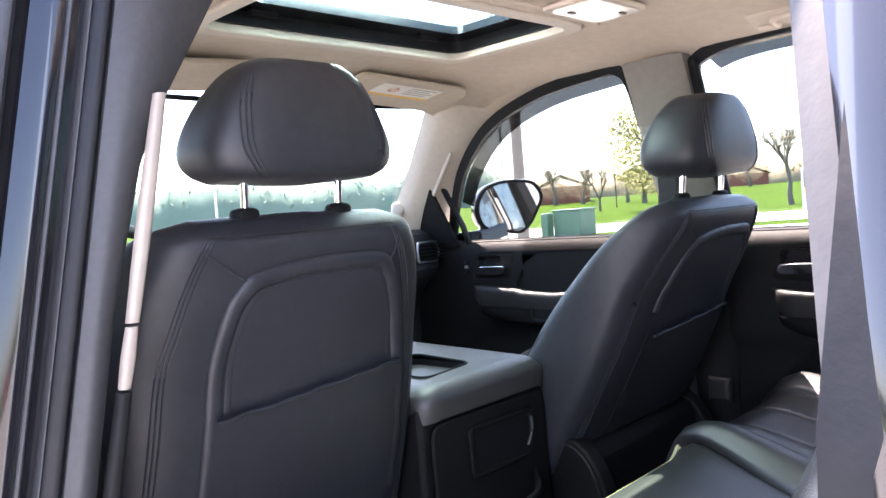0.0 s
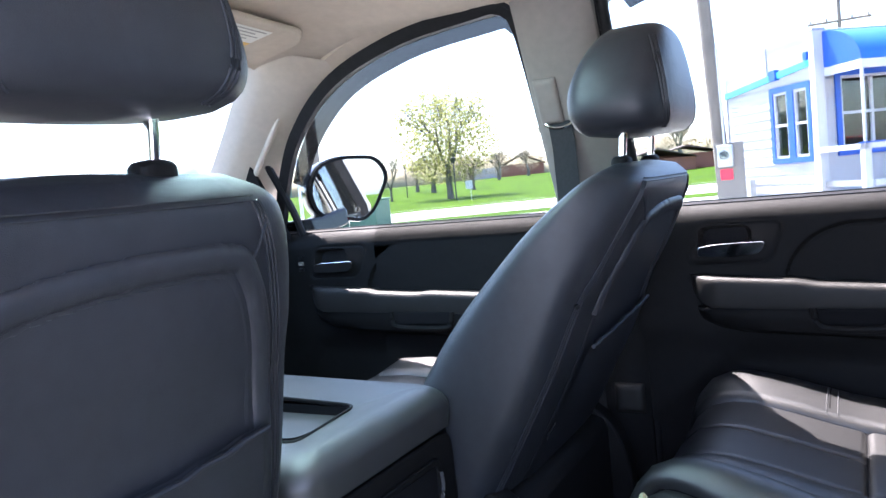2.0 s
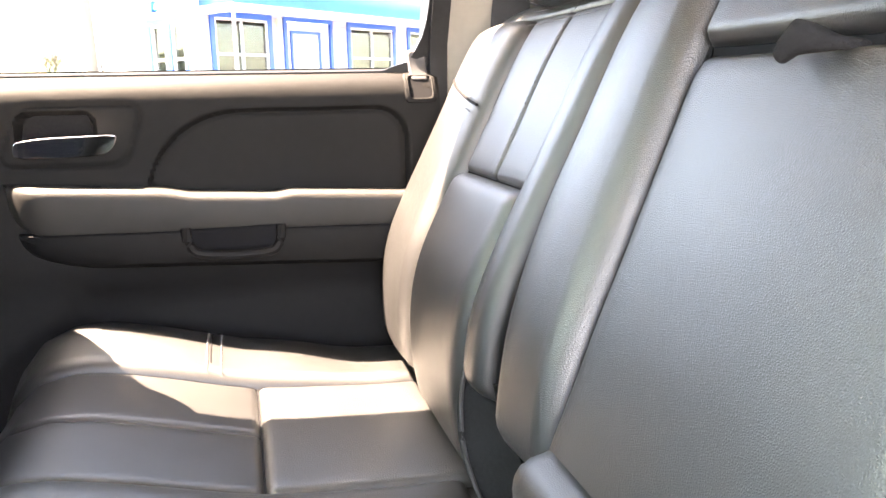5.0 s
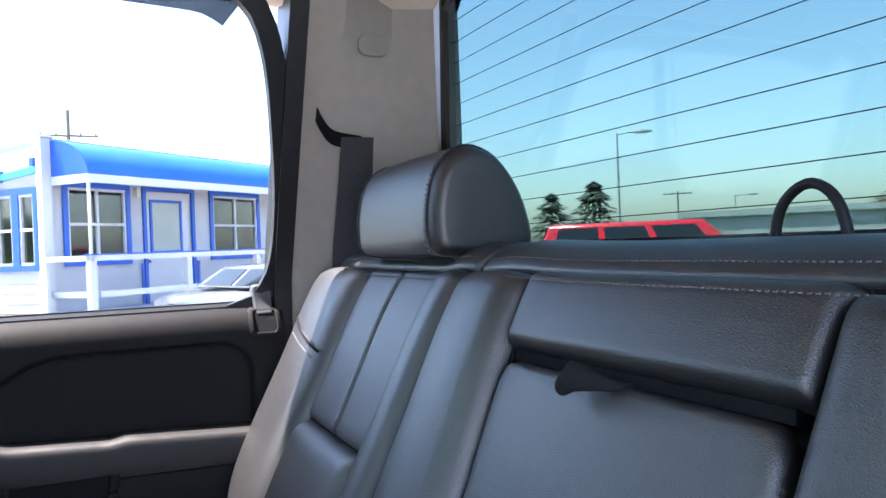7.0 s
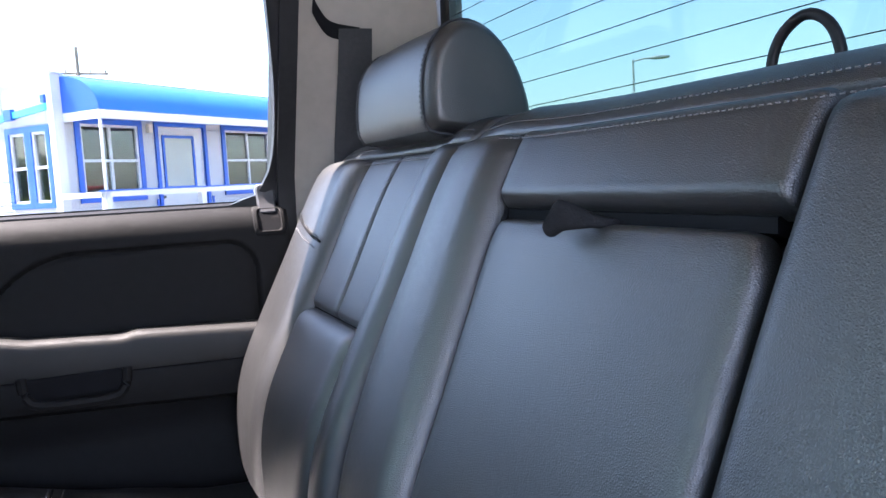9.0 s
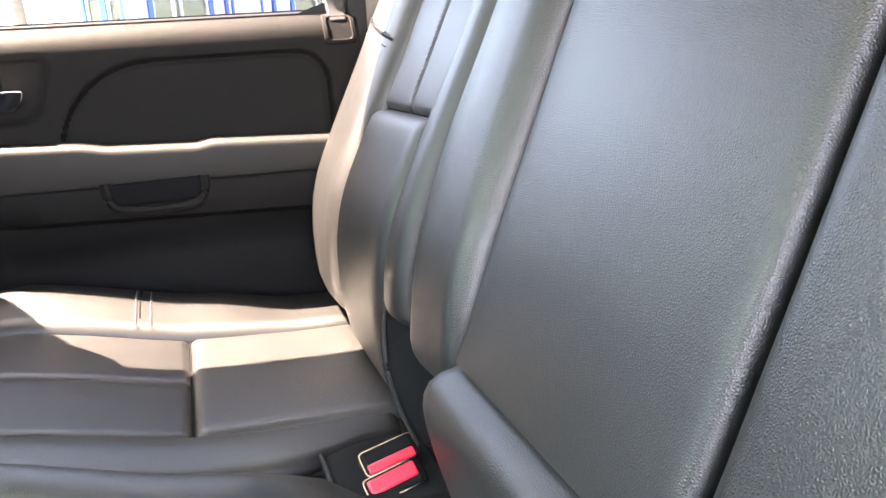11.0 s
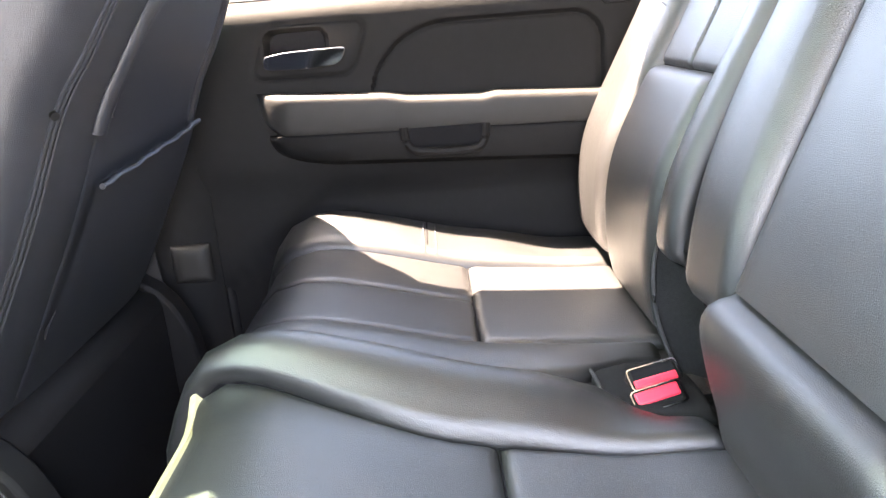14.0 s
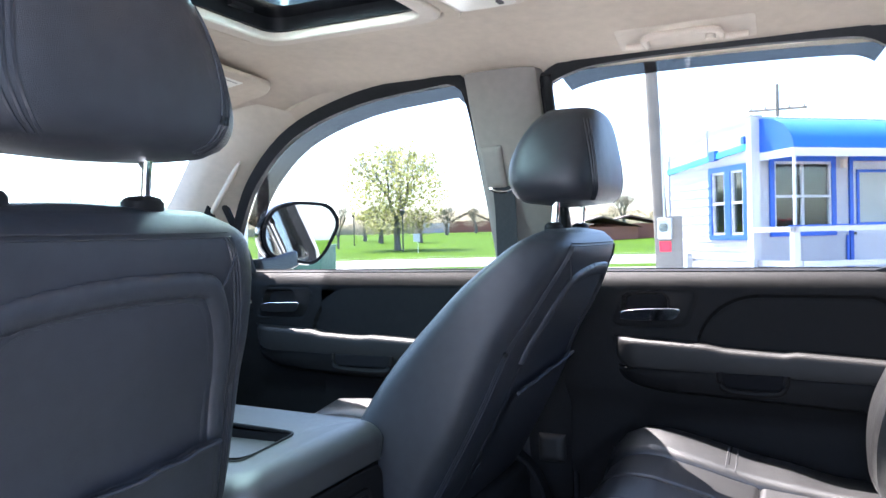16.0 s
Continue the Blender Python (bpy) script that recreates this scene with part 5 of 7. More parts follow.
def bolster_in(v):
    """Where the bench's bolster meets its flat panels: the seam swings outwards to the front."""
    y = cush_at(v).y
    return 0.128 + 0.024 * soft((y - 0.34) / 0.24) + 0.074 * soft((y - 0.58) / 0.28)


def bolster_out(v):
    return lerp2(0.196, 0.252, soft((cush_at(v).y - 0.40) / 0.08))


def bench_strip(left, right):
    return lambda u, v: fl2(lerp2(left(v), right(v), u), v)


cushion2 = part("cushion", cushion_core(fl2, -0.752, 0.246), LEATHER, ls, "black leather bench cushion")
part("inner_bolster", padded(bench_strip(bolster_in, bolster_out), 0, 1, 0.05, S_END, 0.10, CUSH_L, 0.020, 0.018, n=24, puff=0.005, face=(0, 0.5, 1)), LEATHER, cushion2)
part("front_panel", padded(bench_strip(lambda v: -0.26, bolster_in), 0, 1, s_mid, S_END, 0.42, abs(S_END - s_mid) * CUSH_L, 0.014, 0.014, n=16, face=(0, 0.9, 0.45)), LEATHER, cushion2)
part("centre_panel", padded(bench_strip(lambda v: -0.26, bolster_in), 0, 1, 0.02, s_mid, 0.40, abs(s_mid - 0.02) * CUSH_L, 0.014, 0.014, n=14, face=(0, 0.9, 0.45)), LEATHER, cushion2)
panel_on("front_panel", fl2, -0.60, -0.26, s_mid, S_END, CUSH_L, 0.014, 0.016, cushion2, n=14)
panel_on("centre_panel", fl2, -0.60, -0.26, 0.02, s_mid, CUSH_L, 0.014, 0.018, cushion2, n=14)
panel_on("outer_bolster", fl2, -0.765, -0.60, 0.02, S_END, CUSH_L, 0.022, 0.035, cushion2, n=14)
welt = []
for k in range(61):
    u = bolster_in(along(0.655)) - 0.004 - 0.95 * k / 60
    w = 0.5 + 0.5 * soft(k / 4)
    top = [fl2(u, along(0.655 + q * w)) + Vector((0, 0.7, 0.72)) * (0.012 + 0.003 * (1 - (q / 0.020) ** 2)) for q in (-0.020, -0.012, 0.0, 0.012, 0.020)]
    welt.append(top + [fl2(u, along(0.655 + q * w)) for q in (0.020, -0.020)])
part("piping", loft(bmesh.new(), welt), PIPING, cushion2, "pale yellow-green edge band")

fb2 = back_surface([(0.215, 0.05, 0.008)])


def fb_arm(u, v):
    """The folded armrest keeps the backrest's straight slope down to its foot."""
    p = fb2(u, v)
    return Vector((p.x, max(p.y, 0.317 + 0.48 * (1.08 - p.z)), p.z))



def fb_low(u, v):
    """The outer section beside it, as straight but tucked in at the foot."""
    p = fb2(u, v)
    return Vector((p.x, max(p.y, 0.317 + 0.48 * (1.08 - max(0.985, p.z))), p.z))


def x_in(v):
    """The slanting seam between folding armrest and inner bolster."""
    return 0.131 + 0.128 * max(-0.05, min(0.33, back_at(v).z - 1.016))


def x_out(v):
    z = back_at(v).z
    return 0.230 + 0.050 * soft((z - 1.0) / 0.17) + 0.008 * soft((z - 1.17) / 0.17)


def x_far(v):
    """The seam between folding armrest and outer section."""
    return -0.116 - 0.010 * soft((1.26 - back_at(v).z) / 0.26)


def between(left, right):
    """A strip of the backrest between two edges that run along it."""
    return lambda u, v: fb2(lerp2(left(v), right(v), u), v)


def back_core_wide():
    bm = bmesh.new()
    xs = sorted([-0.745 + 0.985 * k / 24 for k in range(25)] + [-0.118, -0.117, 0.146, 0.148, 0.258])
    rings = []
    for x in xs:
        ring = []
        for k in range(49):
            v = k / 48
            p = fb2(x, v) + Vector((0, -0.006, -0.002))
            z = back_at(v).z
            if z < 0.99 and x > -0.1175:
                p.y -= 0.12
            elif -0.1175 < x < 0.147 and z < 1.275:
                p.y -= 0.030
            ring.append(p)
        rings.append(ring + [Vector((x, 0.10, 0.80)), Vector((x, 0.30, 0.74))])
    return loft(bm, rings)


backrest2 = part("backrest", back_core_wide(), LEATHER, ls, "black leather bench backrest")
Z_GAP = 1.268
part("inner_bolster", padded(between(x_in, x_out), 0, 1, back_share(0.958), V_BAND, 0.115, 0.41, 0.026, 0.026, n=18, puff=0.004, face=(0, 0.9, 0.45)), LEATHER, backrest2)
part("upper_panel", padded(between(x_far, x_in), 0, 1, back_share(Z_GAP + 0.003), V_BAND, 0.28, 0.062, 0.020, 0.009, n=16, face=(0, 0.9, 0.45)), LEATHER, backrest2)
part("outer_section", padded(lambda u, v: fb_low(lerp2(-0.745, x_far(v), u), v), 0, 1, B_LO, V_BAND, 0.64, BACK_L * (V_BAND - B_LO), 0.022, 0.022, n=22, face=(0, 0.9, 0.45)), LEATHER, backrest2)
roll = [Vector(p) for p in spline([(0, 0.340, 0.998), (0, 0.368, 0.998), (0, 0.385, 0.991), (0, 0.391, 0.973), (0, 0.386, 0.940), (0, 0.376, 0.900), (0, 0.364, 0.855), (0, 0.330, 0.845), (0, 0.318, 0.93)], 40, closed=True)]
roll_c = Vector((0, 0.345, 0.93))
part("lower_roll", loft(bmesh.new(), [[Vector((x, 0, 0)) + roll_c + (p - roll_c) * s for p in roll] for x, s in ((-0.124, 0.84), (-0.123, 0.94), (-0.118, 0.985), (-0.10, 1.0), (0.0, 1.0), (0.116, 1.0), (0.127, 0.985), (0.133, 0.94), (0.135, 0.84))]), LEATHER, backrest2, "padded roll below the armrest")
panel_on("top_band", fb2, -0.745, 0.282, V_BAND, B_HI, BACK_L, 0.010, 0.006, backrest2, n=18)
def arm_corner(v):
    """The armrest's upper corners are rounded."""
    d = max(0.0, min(1.0, (back_at(v).z - (Z_GAP - 0.030)) / 0.026))
    return 0.020 * (1 - math.sqrt(1 - d * d))


arm = part("folded_armrest", padded(lambda u, v: fb_arm(lerp2(x_far(v) + 0.003 + arm_corner(v), x_in(v) - 0.003 - arm_corner(v), u), v), 0, 1, back_share(1.000), back_share(Z_GAP - 0.004), 0.26, 0.31, 0.016, 0.009, n=24, open_v=(True, False), puff=0.004, face=(0, 1, 0.4)), LEATHER, ls, "folded-up leather centre armrest")
seam_on(fb2, backrest2, ((0.280, V_BAND), (-0.74, V_BAND)))
seam_on(lambda u, v: fb2(x_in(v), v), backrest2, ((0, back_share(1.0)), (0, V_BAND)), 0.0024)
seam_on(fb2, backrest2, ((-0.102, back_share(Z_GAP)), (0.158, back_share(Z_GAP))), 0.0065, lift=(0, -0.004, 0))
seam_on(lambda u, v: fb2(x_far(v), v), backrest2, ((0, back_share(1.0)), (0, V_BAND)), 0.0024)
seam_on(fl2, cushion2, ((-0.26, 0.10), (-0.26, S_END - 0.03)))
seam_on(lambda u, v: fl2(bolster_in(v), v), cushion2, ((0, 0.06), (0, S_END - 0.02)))
seam_on(fl2, cushion2, ((0.150, s_mid), (-0.60, s_mid)))
tabp = fb2(0.036, back_share(Z_GAP)) + Vector((0, 0.020, 0.0))
bm = bmesh.new()
loft(bm, [[tabp + Vector((x, y0 + d * math.cos(q), z0 + h * math.sin(q))) for q in (2 * math.pi * k / 14 for k in range(14))]
          for x, y0, z0, d, h in ((0.013, 0.012, -0.006, 0.003, 0.003), (0.011, 0.013, -0.003, 0.007, 0.007), (0.002, 0.012, 0.004, 0.007, 0.010), (-0.006, 0.008, 0.003, 0.007, 0.008), (-0.016, 0.000, 0.000, 0.006, 0.004), (-0.024, -0.010, -0.002, 0.004, 0.003))])
part("pull_tab", bm, FELT, arm, "black fabric pull tab")
for dv, lift in ((-0.018, 0.0185), (0.018, 0.0072)):
    part("stitching", stitch_row(fb2, 0.276, V_BAND + dv, -0.70, V_BAND + dv, lift - 0.0005, 190, 0.0006), STITCH, backrest2, "grey twin stitching")
part("release_loop", tubed(spline([(0.010, 0.112, 1.30), (0.009, 0.111, 1.345), (0.002, 0.110, 1.374), (-0.018, 0.109, 1.387), (-0.038, 0.110, 1.376), (-0.047, 0.111, 1.347), (-0.048, 0.112, 1.30)], 40), 0.0036, 10, up=(0, 1, 0)), RUBBER, ls, "black seat release loop")

# buckles between the sections
bk = thing("seat_belt_buckle", "black seat belt buckles with red buttons", "buckle", at=(0.25, 0.36, 0.84))
part("holder", padded(lambda u, v: Vector((lerp2(0.190, 0.325, u), lerp2(0.345, 0.448, v), 0.850 + 0.010 * math.sin(math.pi * min(1, 0.2 + u * 0.8)) - 0.008 * (1 - v))), 0, 1, 0, 1, 0.13, 0.10, 0.010, 0.012, face=(0, 0, 1)), FELT, bk, "black felt holder")
part("holder_binding", tubed([Vector((lerp2(0.196, 0.320, k / 14), 0.447, 0.857 + 0.010 * math.sin(math.pi * min(1, 0.2 + k / 14 * 0.8)))) for k in range(15)], 0.0022, 6), BELT, bk, "black cloth binding")
for i, (bx, by, rot) in enumerate(((0.252, 0.392, 14), (0.222, 0.396, 16))):
    m = Matrix.Translation((bx, by, 0.864 - 0.008 * i)) @ pose(0, 0, 0, -12, -38, rot)
    b = part("buckle", boxed((-0.012, -0.026, -0.03), (0.012, 0.026, 0.012), m), PLASTIC, bk, "black buckle body", bevel=0.005)
    o = rounded([(-0.012, -0.026), (0.012, -0.026), (0.012, 0.026), (-0.012, 0.026)], 0.005, 3)
    part("rim", band(o, [(p[0] * 0.91, p[1] * 0.955) for p in o], lambda u, v, d=0.0: m @ Vector((u, v, 0.0125 + d)), 0.0015), CHROME, b, "bright rim")
    part("button", boxed((-0.0035 if i else -0.0100, -0.022, 0.010), (0.0100 if i else -0.0005, 0.022, 0.0140), m), RED_PLASTIC, b, "red release button", bevel=0.002)
    if i == 0:
        # dark block painted as shade in the slot
        part("slot", boxed((0.0002, -0.021, 0.010), (0.0100, 0.021, 0.0128), m), DARK_GAP, b, "dark block for the shade in the tongue slot")

# ---- centre console ----
con = thing("centre_console", "black centre console with padded lid and rear tray", "console", at=(0, 1.3, 0.5))
CX0, CX1 = -0.178, 0.178


tray = rounded([(-0.125, 1.156), (0.002, 1.156), (0.002, 1.312), (-0.125, 1.312)], 0.022, 6)
def lid_z(x, y):
    return 1.062 + 0.016 * (1 - (x / 0.178) ** 2) + 0.012 * soft((y - 1.018) / 0.5)


def lid_line(inset):
    return rounded([(CX0 - 0.006 + inset, 1.098 + inset), (CX1 + 0.006 - inset, 1.098 + inset), (CX1 + 0.006 - inset, 1.62), (CX0 - 0.006 + inset, 1.62)], 0.045 - inset * 0.5, 6)


rings = [[Vector((p[0], p[1], lid_z(p[0], p[1]) - 0.062)) for p in lid_line(0.004)]]
for k in range(8):
    a = math.pi / 2 * k / 7
    rings.append([Vector((p[0], p[1], lid_z(p[0], p[1]) - 0.030 * (1 - math.sin(a)))) for p in lid_line(0.034 * (1 - math.cos(a)))])
for k in range(1, 6):
    rings.append([Vector((q[0], q[1], lid_z(q[0], q[1]))) for q in (Vector(p).lerp(Vector(t_), k / 5) for p, t_ in zip(lid_line(0.034), tray))])
part("lid", loft(bmesh.new(), rings, caps=False), CONSOLE_LID, con, "dark padded vinyl lid")
part("tray_rim", band([Vector(((p[0] + 0.0515) * 1.06 - 0.0515, (p[1] - 1.2175) * 1.06 + 1.2175)) for p in tray], tray, lambda u, v, d=0.0: Vector((u, v, lid_z(u, v) - 0.004 + d)), 0.006), PLASTIC, con, "black tray rim", bevel=0.002)
part("tray", loft(bmesh.new(), [[Vector((p[0], p[1], z)) for p in tray] for z in (1.064, 1.052)]), CONSOLE_LID, con, "dark tray floor")
part("tray_wall", loft(bmesh.new(), [[Vector((p[0], p[1], z)) for p in tray] for z in (1.077, 1.050)], caps=False), PLASTIC, con, "black tray side")
part("side_panel", loft(bmesh.new(), [[Vector((x, y, z)) for x, z in ((CX0 - 0.004, 1.045), (CX1 + 0.004, 1.045), (CX1 + 0.006, 0.62), (CX1 + 0.002, 0.52), (CX0 - 0.002, 0.52), (CX0 - 0.006, 0.62))] for y in (1.118, 1.24, 1.62)]), PLASTIC, con, "black console sides", bevel=0.010)
rear_p = lambda u, v, d=0.0: Vector((u, 1.116 - d - 0.02 * (1.05 - v), v))
part("rear_panel", plate(rounded([(-0.165, 0.56), (0.165, 0.56), (0.165, 1.000), (-0.165, 1.000)], 0.03, 5), rear_p, 0.010), PLASTIC, con, "black rear panel", bevel=0.004)
cubby = rounded([(-0.065, 0.885), (0.105, 0.885), (0.105, 0.965), (-0.065, 0.965)], 0.014, 4)
part("cubby_frame", band([Vector(((p[0] - 0.02) * 1.12 + 0.02, (p[1] - 0.925) * 1.24 + 0.925)) for p in cubby], cubby, lambda u, v, d=0.0: rear_p(u, v, 0.010 + d), 0.007), PLASTIC, con, "raised cubby frame", bevel=0.003)
# no real hollow: a dark plate gives the cubby's shade
part("cubby", plate(cubby, lambda u, v, d=0.0: rear_p(u, v, 0.0105 + d), 0.002), DARK_GAP, con, "dark plate for the shade in the cubby")
part("grip", tubed(spline([rear_p(0.088, 0.90, 0.020), rear_p(0.100, 0.93, 0.024), rear_p(0.103, 0.955, 0.022)], 10), 0.003, 6), DASH_TRIM, con, "pale grip edge")
part("cup_holder", tubed(spline([rear_p(-0.02, 0.72, 0.014), rear_p(0.02, 0.80, 0.05), rear_p(0.07, 0.82, 0.05), rear_p(0.11, 0.84, 0.014)], 14), 0.007, 8), PLASTIC, con, "folding cup holder")
part("front_stack", boxed((-0.16, 1.62, 0.55), (0.16, 2.0, 1.02)), PLASTIC, con, "black lower dash stack", bevel=0.03)

# ---- dashboard ----
dash = thing("dashboard", "black dashboard with silver-rimmed air vents", "dashboard", at=(0, 2.1, 1.0))
prof = spline([(0, 2.50, 1.225), (0, 2.25, 1.305), (0, 2.09, 1.333), (0, 2.01, 1.326), (0, 1.982, 1.30), (0, 1.968, 1.22), (0, 1.97, 1.175), (0, 2.03, 1.14), (0, 2.08, 1.05), (0, 2.10, 0.80)], 28)
bm = bmesh.new()
xs = [-0.815 + 0.0815 * k for k in range(21)]
loft(bm, [[Vector((x, p.y + 0.05 * abs(x / 0.815) ** 4 - 0.03 * math.exp(-(x / 0.25) ** 2), p.z + 0.012 * math.exp(-((x + 0.45) / 0.2) ** 2))) for p in prof] for x in xs], close=False)
# the lighter black carries light from the windscreen
part("dash_top", bm, DASH_LIT, dash, "black grained dash top")
part("silver_band", loft(bmesh.new(), [[Vector((x, 1.962 + 0.05 * abs(x / 0.815) ** 4 - 0.03 * math.exp(-(x / 0.25) ** 2) + dy, z)) for dy, z in ((0.022, 1.306), (0.010, 1.302), (0.000, 1.26), (-0.006, 1.226), (0.004, 1.220))] for x in [0.16 + 0.03 * k for k in range(17)]], close=False), DASH_TRIM, dash, "satin trim band")
vc = Vector((0.720, 1.992, 1.258))
vo = rounded([(-0.075, -0.038), (0.06, -0.042), (0.075, 0.0), (0.05, 0.034), (-0.075, 0.034)], 0.016, 4)
v_at = lambda u, v, d=0.0: vc + Vector((u, -d + 0.02 * u / 0.07, v))
# dark backing plate painted as the shade behind the slats
vent = part("air_vent", plate(vo, lambda u, v, d=0.0: v_at(u, v, d - 0.004), 0.010), DARK_GAP, dash, "air vent backed by a plate dark as shade")
part("vent_rim", band(vo, [(p[0] * 0.87, p[1] * 0.82) for p in vo], lambda u, v, d=0.0: v_at(u, v, 0.004 + d), 0.008), SATIN, vent, "satin vent rim", bevel=0.002)
for k in range(5):
    z = -0.026 + 0.012 * k
    part("slat", boxed(v_at(-0.058, z - 0.0018, 0.012), v_at(0.056, z + 0.0018, 0.002)), PLASTIC, vent)
part("vent_wheel", cyl(v_at(-0.066, -0.012, 0.008), v_at(-0.066, 0.014, 0.008), 0.006, 10), PLASTIC, vent, "ridged vent wheel")
part("cluster_hood", loft(bmesh.new(), [[Vector((-0.45 + 0.20 * math.cos(q), y, 1.23 + 0.115 * math.sin(q))) for q in (math.pi * k / 14 for k in range(15))] for y in (1.90, 1.98, 2.12)], close=False), PLASTIC, dash, "black instrument hood")
# steering wheel
sw = thing("steering_wheel", "black leather steering wheel", "steering wheel", at=(-0.45, 1.64, 1.22))
axis = Vector((0, -0.88, 0.47))
sx_, sz_ = Vector((1, 0, 0)), Vector((0, 0.47, 0.88))
wc = Vector((-0.452, 1.66, 1.235))
part("rim", tubed([wc + (sx_ * math.cos(q) + sz_ * math.sin(q)) * 0.188 for q in (2 * math.pi * k / 48 for k in range(48))], 0.0145, 10, closed=True), LEATHER, sw, "black leather rim")
part("hub", loft(bmesh.new(), [ring_se(wc - axis * d, sx_, sz_, a, a * 0.85, 28, 2.6) for d, a in ((-0.02, 0.05), (-0.012, 0.078), (0.03, 0.085), (0.07, 0.05))]), PLASTIC, sw, "black hub")
for q in (math.radians(a) for a in (5, 175, 250, 290)):
    d = sx_ * math.cos(q) + sz_ * math.sin(q)
    part("spoke", tubed([wc + d * 0.06, wc + d * 0.185], 0.014, 8), PLASTIC, sw, "black spoke")
part("column", cyl(wc - axis * 0.04, wc - axis * 0.38, 0.045, 16), PLASTIC, sw, "black steering column")
part("stalk", cyl(wc + Vector((-0.06, 0.06, -0.01)), wc + Vector((-0.20, 0.05, 0.02)), 0.006, 8), PLASTIC, sw, "black stalk")

# ---- overhead ----
for sgn, lab in ((1, True), (-1, False)):
    sv = thing("sun_visor", "beige folded sun visor with warning label" if lab else "beige folded sun visor", "sun visor", group="sun visors", at=(sgn * 0.36, 1.66, 1.72))
    o = rounded([(0.15, 1.575), (0.520, 1.575), (0.56, 1.62), (0.575, 1.76), (0.15, 1.76)], 0.022, 5)
    vis = lambda u, v, d=0.0: Vector((sgn * u, v, lerp2(roof_z(0.3, 1.575), roof_z(0.3, 1.76), (v - 1.575) / 0.185) - 0.05 * (u - 0.15) - 0.020 + d))
    part("blade", plate(o, vis, 0.012), HEADLINER, sv, "beige fabric blade", bevel=0.004)
    part("pivot", cyl((sgn * 0.13, 1.745, roof_z(0.13, 1.745) - 0.014), (sgn * 0.17, 1.745, roof_z(0.17, 1.745) - 0.014), 0.006, 8), TRIM_BEIGE, sv, "beige pivot")
    if lab:
        under = lambda u, v, d=0.0: vis(u, v, -0.0012 - d)
        part("label", plate([(0.235, 1.60), (0.45, 1.60), (0.45, 1.665), (0.235, 1.665)], under, 0.0006), LABEL_WHITE, sv, "pale warning label", smooth=False)
        part("label_stripe", plate([(0.235, 1.667), (0.45, 1.667), (0.45, 1.680), (0.235, 1.680)], under, 0.0006), LABEL_AMBER, sv, "amber label stripe", smooth=False)
        for k in range(4):
            part("text_bar", plate([(0.34, 1.607 + 0.013 * k), (0.44 - 0.02 * (k % 2), 1.607 + 0.013 * k), (0.44 - 0.02 * (k % 2), 1.611 + 0.013 * k), (0.34, 1.611 + 0.013 * k)], lambda u, v, d=0.0: under(u, v, 0.0008 + d), 0.0004), LABEL_INK, sv, "faint grey text bar", smooth=False)
        disc = [(0.295 + 0.017 * math.cos(2 * math.pi * k / 20), 1.632 + 0.017 * math.sin(2 * math.pi * k / 20)) for k in range(20)]
        part("warning_ring", band(disc, [(0.295 + (p[0] - 0.295) * 0.75, 1.632 + (p[1] - 1.632) * 0.75) for p in disc], lambda u, v, d=0.0: under(u, v, 0.0008 + d), 0.0004), LABEL_RED, sv, "red warning ring", smooth=False)
        part("warning_bar", plate([(0.284, 1.642), (0.287, 1.645), (0.306, 1.622), (0.303, 1.619)], lambda u, v, d=0.0: under(u, v, 0.0008 + d), 0.0004), LABEL_RED, sv, "red bar", smooth=False)

dome = thing("dome_light", "beige dome lamp with clear lens", "lamp", at=(0.235, 0.955, 1.75))
d_o = rounded([(0.150, 0.905), (0.315, 0.905), (0.315, 1.010), (0.150, 1.010)], 0.018, 5)
d_at = lambda u, v, d=0.0: Vector((u, v, roof_z(u, v) - 0.002 - d))
part("housing", plate([((p[0] - 0.2325) * 1.18 + 0.2325, (p[1] - 0.9575) * 1.25 + 0.9575) for p in d_o], d_at, 0.010), TRIM_BEIGE, dome, "beige housing", bevel=0.004)
lens = part("lens", plate(d_o, lambda u, v, d=0.0: d_at(u, v, 0.010 + d), 0.003), LAMP_LENS, dome, "clear lens", bevel=0.001)
for u, v in ((0.19, 0.985), (0.29, 0.93)):
    part("switch", plate(rounded([(u - 0.010, v - 0.005), (u + 0.010, v - 0.005), (u + 0.010, v + 0.005), (u - 0.010, v + 0.005)], 0.003, 2), lambda a, b, d=0.0: d_at(a, b, 0.013 + d), 0.002), LABEL_BLACK, lens, "dark switch")
mic = part("microphone_grille", plate(rounded([(-0.10, 1.02), (-0.03, 1.02), (-0.03, 1.045), (-0.10, 1.045)], 0.006, 3), lambda u, v, d=0.0: Vector((u, v, roof_z(u, v) - d)), 0.004), GREY_AND_SHADED_TRIM, bevel=0.001)
tagged(mic, "small beige-grey grille in the headliner", "grille")

gh = thing("grab_handle_roof", "beige folded grab handle above the rear door", "grab handle", group="grab handles", at=(0.60, 0.68, 1.72))
gp = lambda y, d, z: Vector((0.585 + d, y, roof_z(0.585 + d, y) - z))
part("recess", padded(lambda u, v: gp(u, v, 0.002), 0.800, 0.545, -0.035, 0.045, 0.255, 0.08, 0.004, 0.012), TRIM_BEIGE, gh, "beige recess plate")
part("bar", tubed(spline([gp(0.785, 0.02, 0.008), gp(0.745, 0.02, 0.010), gp(0.735, -0.02, 0.014), gp(0.62, -0.02, 0.014), gp(0.605, 0.018, 0.010), gp(0.560, 0.02, 0.008)], 40), 0.007, 8), TRIM_BEIGE, gh, "beige handle bar")
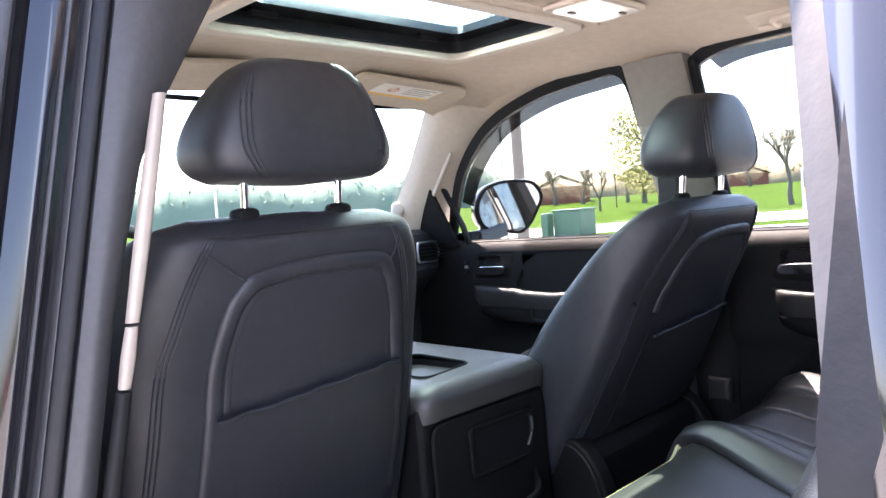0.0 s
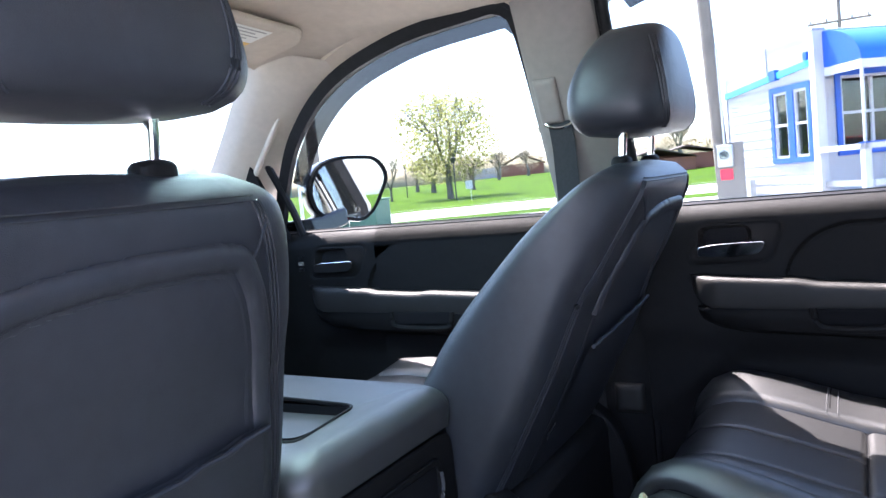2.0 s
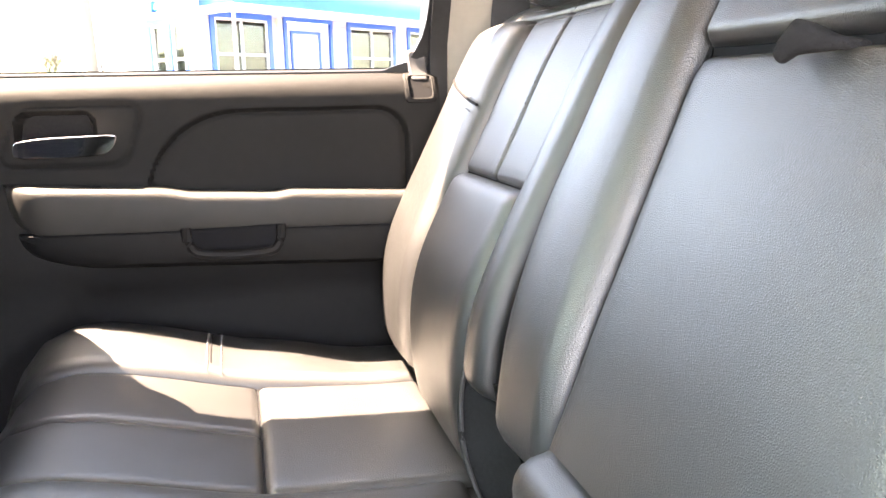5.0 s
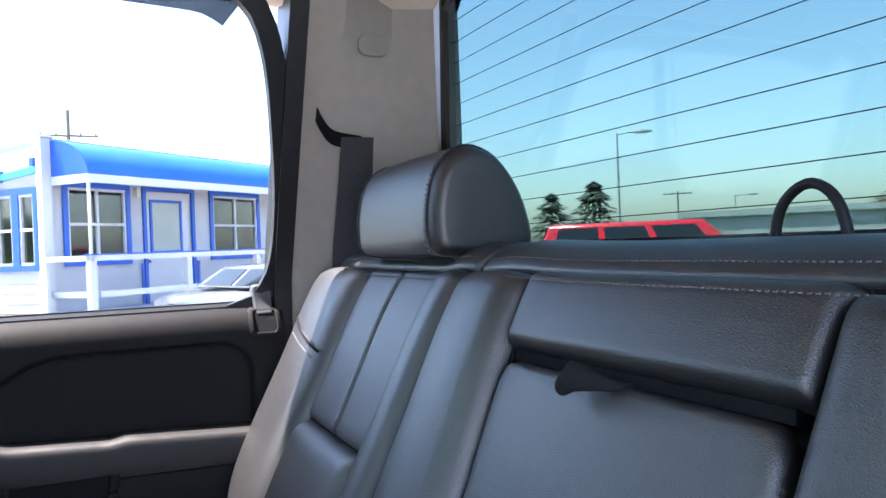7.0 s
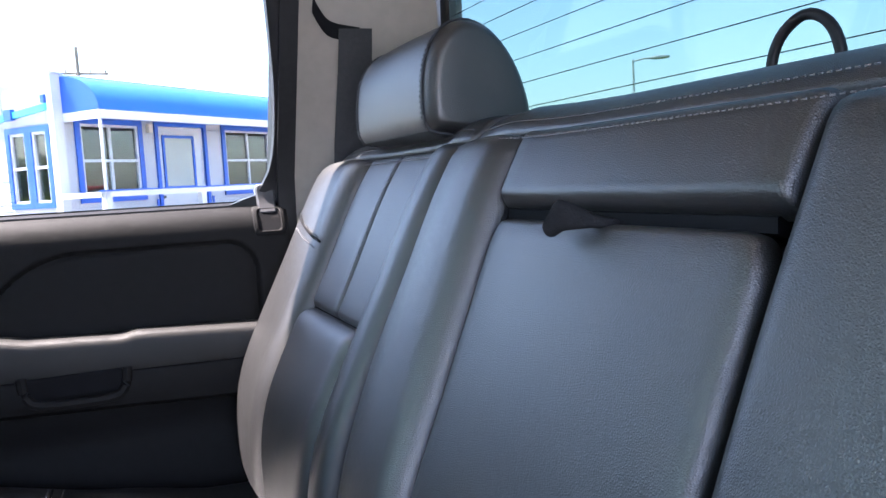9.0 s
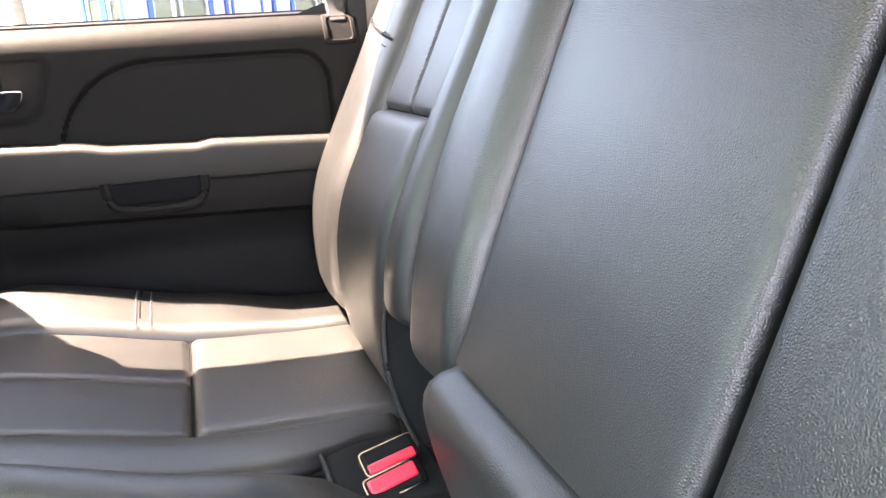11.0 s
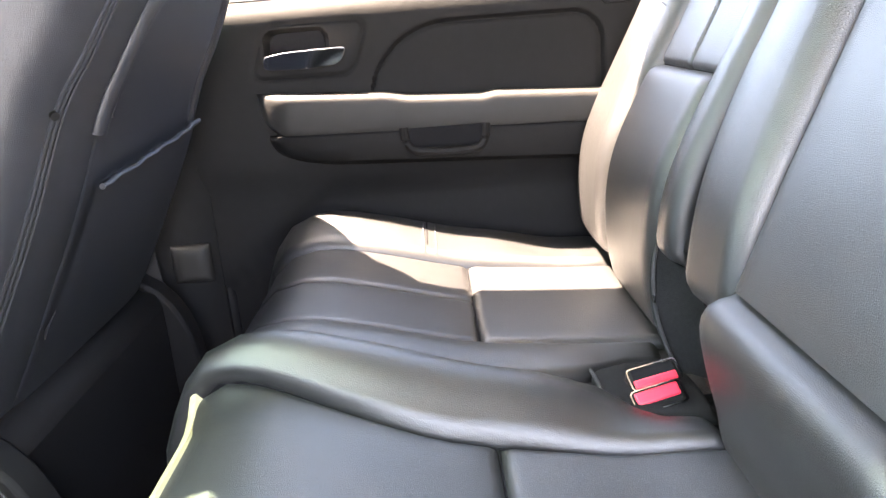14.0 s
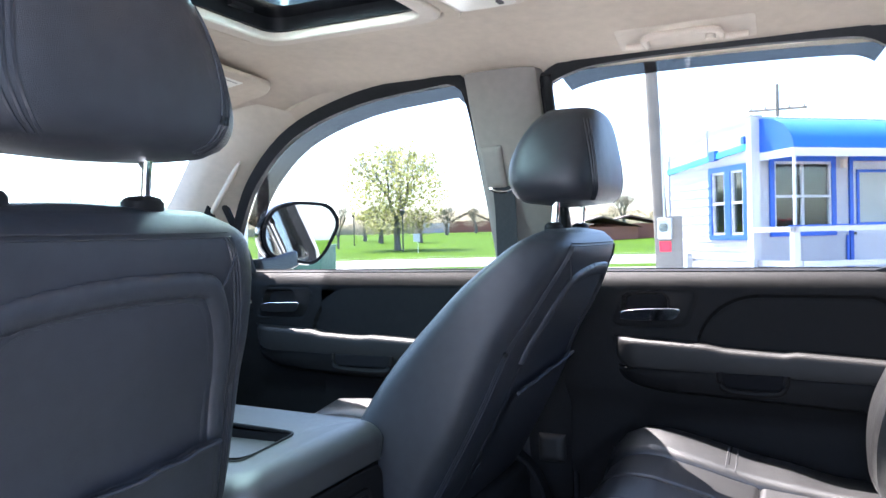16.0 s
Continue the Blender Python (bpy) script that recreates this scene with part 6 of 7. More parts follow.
part("coat_hook", cyl(gp(0.625, 0.002, 0.008), gp(0.625, 0.002, 0.020), 0.009, 14), TRIM_BEIGE, gh, "beige coat hook")

# front passenger belt on the middle pillar
fb_ = thing("front_seat_belt", "black seat belt on a chrome pillar ring", "seat belt", at=(0.72, 1.10, 1.45))
part("anchor", padded(lambda u, v: Vector((flank(v) - 0.060, u, v)), 1.125, 1.075, 1.47, 1.56, 0.05, 0.09, 0.010, 0.012, face=(-1, 0, 0)), GREY_AND_SHADED_TRIM, fb_, "grey height adjuster")
part("ring", tubed([Vector((0.710 + 0.004 * math.sin(q), 1.085 + 0.034 * math.cos(q), 1.478 + 0.018 * math.sin(q))) for q in (2 * math.pi * k / 24 for k in range(24))], 0.004, 8, closed=True), CHROME, fb_, "chrome belt ring")
part("webbing", loft(bmesh.new(), [[Vector((x, y + s * w, z)) for s in (-1, 1)] + [Vector((x + 0.002, y + s * w, z)) for s in (1, -1)] for x, y, w, z in ((0.708, 1.085, 0.026, 1.474), (0.706, 1.080, 0.025, 1.42), (0.700, 1.075, 0.025, 1.30), (0.700, 1.07, 0.024, 1.10), (0.715, 1.06, 0.024, 0.86), (0.73, 1.05, 0.024, 0.60))]), BELT, fb_, "black webbing")
# driver's pillar: belt cover in cream plastic
dbl = thing("pillar_cover", "cream plastic belt cover on the door pillar", "trim", at=(-0.745, 0.92, 1.3))
def cover(z0, z1, name, mat, label, w=0.030):
    rings = []
    for k in range(14):
        z = lerp2(z0, z1, k / 13)
        f = 0.779 - 0.221 * (z - 1.231)
        ease = 0.82 + 0.18 * math.sin(math.pi * min(1, max(0, (k + 0.6) / 14)))
        rings.append(ring_se(Vector((-f, 0.905, z)), Vector((1, 0, 0)), Vector((0, 1, 0)), 0.0074 * ease * w / 0.030, w * 0.31 * ease, 18, 2.8))
    part(name, loft(bmesh.new(), rings), mat, dbl, label)
cover(1.292, 1.530, "upper_cover", CREAM, "cream upper cover")
cover(1.226, 1.288, "lower_cover", CREAM, "cream lower cover", 0.027)
cover(0.60, 1.223, "dark_foot", PLASTIC, "black lower cover", 0.034)


# ---- outside: ground, road, building, trees, poles, vehicles ----
def ground_z(x, y):
    """The lot is level; beyond the road the lawn rises gently."""
    d = math.hypot(x, y)
    return 2.3 * soft((d - 48) / 110) * soft((y + 25) / 40) if x > 0 else 1.2 * soft((d - 60) / 200)


def polar(az, d):
    """A place by its bearing from the car's nose, clockwise in degrees, and its distance."""
    a = radians(az)
    return Vector((d * math.sin(a) - 0.6, d * math.cos(a) + 0.4, 0))


def disc(bm, r0, r1, a0, a1, lift, n=72, rows=18):
    rs = [r0 * (r1 / r0) ** (k / rows) for k in range(rows + 1)]
    def f(r, a):
        x, y = r * math.sin(radians(a)), r * math.cos(radians(a))
        return (x, y, ground_z(x, y) + lift)
    return sheet(bm, f, rs, [a0 + (a1 - a0) * k / n for k in range(n + 1)])


tagged(part("ground", disc(bmesh.new(), 0.05, 2500, 0, 360, 0.0, 96, 60), GRASS), "bright spring lawn rising to the horizon", "ground", kind="structure")
tagged(part("pavement", disc(bmesh.new(), 0.06, 30, 0, 360, 0.012, 96, 14), CONCRETE), "pale sunlit concrete car park", "pavement", kind="structure")
tagged(part("road", disc(bmesh.new(), 34, 47, 20, 110, 0.012, 60, 8), CONCRETE), "pale sunlit road beyond the car park", "road", kind="structure")
tagged(part("kerb", disc(bmesh.new(), 47.05, 47.3, 20, 110, 0.12, 60, 1), CONCRETE), "concrete kerb along the lawn", "kerb", kind="structure")


# the white and blue building
def building():
    root = thing("building", "white kiosk building with blue trim and awning", "building", at=(14.2, 1.1, 0))
    o = Vector((14.25, 1.19, 0))
    D, N = Vector((0.64, -0.77, 0)), Vector((-0.77, -0.64, 0))      # along the front, out of the front
    L = 11.0                                                         # front length
    W = 2.8                                                          # depth of the side
    def at(u, v, d=0.0):
        """On the front wall: u along it, v up, d outwards."""
        return o + D * u + Vector((0, 0, v)) + N * d
    def side(u, v, d=0.0):
        """On the side wall that runs back from the corner."""
        return o - N * u + Vector((0, 0, v)) - D * d
    def slab(place, u0, u1, v0, v1, d0, d1):
        bm = bmesh.new()
        loft(bm, [[place(u, v, d) for u, v in ((u0, v0), (u1, v0), (u1, v1), (u0, v1))] for d in (d0, d1)])
        return bm
    def wall(place, length, holes, top):
        """A wall of horizontal boards, open where the holes are."""
        bm = bmesh.new()
        us = sorted({0.0, length, *[h for q in holes for h in q[:2]]})
        vs = [0.25 + 0.18 * k for k in range(int((top - 0.25) / 0.18) + 1)] + [top]
        vs = sorted({*vs, *[h for q in holes for h in q[2:]]})
        for a, b in zip(us, us[1:]):
            for c, e in zip(vs, vs[1:]):
                mu, mv = (a + b) / 2, (c + e) / 2
                if any(q[0] < mu < q[1] and q[2] < mv < q[3] for q in holes):
                    continue
                p = [place(a, c, 0.0), place(b, c, 0.0), place(b, e, -0.014), place(a, e, -0.014)]
                q = [place(a, c, -0.12), place(b, c, -0.12), place(b, e, -0.12), place(a, e, -0.12)]
                v = [bm.verts.new(t) for t in p + q]
                for f in ((0, 1, 2, 3), (7, 6, 5, 4), (0, 4, 5, 1), (1, 5, 6, 2), (2, 6, 7, 3), (3, 7, 4, 0)):
                    bm.faces.new([v[i] for i in f])
        return bm
    front = [(0.45, 1.72, 1.32, 2.62), (2.13, 3.52, 0.45, 2.70), (4.08, 5.55, 1.32, 2.62), (6.2, 7.6, 1.32, 2.62)]
    sides = [(0.24, 0.62, 1.27, 2.50), (0.80, 1.22, 1.27, 2.50)]
    part("wall", wall(at, L, front, 3.38), WHITE_SIDING, root, "white boarded front wall", smooth=False)
    part("wall", wall(side, W, sides, 2.62), WHITE_SIDING, root, "white boarded side wall", smooth=False)
    bm = bmesh.new()
    loft(bm, [[at(u, v, d) for d, v in ((-0.02, 3.38), (-0.02, 3.44), (-1.38, 3.40), (-W, 3.04), (-W, 2.98), (-1.38, 3.34))] for u in (0.02, L)])
    part("roof", bm, WHITE_PAINT, root, "white sloping roof edge", smooth=False)
    bm = bmesh.new()
    loft(bm, [[side(0.0, 2.62, d), side(0.0, 3.43, d), side(1.38, 3.39, d), side(W, 3.02, d), side(W, 2.62, d)] for d in (-0.10, 0.0)])
    part("gable", bm, WHITE_SIDING, root, "white boarded gable strip", smooth=False)
    part("corner_post", slab(at, -0.08, 0.10, 0.0, 3.42, -0.06, 0.08), WHITE_PAINT, root, "white corner post", smooth=False)
    part("back_wall", slab(at, 0.0, L, 0.2, 2.9, -W - 0.1, -W), WHITE_SIDING, root, "white rear wall", smooth=False)
    # wall and floor take the dimness from their colour
    part("interior", slab(at, 0.1, L - 0.2, 0.3, 2.9, -2.4, -2.3), ROOM_DARK, root, "inner wall coloured dim", smooth=False)
    part("inner_floor", slab(at, 0.0, L, 0.40, 0.44, -W, -0.12), ROOM_DARK, root, "floor coloured dim", smooth=False)
    for k, (u, v, d, m) in enumerate(((0.5, 1.25, -0.6, RED_PLASTIC), (0.75, 1.28, -0.8, WHITE_PAINT), (2.7, 1.35, -0.7, RED_PLASTIC), (4.3, 1.35, -0.6, RED_PLASTIC))):
        part("counter_item", slab(at, u, u + 0.22, v - 0.8, v + 0.16, d - 0.2, d), m, root, "red and white goods on a counter", smooth=False)

    def window(place, u0, u1, v0, v1, cols):
        w = part("window", frame_bm(place, u0 - 0.10, u1 + 0.10, v0 - 0.10, v1 + 0.10, 0.10, 0.0, 0.035), BLUE_PAINT, root, "blue window surround", smooth=False)
        part("sash", frame_bm(place, u0, u1, v0, v1, 0.045, -0.05, 0.012), WHITE_PAINT, w, "white sash", smooth=False)
        for k in range(1, cols):
            u = lerp2(u0, u1, k / cols)
            part("mullion", slab(place, u - 0.025, u + 0.025, v0, v1, -0.05, 0.012), WHITE_PAINT, w, "white mullion", smooth=False)
        vm = (v0 + v1) / 2
        part("meeting_rail", slab(place, u0, u1, vm - 0.025, vm + 0.025, -0.05, 0.014), WHITE_PAINT, w, "white meeting rail", smooth=False)
        part("pane", slab(place, u0, u1, v0, v1, -0.035, -0.03), GLASS_HOUSE, w, "window glass", smooth=False)

    def frame_bm(place, u0, u1, v0, v1, t, d0, d1):
        bm = bmesh.new()
        for a, b, c, e in ((u0, u0 + t, v0, v1), (u1 - t, u1, v0, v1), (u0 + t, u1 - t, v0, v0 + t), (u0 + t, u1 - t, v1 - t, v1)):
            loft(bm, [[place(u, v, d) for u, v in ((a, c), (b, c), (b, e), (a, e))] for d in (d0, d1)])
        return bm

    for u0, u1, v0, v1 in (front[0], front[2], front[3]):
        window(at, u0, u1, v0, v1, 2)
    for q in sides:
        window(side, *q, 1)
    u0, u1, v0, v1 = front[1]
    dr = part("door", slab(at, u0 + 0.07, u1 - 0.07, v0, v1 - 0.07, -0.07, -0.03), WHITE_PAINT, root, "white glazed door", smooth=False)
    part("door_surround", frame_bm(at, u0, u1, v0 - 0.1, v1 + 0.02, 0.08, -0.02, 0.035), BLUE_PAINT, dr, "blue door surround", smooth=False)
    part("glazing_frame", frame_bm(at, u0 + 0.20, u1 - 0.34, 1.40, 2.47, 0.055, -0.03, 0.0), BLUE_PAINT, dr, "blue glazing frame", smooth=False)
    # opaque pane; its colour stands in for reflected light
    part("pane", slab(at, u0 + 0.25, u1 - 0.39, 1.45, 2.42, -0.032, -0.020), PANE_GLARE, dr, "door pane with its pale reflection painted in", smooth=False)
    part("door_handle", cyl(at(u0 + 0.13, 1.25, -0.03), at(u0 + 0.13, 1.25, 0.03), 0.03, 10), LABEL_BLACK, dr, "dark door knob")
    # curved awning
    prof = [(0.02 + 0.95 * math.sin(q), 2.77 + 0.62 * math.cos(q)) for q in (math.pi / 2 * k / 12 for k in range(13))]
    bm = bmesh.new()
    loft(bm, [[at(u, v, d) for d, v in prof] + [at(u, v - 0.03, d - 0.02) for d, v in reversed(prof)] for u in [0.12 + (L - 0.2) * k / 8 for k in range(9)]])
    aw = part("awning", bm, BLUE_CANVAS, root, "bright blue curved awning")
    bm = bmesh.new()
    loft(bm, [[at(u, v, d) for d, v in prof] + [at(u, 2.77, 0.0)] for u in (0.10, 0.115)])
    part("awning_end", bm, BLUE_PAINT, aw, "darker blue awning end")
    part("awning_valance", slab(at, 0.10, L - 0.1, 2.62, 2.765, 0.95, 0.975), WHITE_PAINT, aw, "white valance", smooth=False)
    part("valance_side", slab(at, 0.098, 0.112, 2.62, 2.765, 0.0, 0.95), WHITE_PAINT, aw, "white valance end", smooth=False)
    part("awning_pole", slab(at, 0.10, 0.14, 1.35, 2.77, 0.93, 0.97), WHITE_PAINT, aw, "white awning pole", smooth=False)
    # deck and railing
    dk = part("deck", slab(at, 0.05, L, 0.0, 0.42, 0.05, 1.25), WHITE_PAINT, root, "white painted deck", smooth=False)
    part("top_rail", slab(at, -0.15, L, 1.31, 1.40, 1.14, 1.26), WHITE_PAINT, dk, "white top rail", smooth=False)
    part("top_rail", slab(at, -0.15, -0.06, 1.31, 1.40, 0.06, 1.26), WHITE_PAINT, dk, "white top rail", smooth=False)
    part("cap_line", slab(at, -0.16, L, 1.402, 1.425, 1.12, 1.28), BLUE_PAINT, dk, "blue rail cap", smooth=False)
    part("lower_rail", slab(at, 0.05, L, 0.70, 0.80, 1.16, 1.22), WHITE_PAINT, dk, "white lower rail", smooth=False)
    part("lower_rail", slab(at, 0.02, 0.10, 0.70, 0.80, 0.06, 1.2), WHITE_PAINT, dk, "white lower rail", smooth=False)
    for u in (-0.14, 2.0, 4.0, 6.0, 8.0, 10.0):
        part("rail_post", slab(at, u, u + 0.12, 0.0, 1.37, 1.13, 1.24), WHITE_PAINT, dk, "white rail post", smooth=False)
    part("rail_post", slab(at, -0.14, -0.07, 0.0, 1.37, 0.10, 0.18), WHITE_PAINT, dk, "white rail post", smooth=False)
    for u in (2.05, 3.56):
        part("blue_strip", slab(at, u, u + 0.06, 0.44, 1.22, 0.012, 0.03), BLUE_PAINT, root, "blue strip", smooth=False)
    part("wall_lamp", slab(at, 1.94, 2.02, 2.50, 2.66, 0.01, 0.09), TRIM_BEIGE, root, "small beige wall lamp", smooth=False)
    sill = lambda u: lerp2(2.86, 2.60, u / W)
    edge = lambda u: lerp2(3.44, 3.40, u / 1.38) if u < 1.38 else lerp2(3.40, 3.03, (u - 1.38) / (W - 1.38))
    bm = bmesh.new()
    loft(bm, [[side(u, sill(u) + v, d) for d, v in ((0.0, 0.0), (0.06, 0.0), (0.06, 0.11), (0.0, 0.11))] for u in (0.10, W)])
    part("fascia", bm, AQUA_PAINT, root, "aqua painted fascia", smooth=False)
    part("edge_strip", tubed([side(W * k / 12, edge(W * k / 12), 0.02) for k in range(13)], 0.012, 6), GALV, root, "thin grey edge strip")
    for u in (1.38, W):
        part("joint_strip", tubed([side(u, sill(u) + 0.1 if u < W else 0.3, 0.012), side(u, edge(u), 0.012)], 0.010, 6), GALV, root, "thin grey joint strip")
    part("corner_cap", loft(bmesh.new(), [[at(u, v, d) for u, d in ((-0.11 - g, -0.10 - g), (0.13 + g, -0.10 - g), (0.13 + g, 0.11 + g), (-0.11 - g, 0.11 + g))] for v, g in ((3.42, 0.0), (3.45, 0.02), (3.47, 0.0))]), GALV, root, "weathered corner cap", smooth=False)
    part("ridge_flashing", tubed([at(0.12 + (L - 0.2) * k / 8, 3.415, 0.03) for k in range(9)], 0.03, 8), GALV, root, "grey flashing above the awning")
    part("corner_lamp", slab(side, 0.13, 0.22, 2.96, 3.10, 0.01, 0.08), BLUE_PAINT, root, "small blue lamp box", smooth=False)
    part("fascia_box", slab(side, 1.02, 1.22, sill(1.1) - 0.02, sill(1.1) + 0.17, 0.0, 0.09), BLUE_PAINT, root, "blue box on the fascia", smooth=False)
    part("tap_post", slab(side, 1.9, 2.0, 0.2, 0.9, 0.05, 0.17), GALV, root, "grey stand pipe", smooth=False)


building()


def pole(name, label, az, d, h, r, mat, arm=None, lean=(0, 0), cross=None, lamp=None, category="utility pole"):
    p = polar(az, d)
    p.z = ground_z(p.x, p.y) - 0.1
    root = thing(name, label, category, at=p)
    top = p + Vector((lean[0], lean[1], h + 0.1))
    part("shaft", cyl(p, top, r, 12, r * 0.7), mat, root, "round shaft")
    side = Vector((math.cos(radians(az)), -math.sin(radians(az)), 0))
    if cross:
        for z, w in cross:
            c = p + Vector((lean[0], lean[1], 0)) * (z / h) + Vector((0, 0, z))
            part("crossarm", cyl(c - side * w, c + side * w, r * 0.55, 8), mat, root, "wooden crossarm")
            for s in (-0.9, -0.4, 0.4, 0.9):
                part("insulator", cyl(c + side * w * s, c + side * w * s + Vector((0, 0, r * 1.6)), r * 0.4, 8), GREY_AND_SHADED_TRIM, root, "grey insulator")
    if arm:
        part("arm", tubed([top - Vector((0, 0, 0.1)), top + side * arm * 0.5, top + side * arm], r * 0.5, 8), mat, root, "steel arm")
        part("lamp_head", loft(bmesh.new(), [ring_se(top + side * (arm + x), Vector((0, 0, 1)), Vector((side.y, -side.x, 0)), a * 0.4, a, 12) for x, a in ((-0.2, 0.1), (0.0, 0.22), (0.4, 0.24), (0.75, 0.12))]), mat, root, "grey lamp head")
    if lamp:
        part("lantern", loft(bmesh.new(), [ring_se(top + Vector((0, 0, z)), Vector((1, 0, 0)), Vector((0, 1, 0)), a, a, 10) for z, a in ((0, 0.08), (0.12, 0.16), (0.4, 0.22), (0.5, 0.08))]), LABEL_BLACK, root, "black lantern")
    return root


# near pole with its meter boxes
up = pole("utility_pole", "weathered wooden utility pole with meter boxes", 80.9, 15.2, 9.5, 0.14, WOOD_POLE, lean=(0.15, 0.45))
mp = polar(81.3, 14.9)
part("meter_board", boxed((mp.x - 0.03, mp.y - 0.22, 0.30), (mp.x + 0.05, mp.y + 0.28, 1.66)), GREY_AND_SHADED_TRIM, up, "grey backing board", smooth=False)
part("meter_box", boxed((mp.x - 0.16, mp.y - 0.05, 1.22), (mp.x - 0.03, mp.y + 0.22, 1.62)), GALV, up, "galvanised meter box", bevel=0.02)
part("meter_dial", cyl((mp.x - 0.16, mp.y + 0.09, 1.44), (mp.x - 0.24, mp.y + 0.09, 1.44), 0.085, 18), GLASS_HOUSE, up, "glass meter dial")
part("red_label", boxed((mp.x - 0.045, mp.y - 0.02, 0.98), (mp.x - 0.03, mp.y + 0.2, 1.18)), RED_PLASTIC, up, "red label", smooth=False)
part("conduit", cyl((mp.x - 0.09, mp.y + 0.09, 1.62), (mp.x - 0.09, mp.y + 0.12, 3.4), 0.022, 8), GALV, up, "steel conduit")
pole("utility_pole", "weathered wooden utility pole at the roadside", 51.2, 19, 9, 0.16, WOOD_POLE)
pole("flag_pole", "slim grey steel pole", 50.0, 21, 10, 0.05, GALV, category="pole")
pole("utility_pole", "distant wooden pole with crossarm", 88.9, 46, 9.4, 0.13, WOOD_POLE, cross=((8.1, 1.5), (6.6, 0.4)))
pole("street_lamp", "slim lamp post with black lantern on the lawn", 62.0, 66, 3.2, 0.07, LABEL_BLACK, lamp=True, category="lamp post")
pole("street_lamp", "slim lamp post with black lantern on the lawn", 58.4, 85, 3.2, 0.07, LABEL_BLACK, lamp=True, category="lamp post")
pole("street_lamp", "tall grey car park lamp with arm", 127.7, 40, 6.7, 0.08, GALV, arm=1.0, category="lamp post")
pole("street_lamp", "tall grey car park lamp with arm", 135.8, 75, 4.9, 0.09, GALV, arm=1.2, category="lamp post")
pole("utility_pole", "distant wooden pole with crossarm", 132.0, 90, 6.4, 0.12, WOOD_POLE, cross=((6.2, 1.6),))
pole("sign_post", "small white sign on a thin post", 63.1, 62, 1.3, 0.04, GALV, category="sign")
sp = polar(63.1, 61.9)
tagged(part("notice_board", boxed((sp.x - 0.25, sp.y - 0.3, ground_z(sp.x, sp.y) + 0.95), (sp.x - 0.2, sp.y + 0.3, ground_z(sp.x, sp.y) + 1.6)), WHITE_PAINT, smooth=False), "small blank white notice on a post", "sign")
gb = polar(55.2, 33)
box_ob = thing("transformer_box", "green steel utility cabinet at the roadside", "utility box", at=gb)
part("cabinet", boxed((gb.x - 0.6, gb.y - 0.7, 0), (gb.x + 0.6, gb.y + 0.7, 1.10)), GREEN_BOX, box_ob, "green cabinet", bevel=0.05)
part("lid", boxed((gb.x - 0.64, gb.y - 0.74, 1.09), (gb.x + 0.64, gb.y + 0.74, 1.17)), GREEN_BOX, box_ob, "green lid", bevel=0.03)
part("side_box", boxed((gb.x - 0.95, gb.y + 0.75, 0), (gb.x - 0.5, gb.y + 1.1, 1.05)), GREEN_BOX, box_ob, "grey-green side box", bevel=0.03)
bn = polar(71.4, 42)
ban = thing("banner_sign", "small white banner sign with coloured panel on the verge", "sign", at=bn)
part("board", boxed((bn.x - 0.02, bn.y - 0.38, 0.15), (bn.x + 0.02, bn.y + 0.38, 2.3)), WHITE_PAINT, ban, "white board", smooth=False)
part("green_patch", boxed((bn.x - 0.026, bn.y - 0.25, 1.3), (bn.x - 0.021, bn.y + 0.25, 2.15)), GRASS, ban, "green patch", smooth=False)
part("amber_patch", boxed((bn.x - 0.026, bn.y - 0.25, 1.0), (bn.x - 0.021, bn.y + 0.25, 1.28)), LABEL_AMBER, ban, "amber patch", smooth=False)


yb = polar(28.5, 24)
ysn = thing("yellow_sign", "plain yellow sign board on a post", "sign", at=(yb.x, yb.y, 0))
part("board", boxed((yb.x - 0.42, yb.y - 0.03, 3.72), (yb.x + 0.42, yb.y + 0.03, 4.6)), YELLOW_SIGN, ysn, "yellow board", smooth=False)
part("post", cyl((yb.x, yb.y + 0.08, 0), (yb.x, yb.y + 0.08, 4.4), 0.04, 8), GALV, ysn, "steel post")


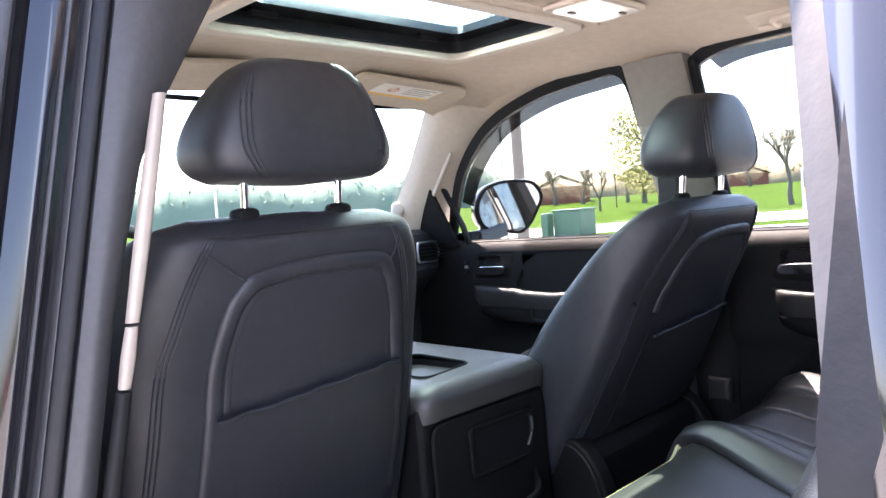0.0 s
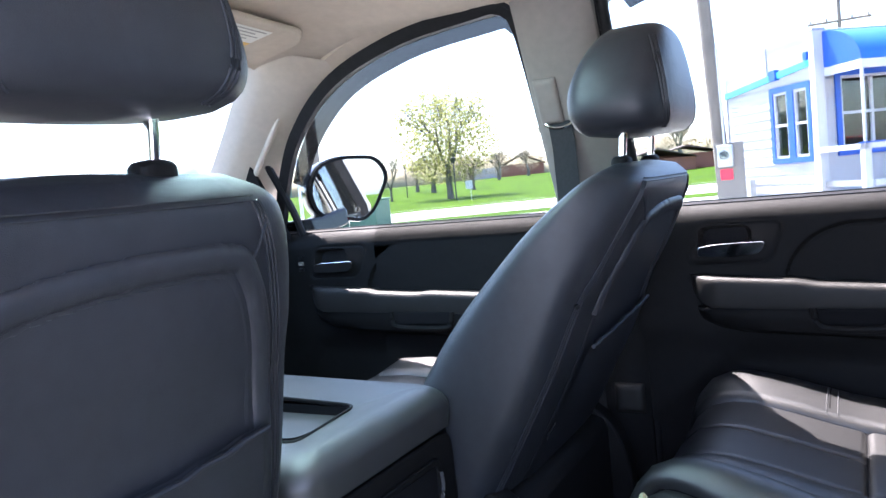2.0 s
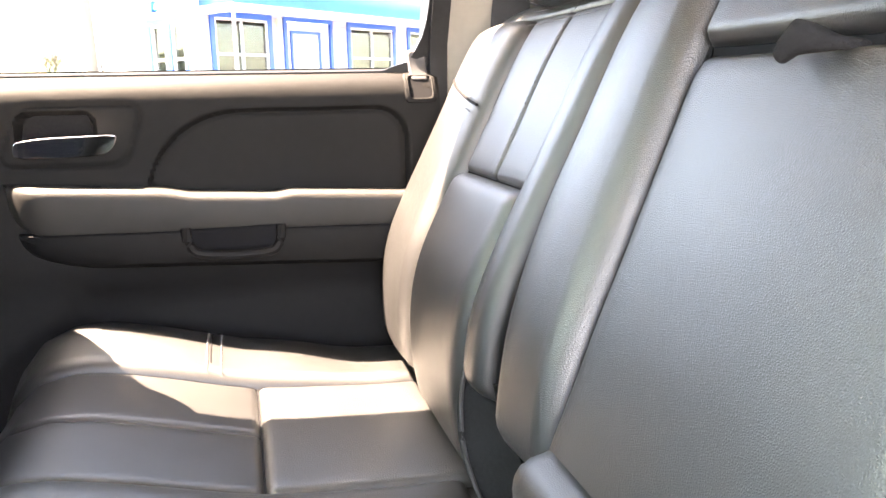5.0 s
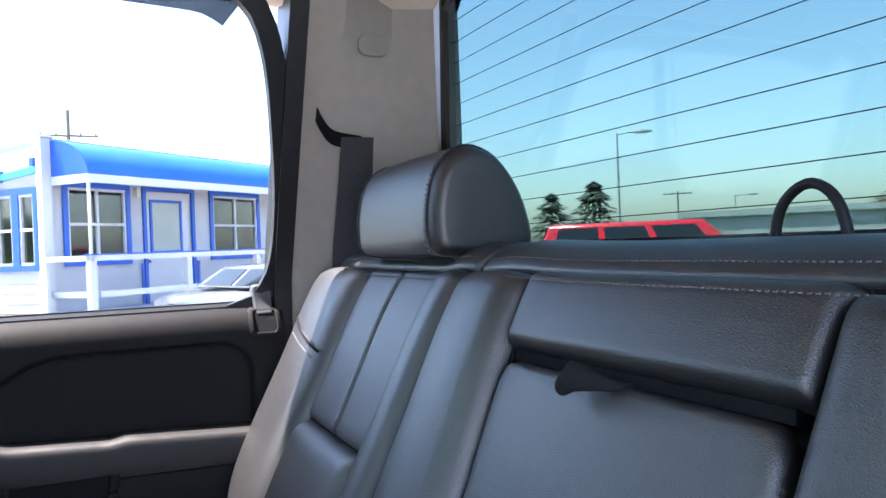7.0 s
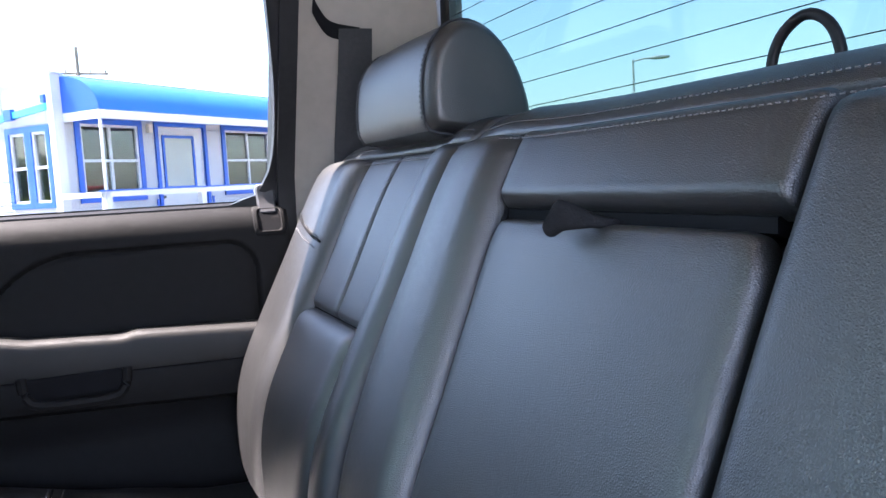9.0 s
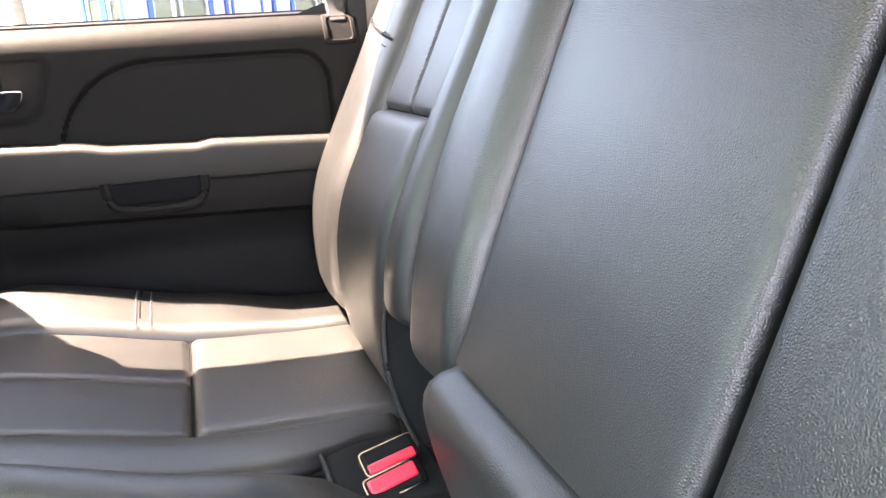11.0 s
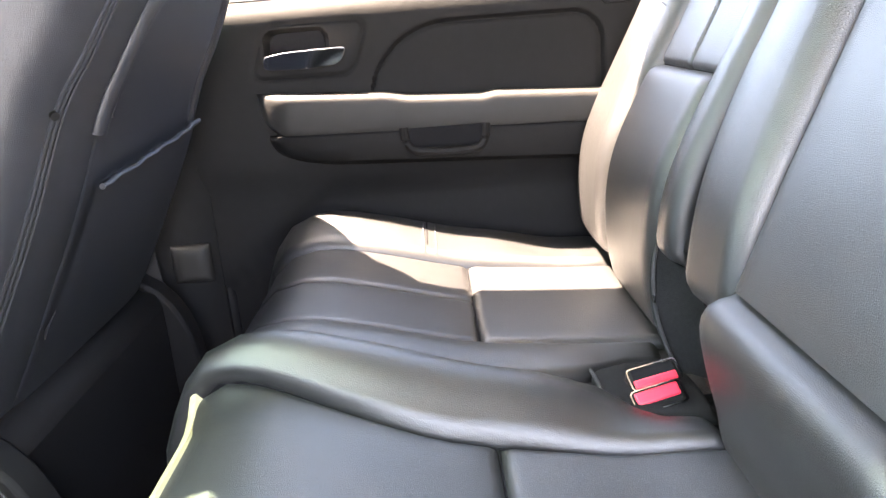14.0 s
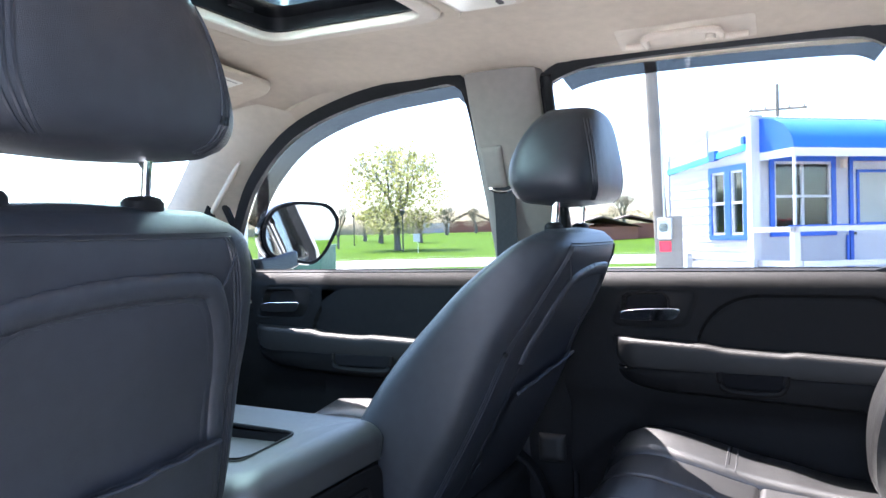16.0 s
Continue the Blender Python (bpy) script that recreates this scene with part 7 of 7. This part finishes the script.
# ---- trees ----
def tree(name, label, az, d, h, spread, leaf, leaves, seed, bare=False, trunk_h=0.16, dome=False):
    rnd = random.Random(seed)
    p = polar(az, d)
    p.z = ground_z(p.x, p.y) - 0.1
    root = thing(name, label, "tree", at=p)
    limbs, tips = bmesh.new(), []
    def grow(a, way, length, r, depth):
        b = a + way * length
        mid = (a + b) / 2 + Vector((rnd.uniform(-1, 1), rnd.uniform(-1, 1), 0)) * length * 0.05
        tube(limbs, [a, mid, b], [r, r * 0.82, r * 0.64], 6 if depth < 2 else 4)
        if depth >= 2:
            tips.extend((mid, b))
        if depth >= 5:
            return
        for k in range(3 if depth < 4 else 2):
            turn = rnd.uniform(0, 2 * math.pi)
            out = Vector((math.cos(turn), math.sin(turn), 0)) * spread
            w = (way * (1.0 if k else 1.5) + out * rnd.uniform(0.35, 0.8) + Vector((0, 0, 0.15))).normalized()
            grow(b, w, length * rnd.uniform(0.66, 0.86), r * rnd.uniform(0.5, 0.66), depth + 1)
    grow(p, Vector((0, 0, 1)), h * trunk_h * 1.25, h * 0.026, 0)
    top = max(t.z for t in tips) - p.z
    part("trunk", limbs, BARK, root, "grey branching trunk")
    if leaves:
        bm = bmesh.new()
        for k in range(leaves):
            c = rnd.choice(tips) + Vector((rnd.gauss(0, 1), rnd.gauss(0, 1), rnd.gauss(0, 1))) * top * 0.04
            if dome and rnd.random() < 0.86:
                w = Vector((rnd.gauss(0, 1), rnd.gauss(0, 1), rnd.gauss(0, 1))).normalized() * rnd.random() ** 0.4
                c = p + Vector((w.x * 0.50 * top, w.y * 0.50 * top, top * (0.57 + 0.43 * w.z)))
            s = top * rnd.uniform(0.009, 0.016)
            u = Vector((rnd.gauss(0, 1), rnd.gauss(0, 1), rnd.gauss(0, 1))).normalized()
            w = u.orthogonal().normalized()
            bm.faces.new([bm.verts.new(c + q) for q in (-u * s, -w * s * 0.7, u * s, w * s * 0.7)])
        part("crown", bm, leaf, root, "fresh small leaves", smooth=False)
    s = h / top
    root.scale = (s, s, s)
    return root


tree("tree", "spreading tree in fresh yellow-green leaf", 61.6, 70, 10.4, 0.95, LEAF_SPRING, 10500, 3, dome=True)
tree("tree", "bare young tree with rusty buds", 57.2, 78, 4.8, 0.7, LEAF_RUST, 500, 5)
tree("tree", "bare tree with reddish buds", 70.2, 60, 6.0, 0.75, LEAF_RUST, 700, 8)
for k, (az, d, h, lf) in enumerate(((60.4, 92, 5.0, LEAF_SPRING), (63.4, 90, 4.2, LEAF_RUST), (59.2, 100, 4.4, LEAF_RUST), (56.0, 105, 5.0, LEAF_RUST), (54.0, 110, 5.5, LEAF_RUST), (65.4, 120, 4.8, LEAF_RUST), (67.6, 130, 5.0, LEAF_RUST), (72.5, 125, 5.0, LEAF_RUST), (78.5, 120, 6.0, LEAF_RUST), (145.5, 70, 4.5, LEAF_RUST))):
    tree("tree", "budding tree at the far edge of the lawn", az, d, h, 1.0, lf, 3600, 20 + k, trunk_h=0.08, dome=True)


def conifer(az, d, h, seed):
    rnd = random.Random(seed)
    p = polar(az, d)
    root = thing("conifer", "tall dark green conifer tree", "tree", at=p, group="conifers")
    part("trunk", cyl(p, p + Vector((0, 0, h * 0.95)), h * 0.02, 8, 0.02), BARK, root, "dark trunk")
    bm = bmesh.new()
    for k in range(1600):
        t = rnd.random() ** 0.7
        z = h * (0.08 + 0.92 * t)
        r = h * 0.60 * (1 - t) ** 0.55 * (0.75 + 0.25 * math.sin(t * 40)) * rnd.uniform(0.5, 1.05)
        a = rnd.uniform(0, 2 * math.pi)
        c = p + Vector((r * math.cos(a), r * math.sin(a), z - r * 0.25))
        u = Vector((math.cos(a), math.sin(a), -0.35)).normalized() * h * 0.05
        w = Vector((-math.sin(a), math.cos(a), rnd.uniform(-0.3, 0.3))) * h * 0.018
        bm.faces.new([bm.verts.new(c + q) for q in (-u, -w, u, w)])
    part("needles", bm, LEAF_DARK, root, "dark needle boughs", smooth=False)


conifer(122.9, 55, 4.7, 1)
conifer(126.0, 55, 5.4, 2)

# far woods ahead, beyond the windscreen
def wood(a0, a1, d, h, seed, lumps, leaves):
    """A belt of trees far off: crowns run together into one uneven mass, with loose clumps along its outline."""
    rnd = random.Random(seed)
    crowns = sorted((rnd.uniform(a0, a1), h * rnd.uniform(0.62, 1.06), rnd.uniform(1.5, 4.0)) for _ in range(lumps))

    def top(az):
        return max([h * 0.6] + [hh * math.sqrt(max(0.0, 1 - ((az - c) / w) ** 2)) for c, hh, w in crowns if abs(az - c) < w])

    def at(az, t):
        g = polar(az, d * (1 + 0.05 * t * t))
        z = top(az) * math.sin(t * math.pi / 2)
        n = noise.noise(Vector((az * 2.3, t * 5, seed))) * 0.6
        return Vector((g.x, g.y, ground_z(g.x, g.y) - 0.4 + z * (1 + 0.06 * n)))

    bm = bmesh.new()
    steps = int((a1 - a0) / 0.16)
    sheet(bm, at, [a0 + (a1 - a0) * k / steps for k in range(steps + 1)], [k / 7 for k in range(8)])
    for k in range(leaves):
        az = rnd.uniform(a0, a1)
        c = at(az, rnd.uniform(0.1, 0.72) ** 0.5) + Vector((0, 0, rnd.uniform(-0.45, 0.06) * h * 0.14))
        u = Vector((rnd.gauss(0, 1), rnd.gauss(0, 1), rnd.gauss(0, 1))).normalized() * h * rnd.uniform(0.02, 0.055)
        q = u.orthogonal() * 0.8
        c += polar(az, 1) * -0.4
        bm.faces.new([bm.verts.new(c + e) for e in (-u, -q, u, q)])
    return bm


# the nearer belt carries its haze as colour
tagged(part("far_wood", wood(-40, 50, 170, 9.6, 4, 110, 900), HAZE_WOOD), "green belt of distant woodland with haze in its colour", "woodland", kind="stuff")
tagged(part("far_wood", wood(49, 84, 240, 8.5, 6, 50, 4000), LEAF_RUST), "pale brown belt of distant budding trees", "woodland", kind="stuff")


# far houses
def house(az, d, w, dep, h, roof_h, wall, label, turn=0):
    p = polar(az, d)
    p.z = ground_z(p.x, p.y) - 0.2
    root = thing("house", label, "house", at=p)
    m = Matrix.Translation(p) @ pose(0, 0, 0, 0, 0, 90 - az + turn)
    part("wall", boxed((-w / 2, -dep / 2, 0), (w / 2, dep / 2, h), m), wall, root, "plain walls", smooth=False)
    bm = bmesh.new()
    loft(bm, [[m @ Vector((x, y, z)) for y, z in ((-dep / 2 - 0.4, h - 0.1), (0, h + roof_h), (dep / 2 + 0.4, h - 0.1), (0, h + roof_h - 0.2))] for x in (-w / 2 - 0.4, w / 2 + 0.4)])
    part("roof", bm, ROOF_SHINGLE, root, "brown pitched roof", smooth=False)
    for k in range(3):
        x = -w / 3 + w / 3 * k
        wn_ = part("window", boxed((x - 0.6, -dep / 2 - 0.05, h * 0.35), (x + 0.6, -dep / 2 + 0.02, h * 0.8), m), WHITE_PAINT, root, "white window frame", smooth=False)
        part("pane", boxed((x - 0.5, -dep / 2 - 0.07, h * 0.4), (x + 0.5, -dep / 2 - 0.051, h * 0.75), m), CAR_GLASS, wn_, "dark pane", smooth=False)


house(75.8, 88, 7, 9, 1.6, 1.2, BRICK, "low red brick building with pitched roof", 25)
house(78.6, 92, 6, 8, 1.8, 1.0, BRICK, "low red brick building with pitched roof", 10)
house(67.2, 150, 11, 8, 2.2, 2.0, BRICK, "distant brick house with brown roof")
house(54.5, 120, 10, 8, 2.6, 1.8, BRICK, "distant brick house with brown roof")
house(64.8, 160, 9, 7, 2.2, 1.6, WHITE_SIDING, "distant pale house with brown roof")
lw = polar(144, 62)
lowb = thing("low_building", "long low white building behind the car park", "building", at=lw)
m = Matrix.Translation(lw) @ pose(0, 0, 0, 0, 0, -(144 - 90) - 8)
part("wall", boxed((-1.5, -13, 0), (4, 13, 2.7), m), WHITE_SIDING, lowb, "white wall", smooth=False)
part("roof", boxed((-1.8, -13.2, 2.7), (4.2, 13.2, 3.15), m), GALV, lowb, "grey metal roof edge", smooth=False)


# ---- parked vehicles ----
def vehicle(name, label, p, turn, paint, length, h_body, h_roof, cab0, cab1):
    """A parked car built along its own x: body, cabin with glass, wheels, lamps."""
    root = thing(name, label, "car", at=(p.x, p.y, 0))
    m = Matrix.Translation(p) @ pose(0, 0, 0, 0, 0, turn)
    hl = length / 2
    sec = lambda x, w, z0, z1: [m @ q for q in ring_se(Vector((x, 0, (z0 + z1) / 2)), Vector((0, 1, 0)), Vector((0, 0, 1)), w, (z1 - z0) / 2, 24, 5)]
    part("body", loft(bmesh.new(), [sec(-hl, 0.80, 0.45, h_body - 0.05), sec(-hl + 0.12, 0.92, 0.38, h_body), sec(0, 0.96, 0.35, h_body + 0.02), sec(hl - 0.9, 0.95, 0.36, h_body - 0.02), sec(hl - 0.15, 0.90, 0.40, h_body - 0.14), sec(hl, 0.78, 0.48, h_body - 0.22)]), paint, root, "painted body")
    rf = lambda x, w, z: [m @ Vector((x, s * w, z)) for s in (-1, 1)]
    bm = bmesh.new()
    lo0, hi0, hi1, lo1 = (cab0, h_body), (cab0 + 0.22, h_roof), (cab1 - 0.55, h_roof), (cab1, h_body)
    rings = [[m @ Vector((x, s * w, z)) for x, z, w in ((lo0[0], lo0[1], 0.90), (hi0[0], hi0[1], 0.72), (hi1[0], hi1[1], 0.72), (lo1[0], lo1[1], 0.90))] for s in (-1, 1)]
    loft(bm, rings)
    cab = part("cabin", bm, paint, root, "painted cabin", bevel=0.06)
    for s in (-1, 1):
        for a, b in ((0.08, 0.33), (0.37, 0.62), (0.66, 0.92)):
            def pt(t, k):
                x = lerp2(lerp2(lo0[0], lo1[0], t), lerp2(hi0[0], hi1[0], t), k)
                return m @ Vector((x, s * (lerp2(0.90, 0.72, k) + 0.004), lerp2(h_body, h_roof, k)))
            bm = bmesh.new()
            loft(bm, [[pt(a, 0.12), pt(b, 0.12), pt(b, 0.84), pt(a, 0.84)], [q + (m.to_3x3() @ Vector((0, s * 0.006, 0))) for q in (pt(a, 0.12), pt(b, 0.12), pt(b, 0.84), pt(a, 0.84))]])
            part("window", bm, CAR_GLASS, cab, "dark glass", smooth=False)
    for x0, z0, x1, z1, nm in ((lo1[0], lo1[1], hi1[0], hi1[1], "windscreen"), (lo0[0], lo0[1], hi0[0], hi0[1], "rear_glass")):
        out = 0.02 if nm == "windscreen" else -0.02
        g = lambda k, s: m @ Vector((lerp2(x0, x1, k) + out, s * lerp2(0.80, 0.62, k), lerp2(z0, z1, k) + 0.01))
        bm = bmesh.new()
        loft(bm, [[g(0.1, -1), g(0.1, 1), g(0.88, 1), g(0.88, -1)], [g(0.1, -1) + Vector((0, 0, 0.01)), g(0.1, 1) + Vector((0, 0, 0.01)), g(0.88, 1) + Vector((0, 0, 0.01)), g(0.88, -1) + Vector((0, 0, 0.01))]])
        part(nm, bm, CAR_GLASS, cab, "dark glass", smooth=False)
    for x in (-hl + 0.85, hl - 0.85):
        for s in (-1, 1):
            w = part("wheel", cyl(m @ Vector((x, s * 0.76, 0.35)), m @ Vector((x, s * 0.97, 0.35)), 0.35, 24), RUBBER, root, "black tyre")
            part("rim", cyl(m @ Vector((x, s * 0.955, 0.35)), m @ Vector((x, s * 0.98, 0.35)), 0.22, 18), SATIN, w, "silver rim")
    for s in (-1, 1):
        part("tail_lamp", boxed((-hl - 0.01, s * 0.80 - 0.08, h_body - 0.42), (-hl + 0.15, s * 0.80 + 0.08, h_body - 0.08), m), RED_PLASTIC, root, "red tail lamp", bevel=0.02)
        part("head_lamp", boxed((hl - 0.2, s * 0.72 - 0.12, h_body - 0.42), (hl - 0.02, s * 0.72 + 0.12, h_body - 0.26), m), LAMP_LENS, root, "clear head lamp", bevel=0.02)


vehicle("parked_car", "red parked estate car behind the fence line", polar(129.0, 15.5), 226, RED_CAR, 4.6, 1.10, 1.655, -2.0, 1.6)
vehicle("parked_car", "silver parked car in front of the kiosk", polar(102.6, 10.4), 20, SILVER_CAR, 4.6, 0.92, 1.20, -1.8, 1.0)
vehicle("parked_car", "silver parked car across the car park", polar(200, 28), 10, SILVER_CAR, 4.6, 0.95, 1.45, -1.9, 1.2)
vehicle("parked_car", "red parked car across the car park", polar(208, 30), 12, RED_CAR, 4.6, 0.95, 1.45, -1.9, 1.2)
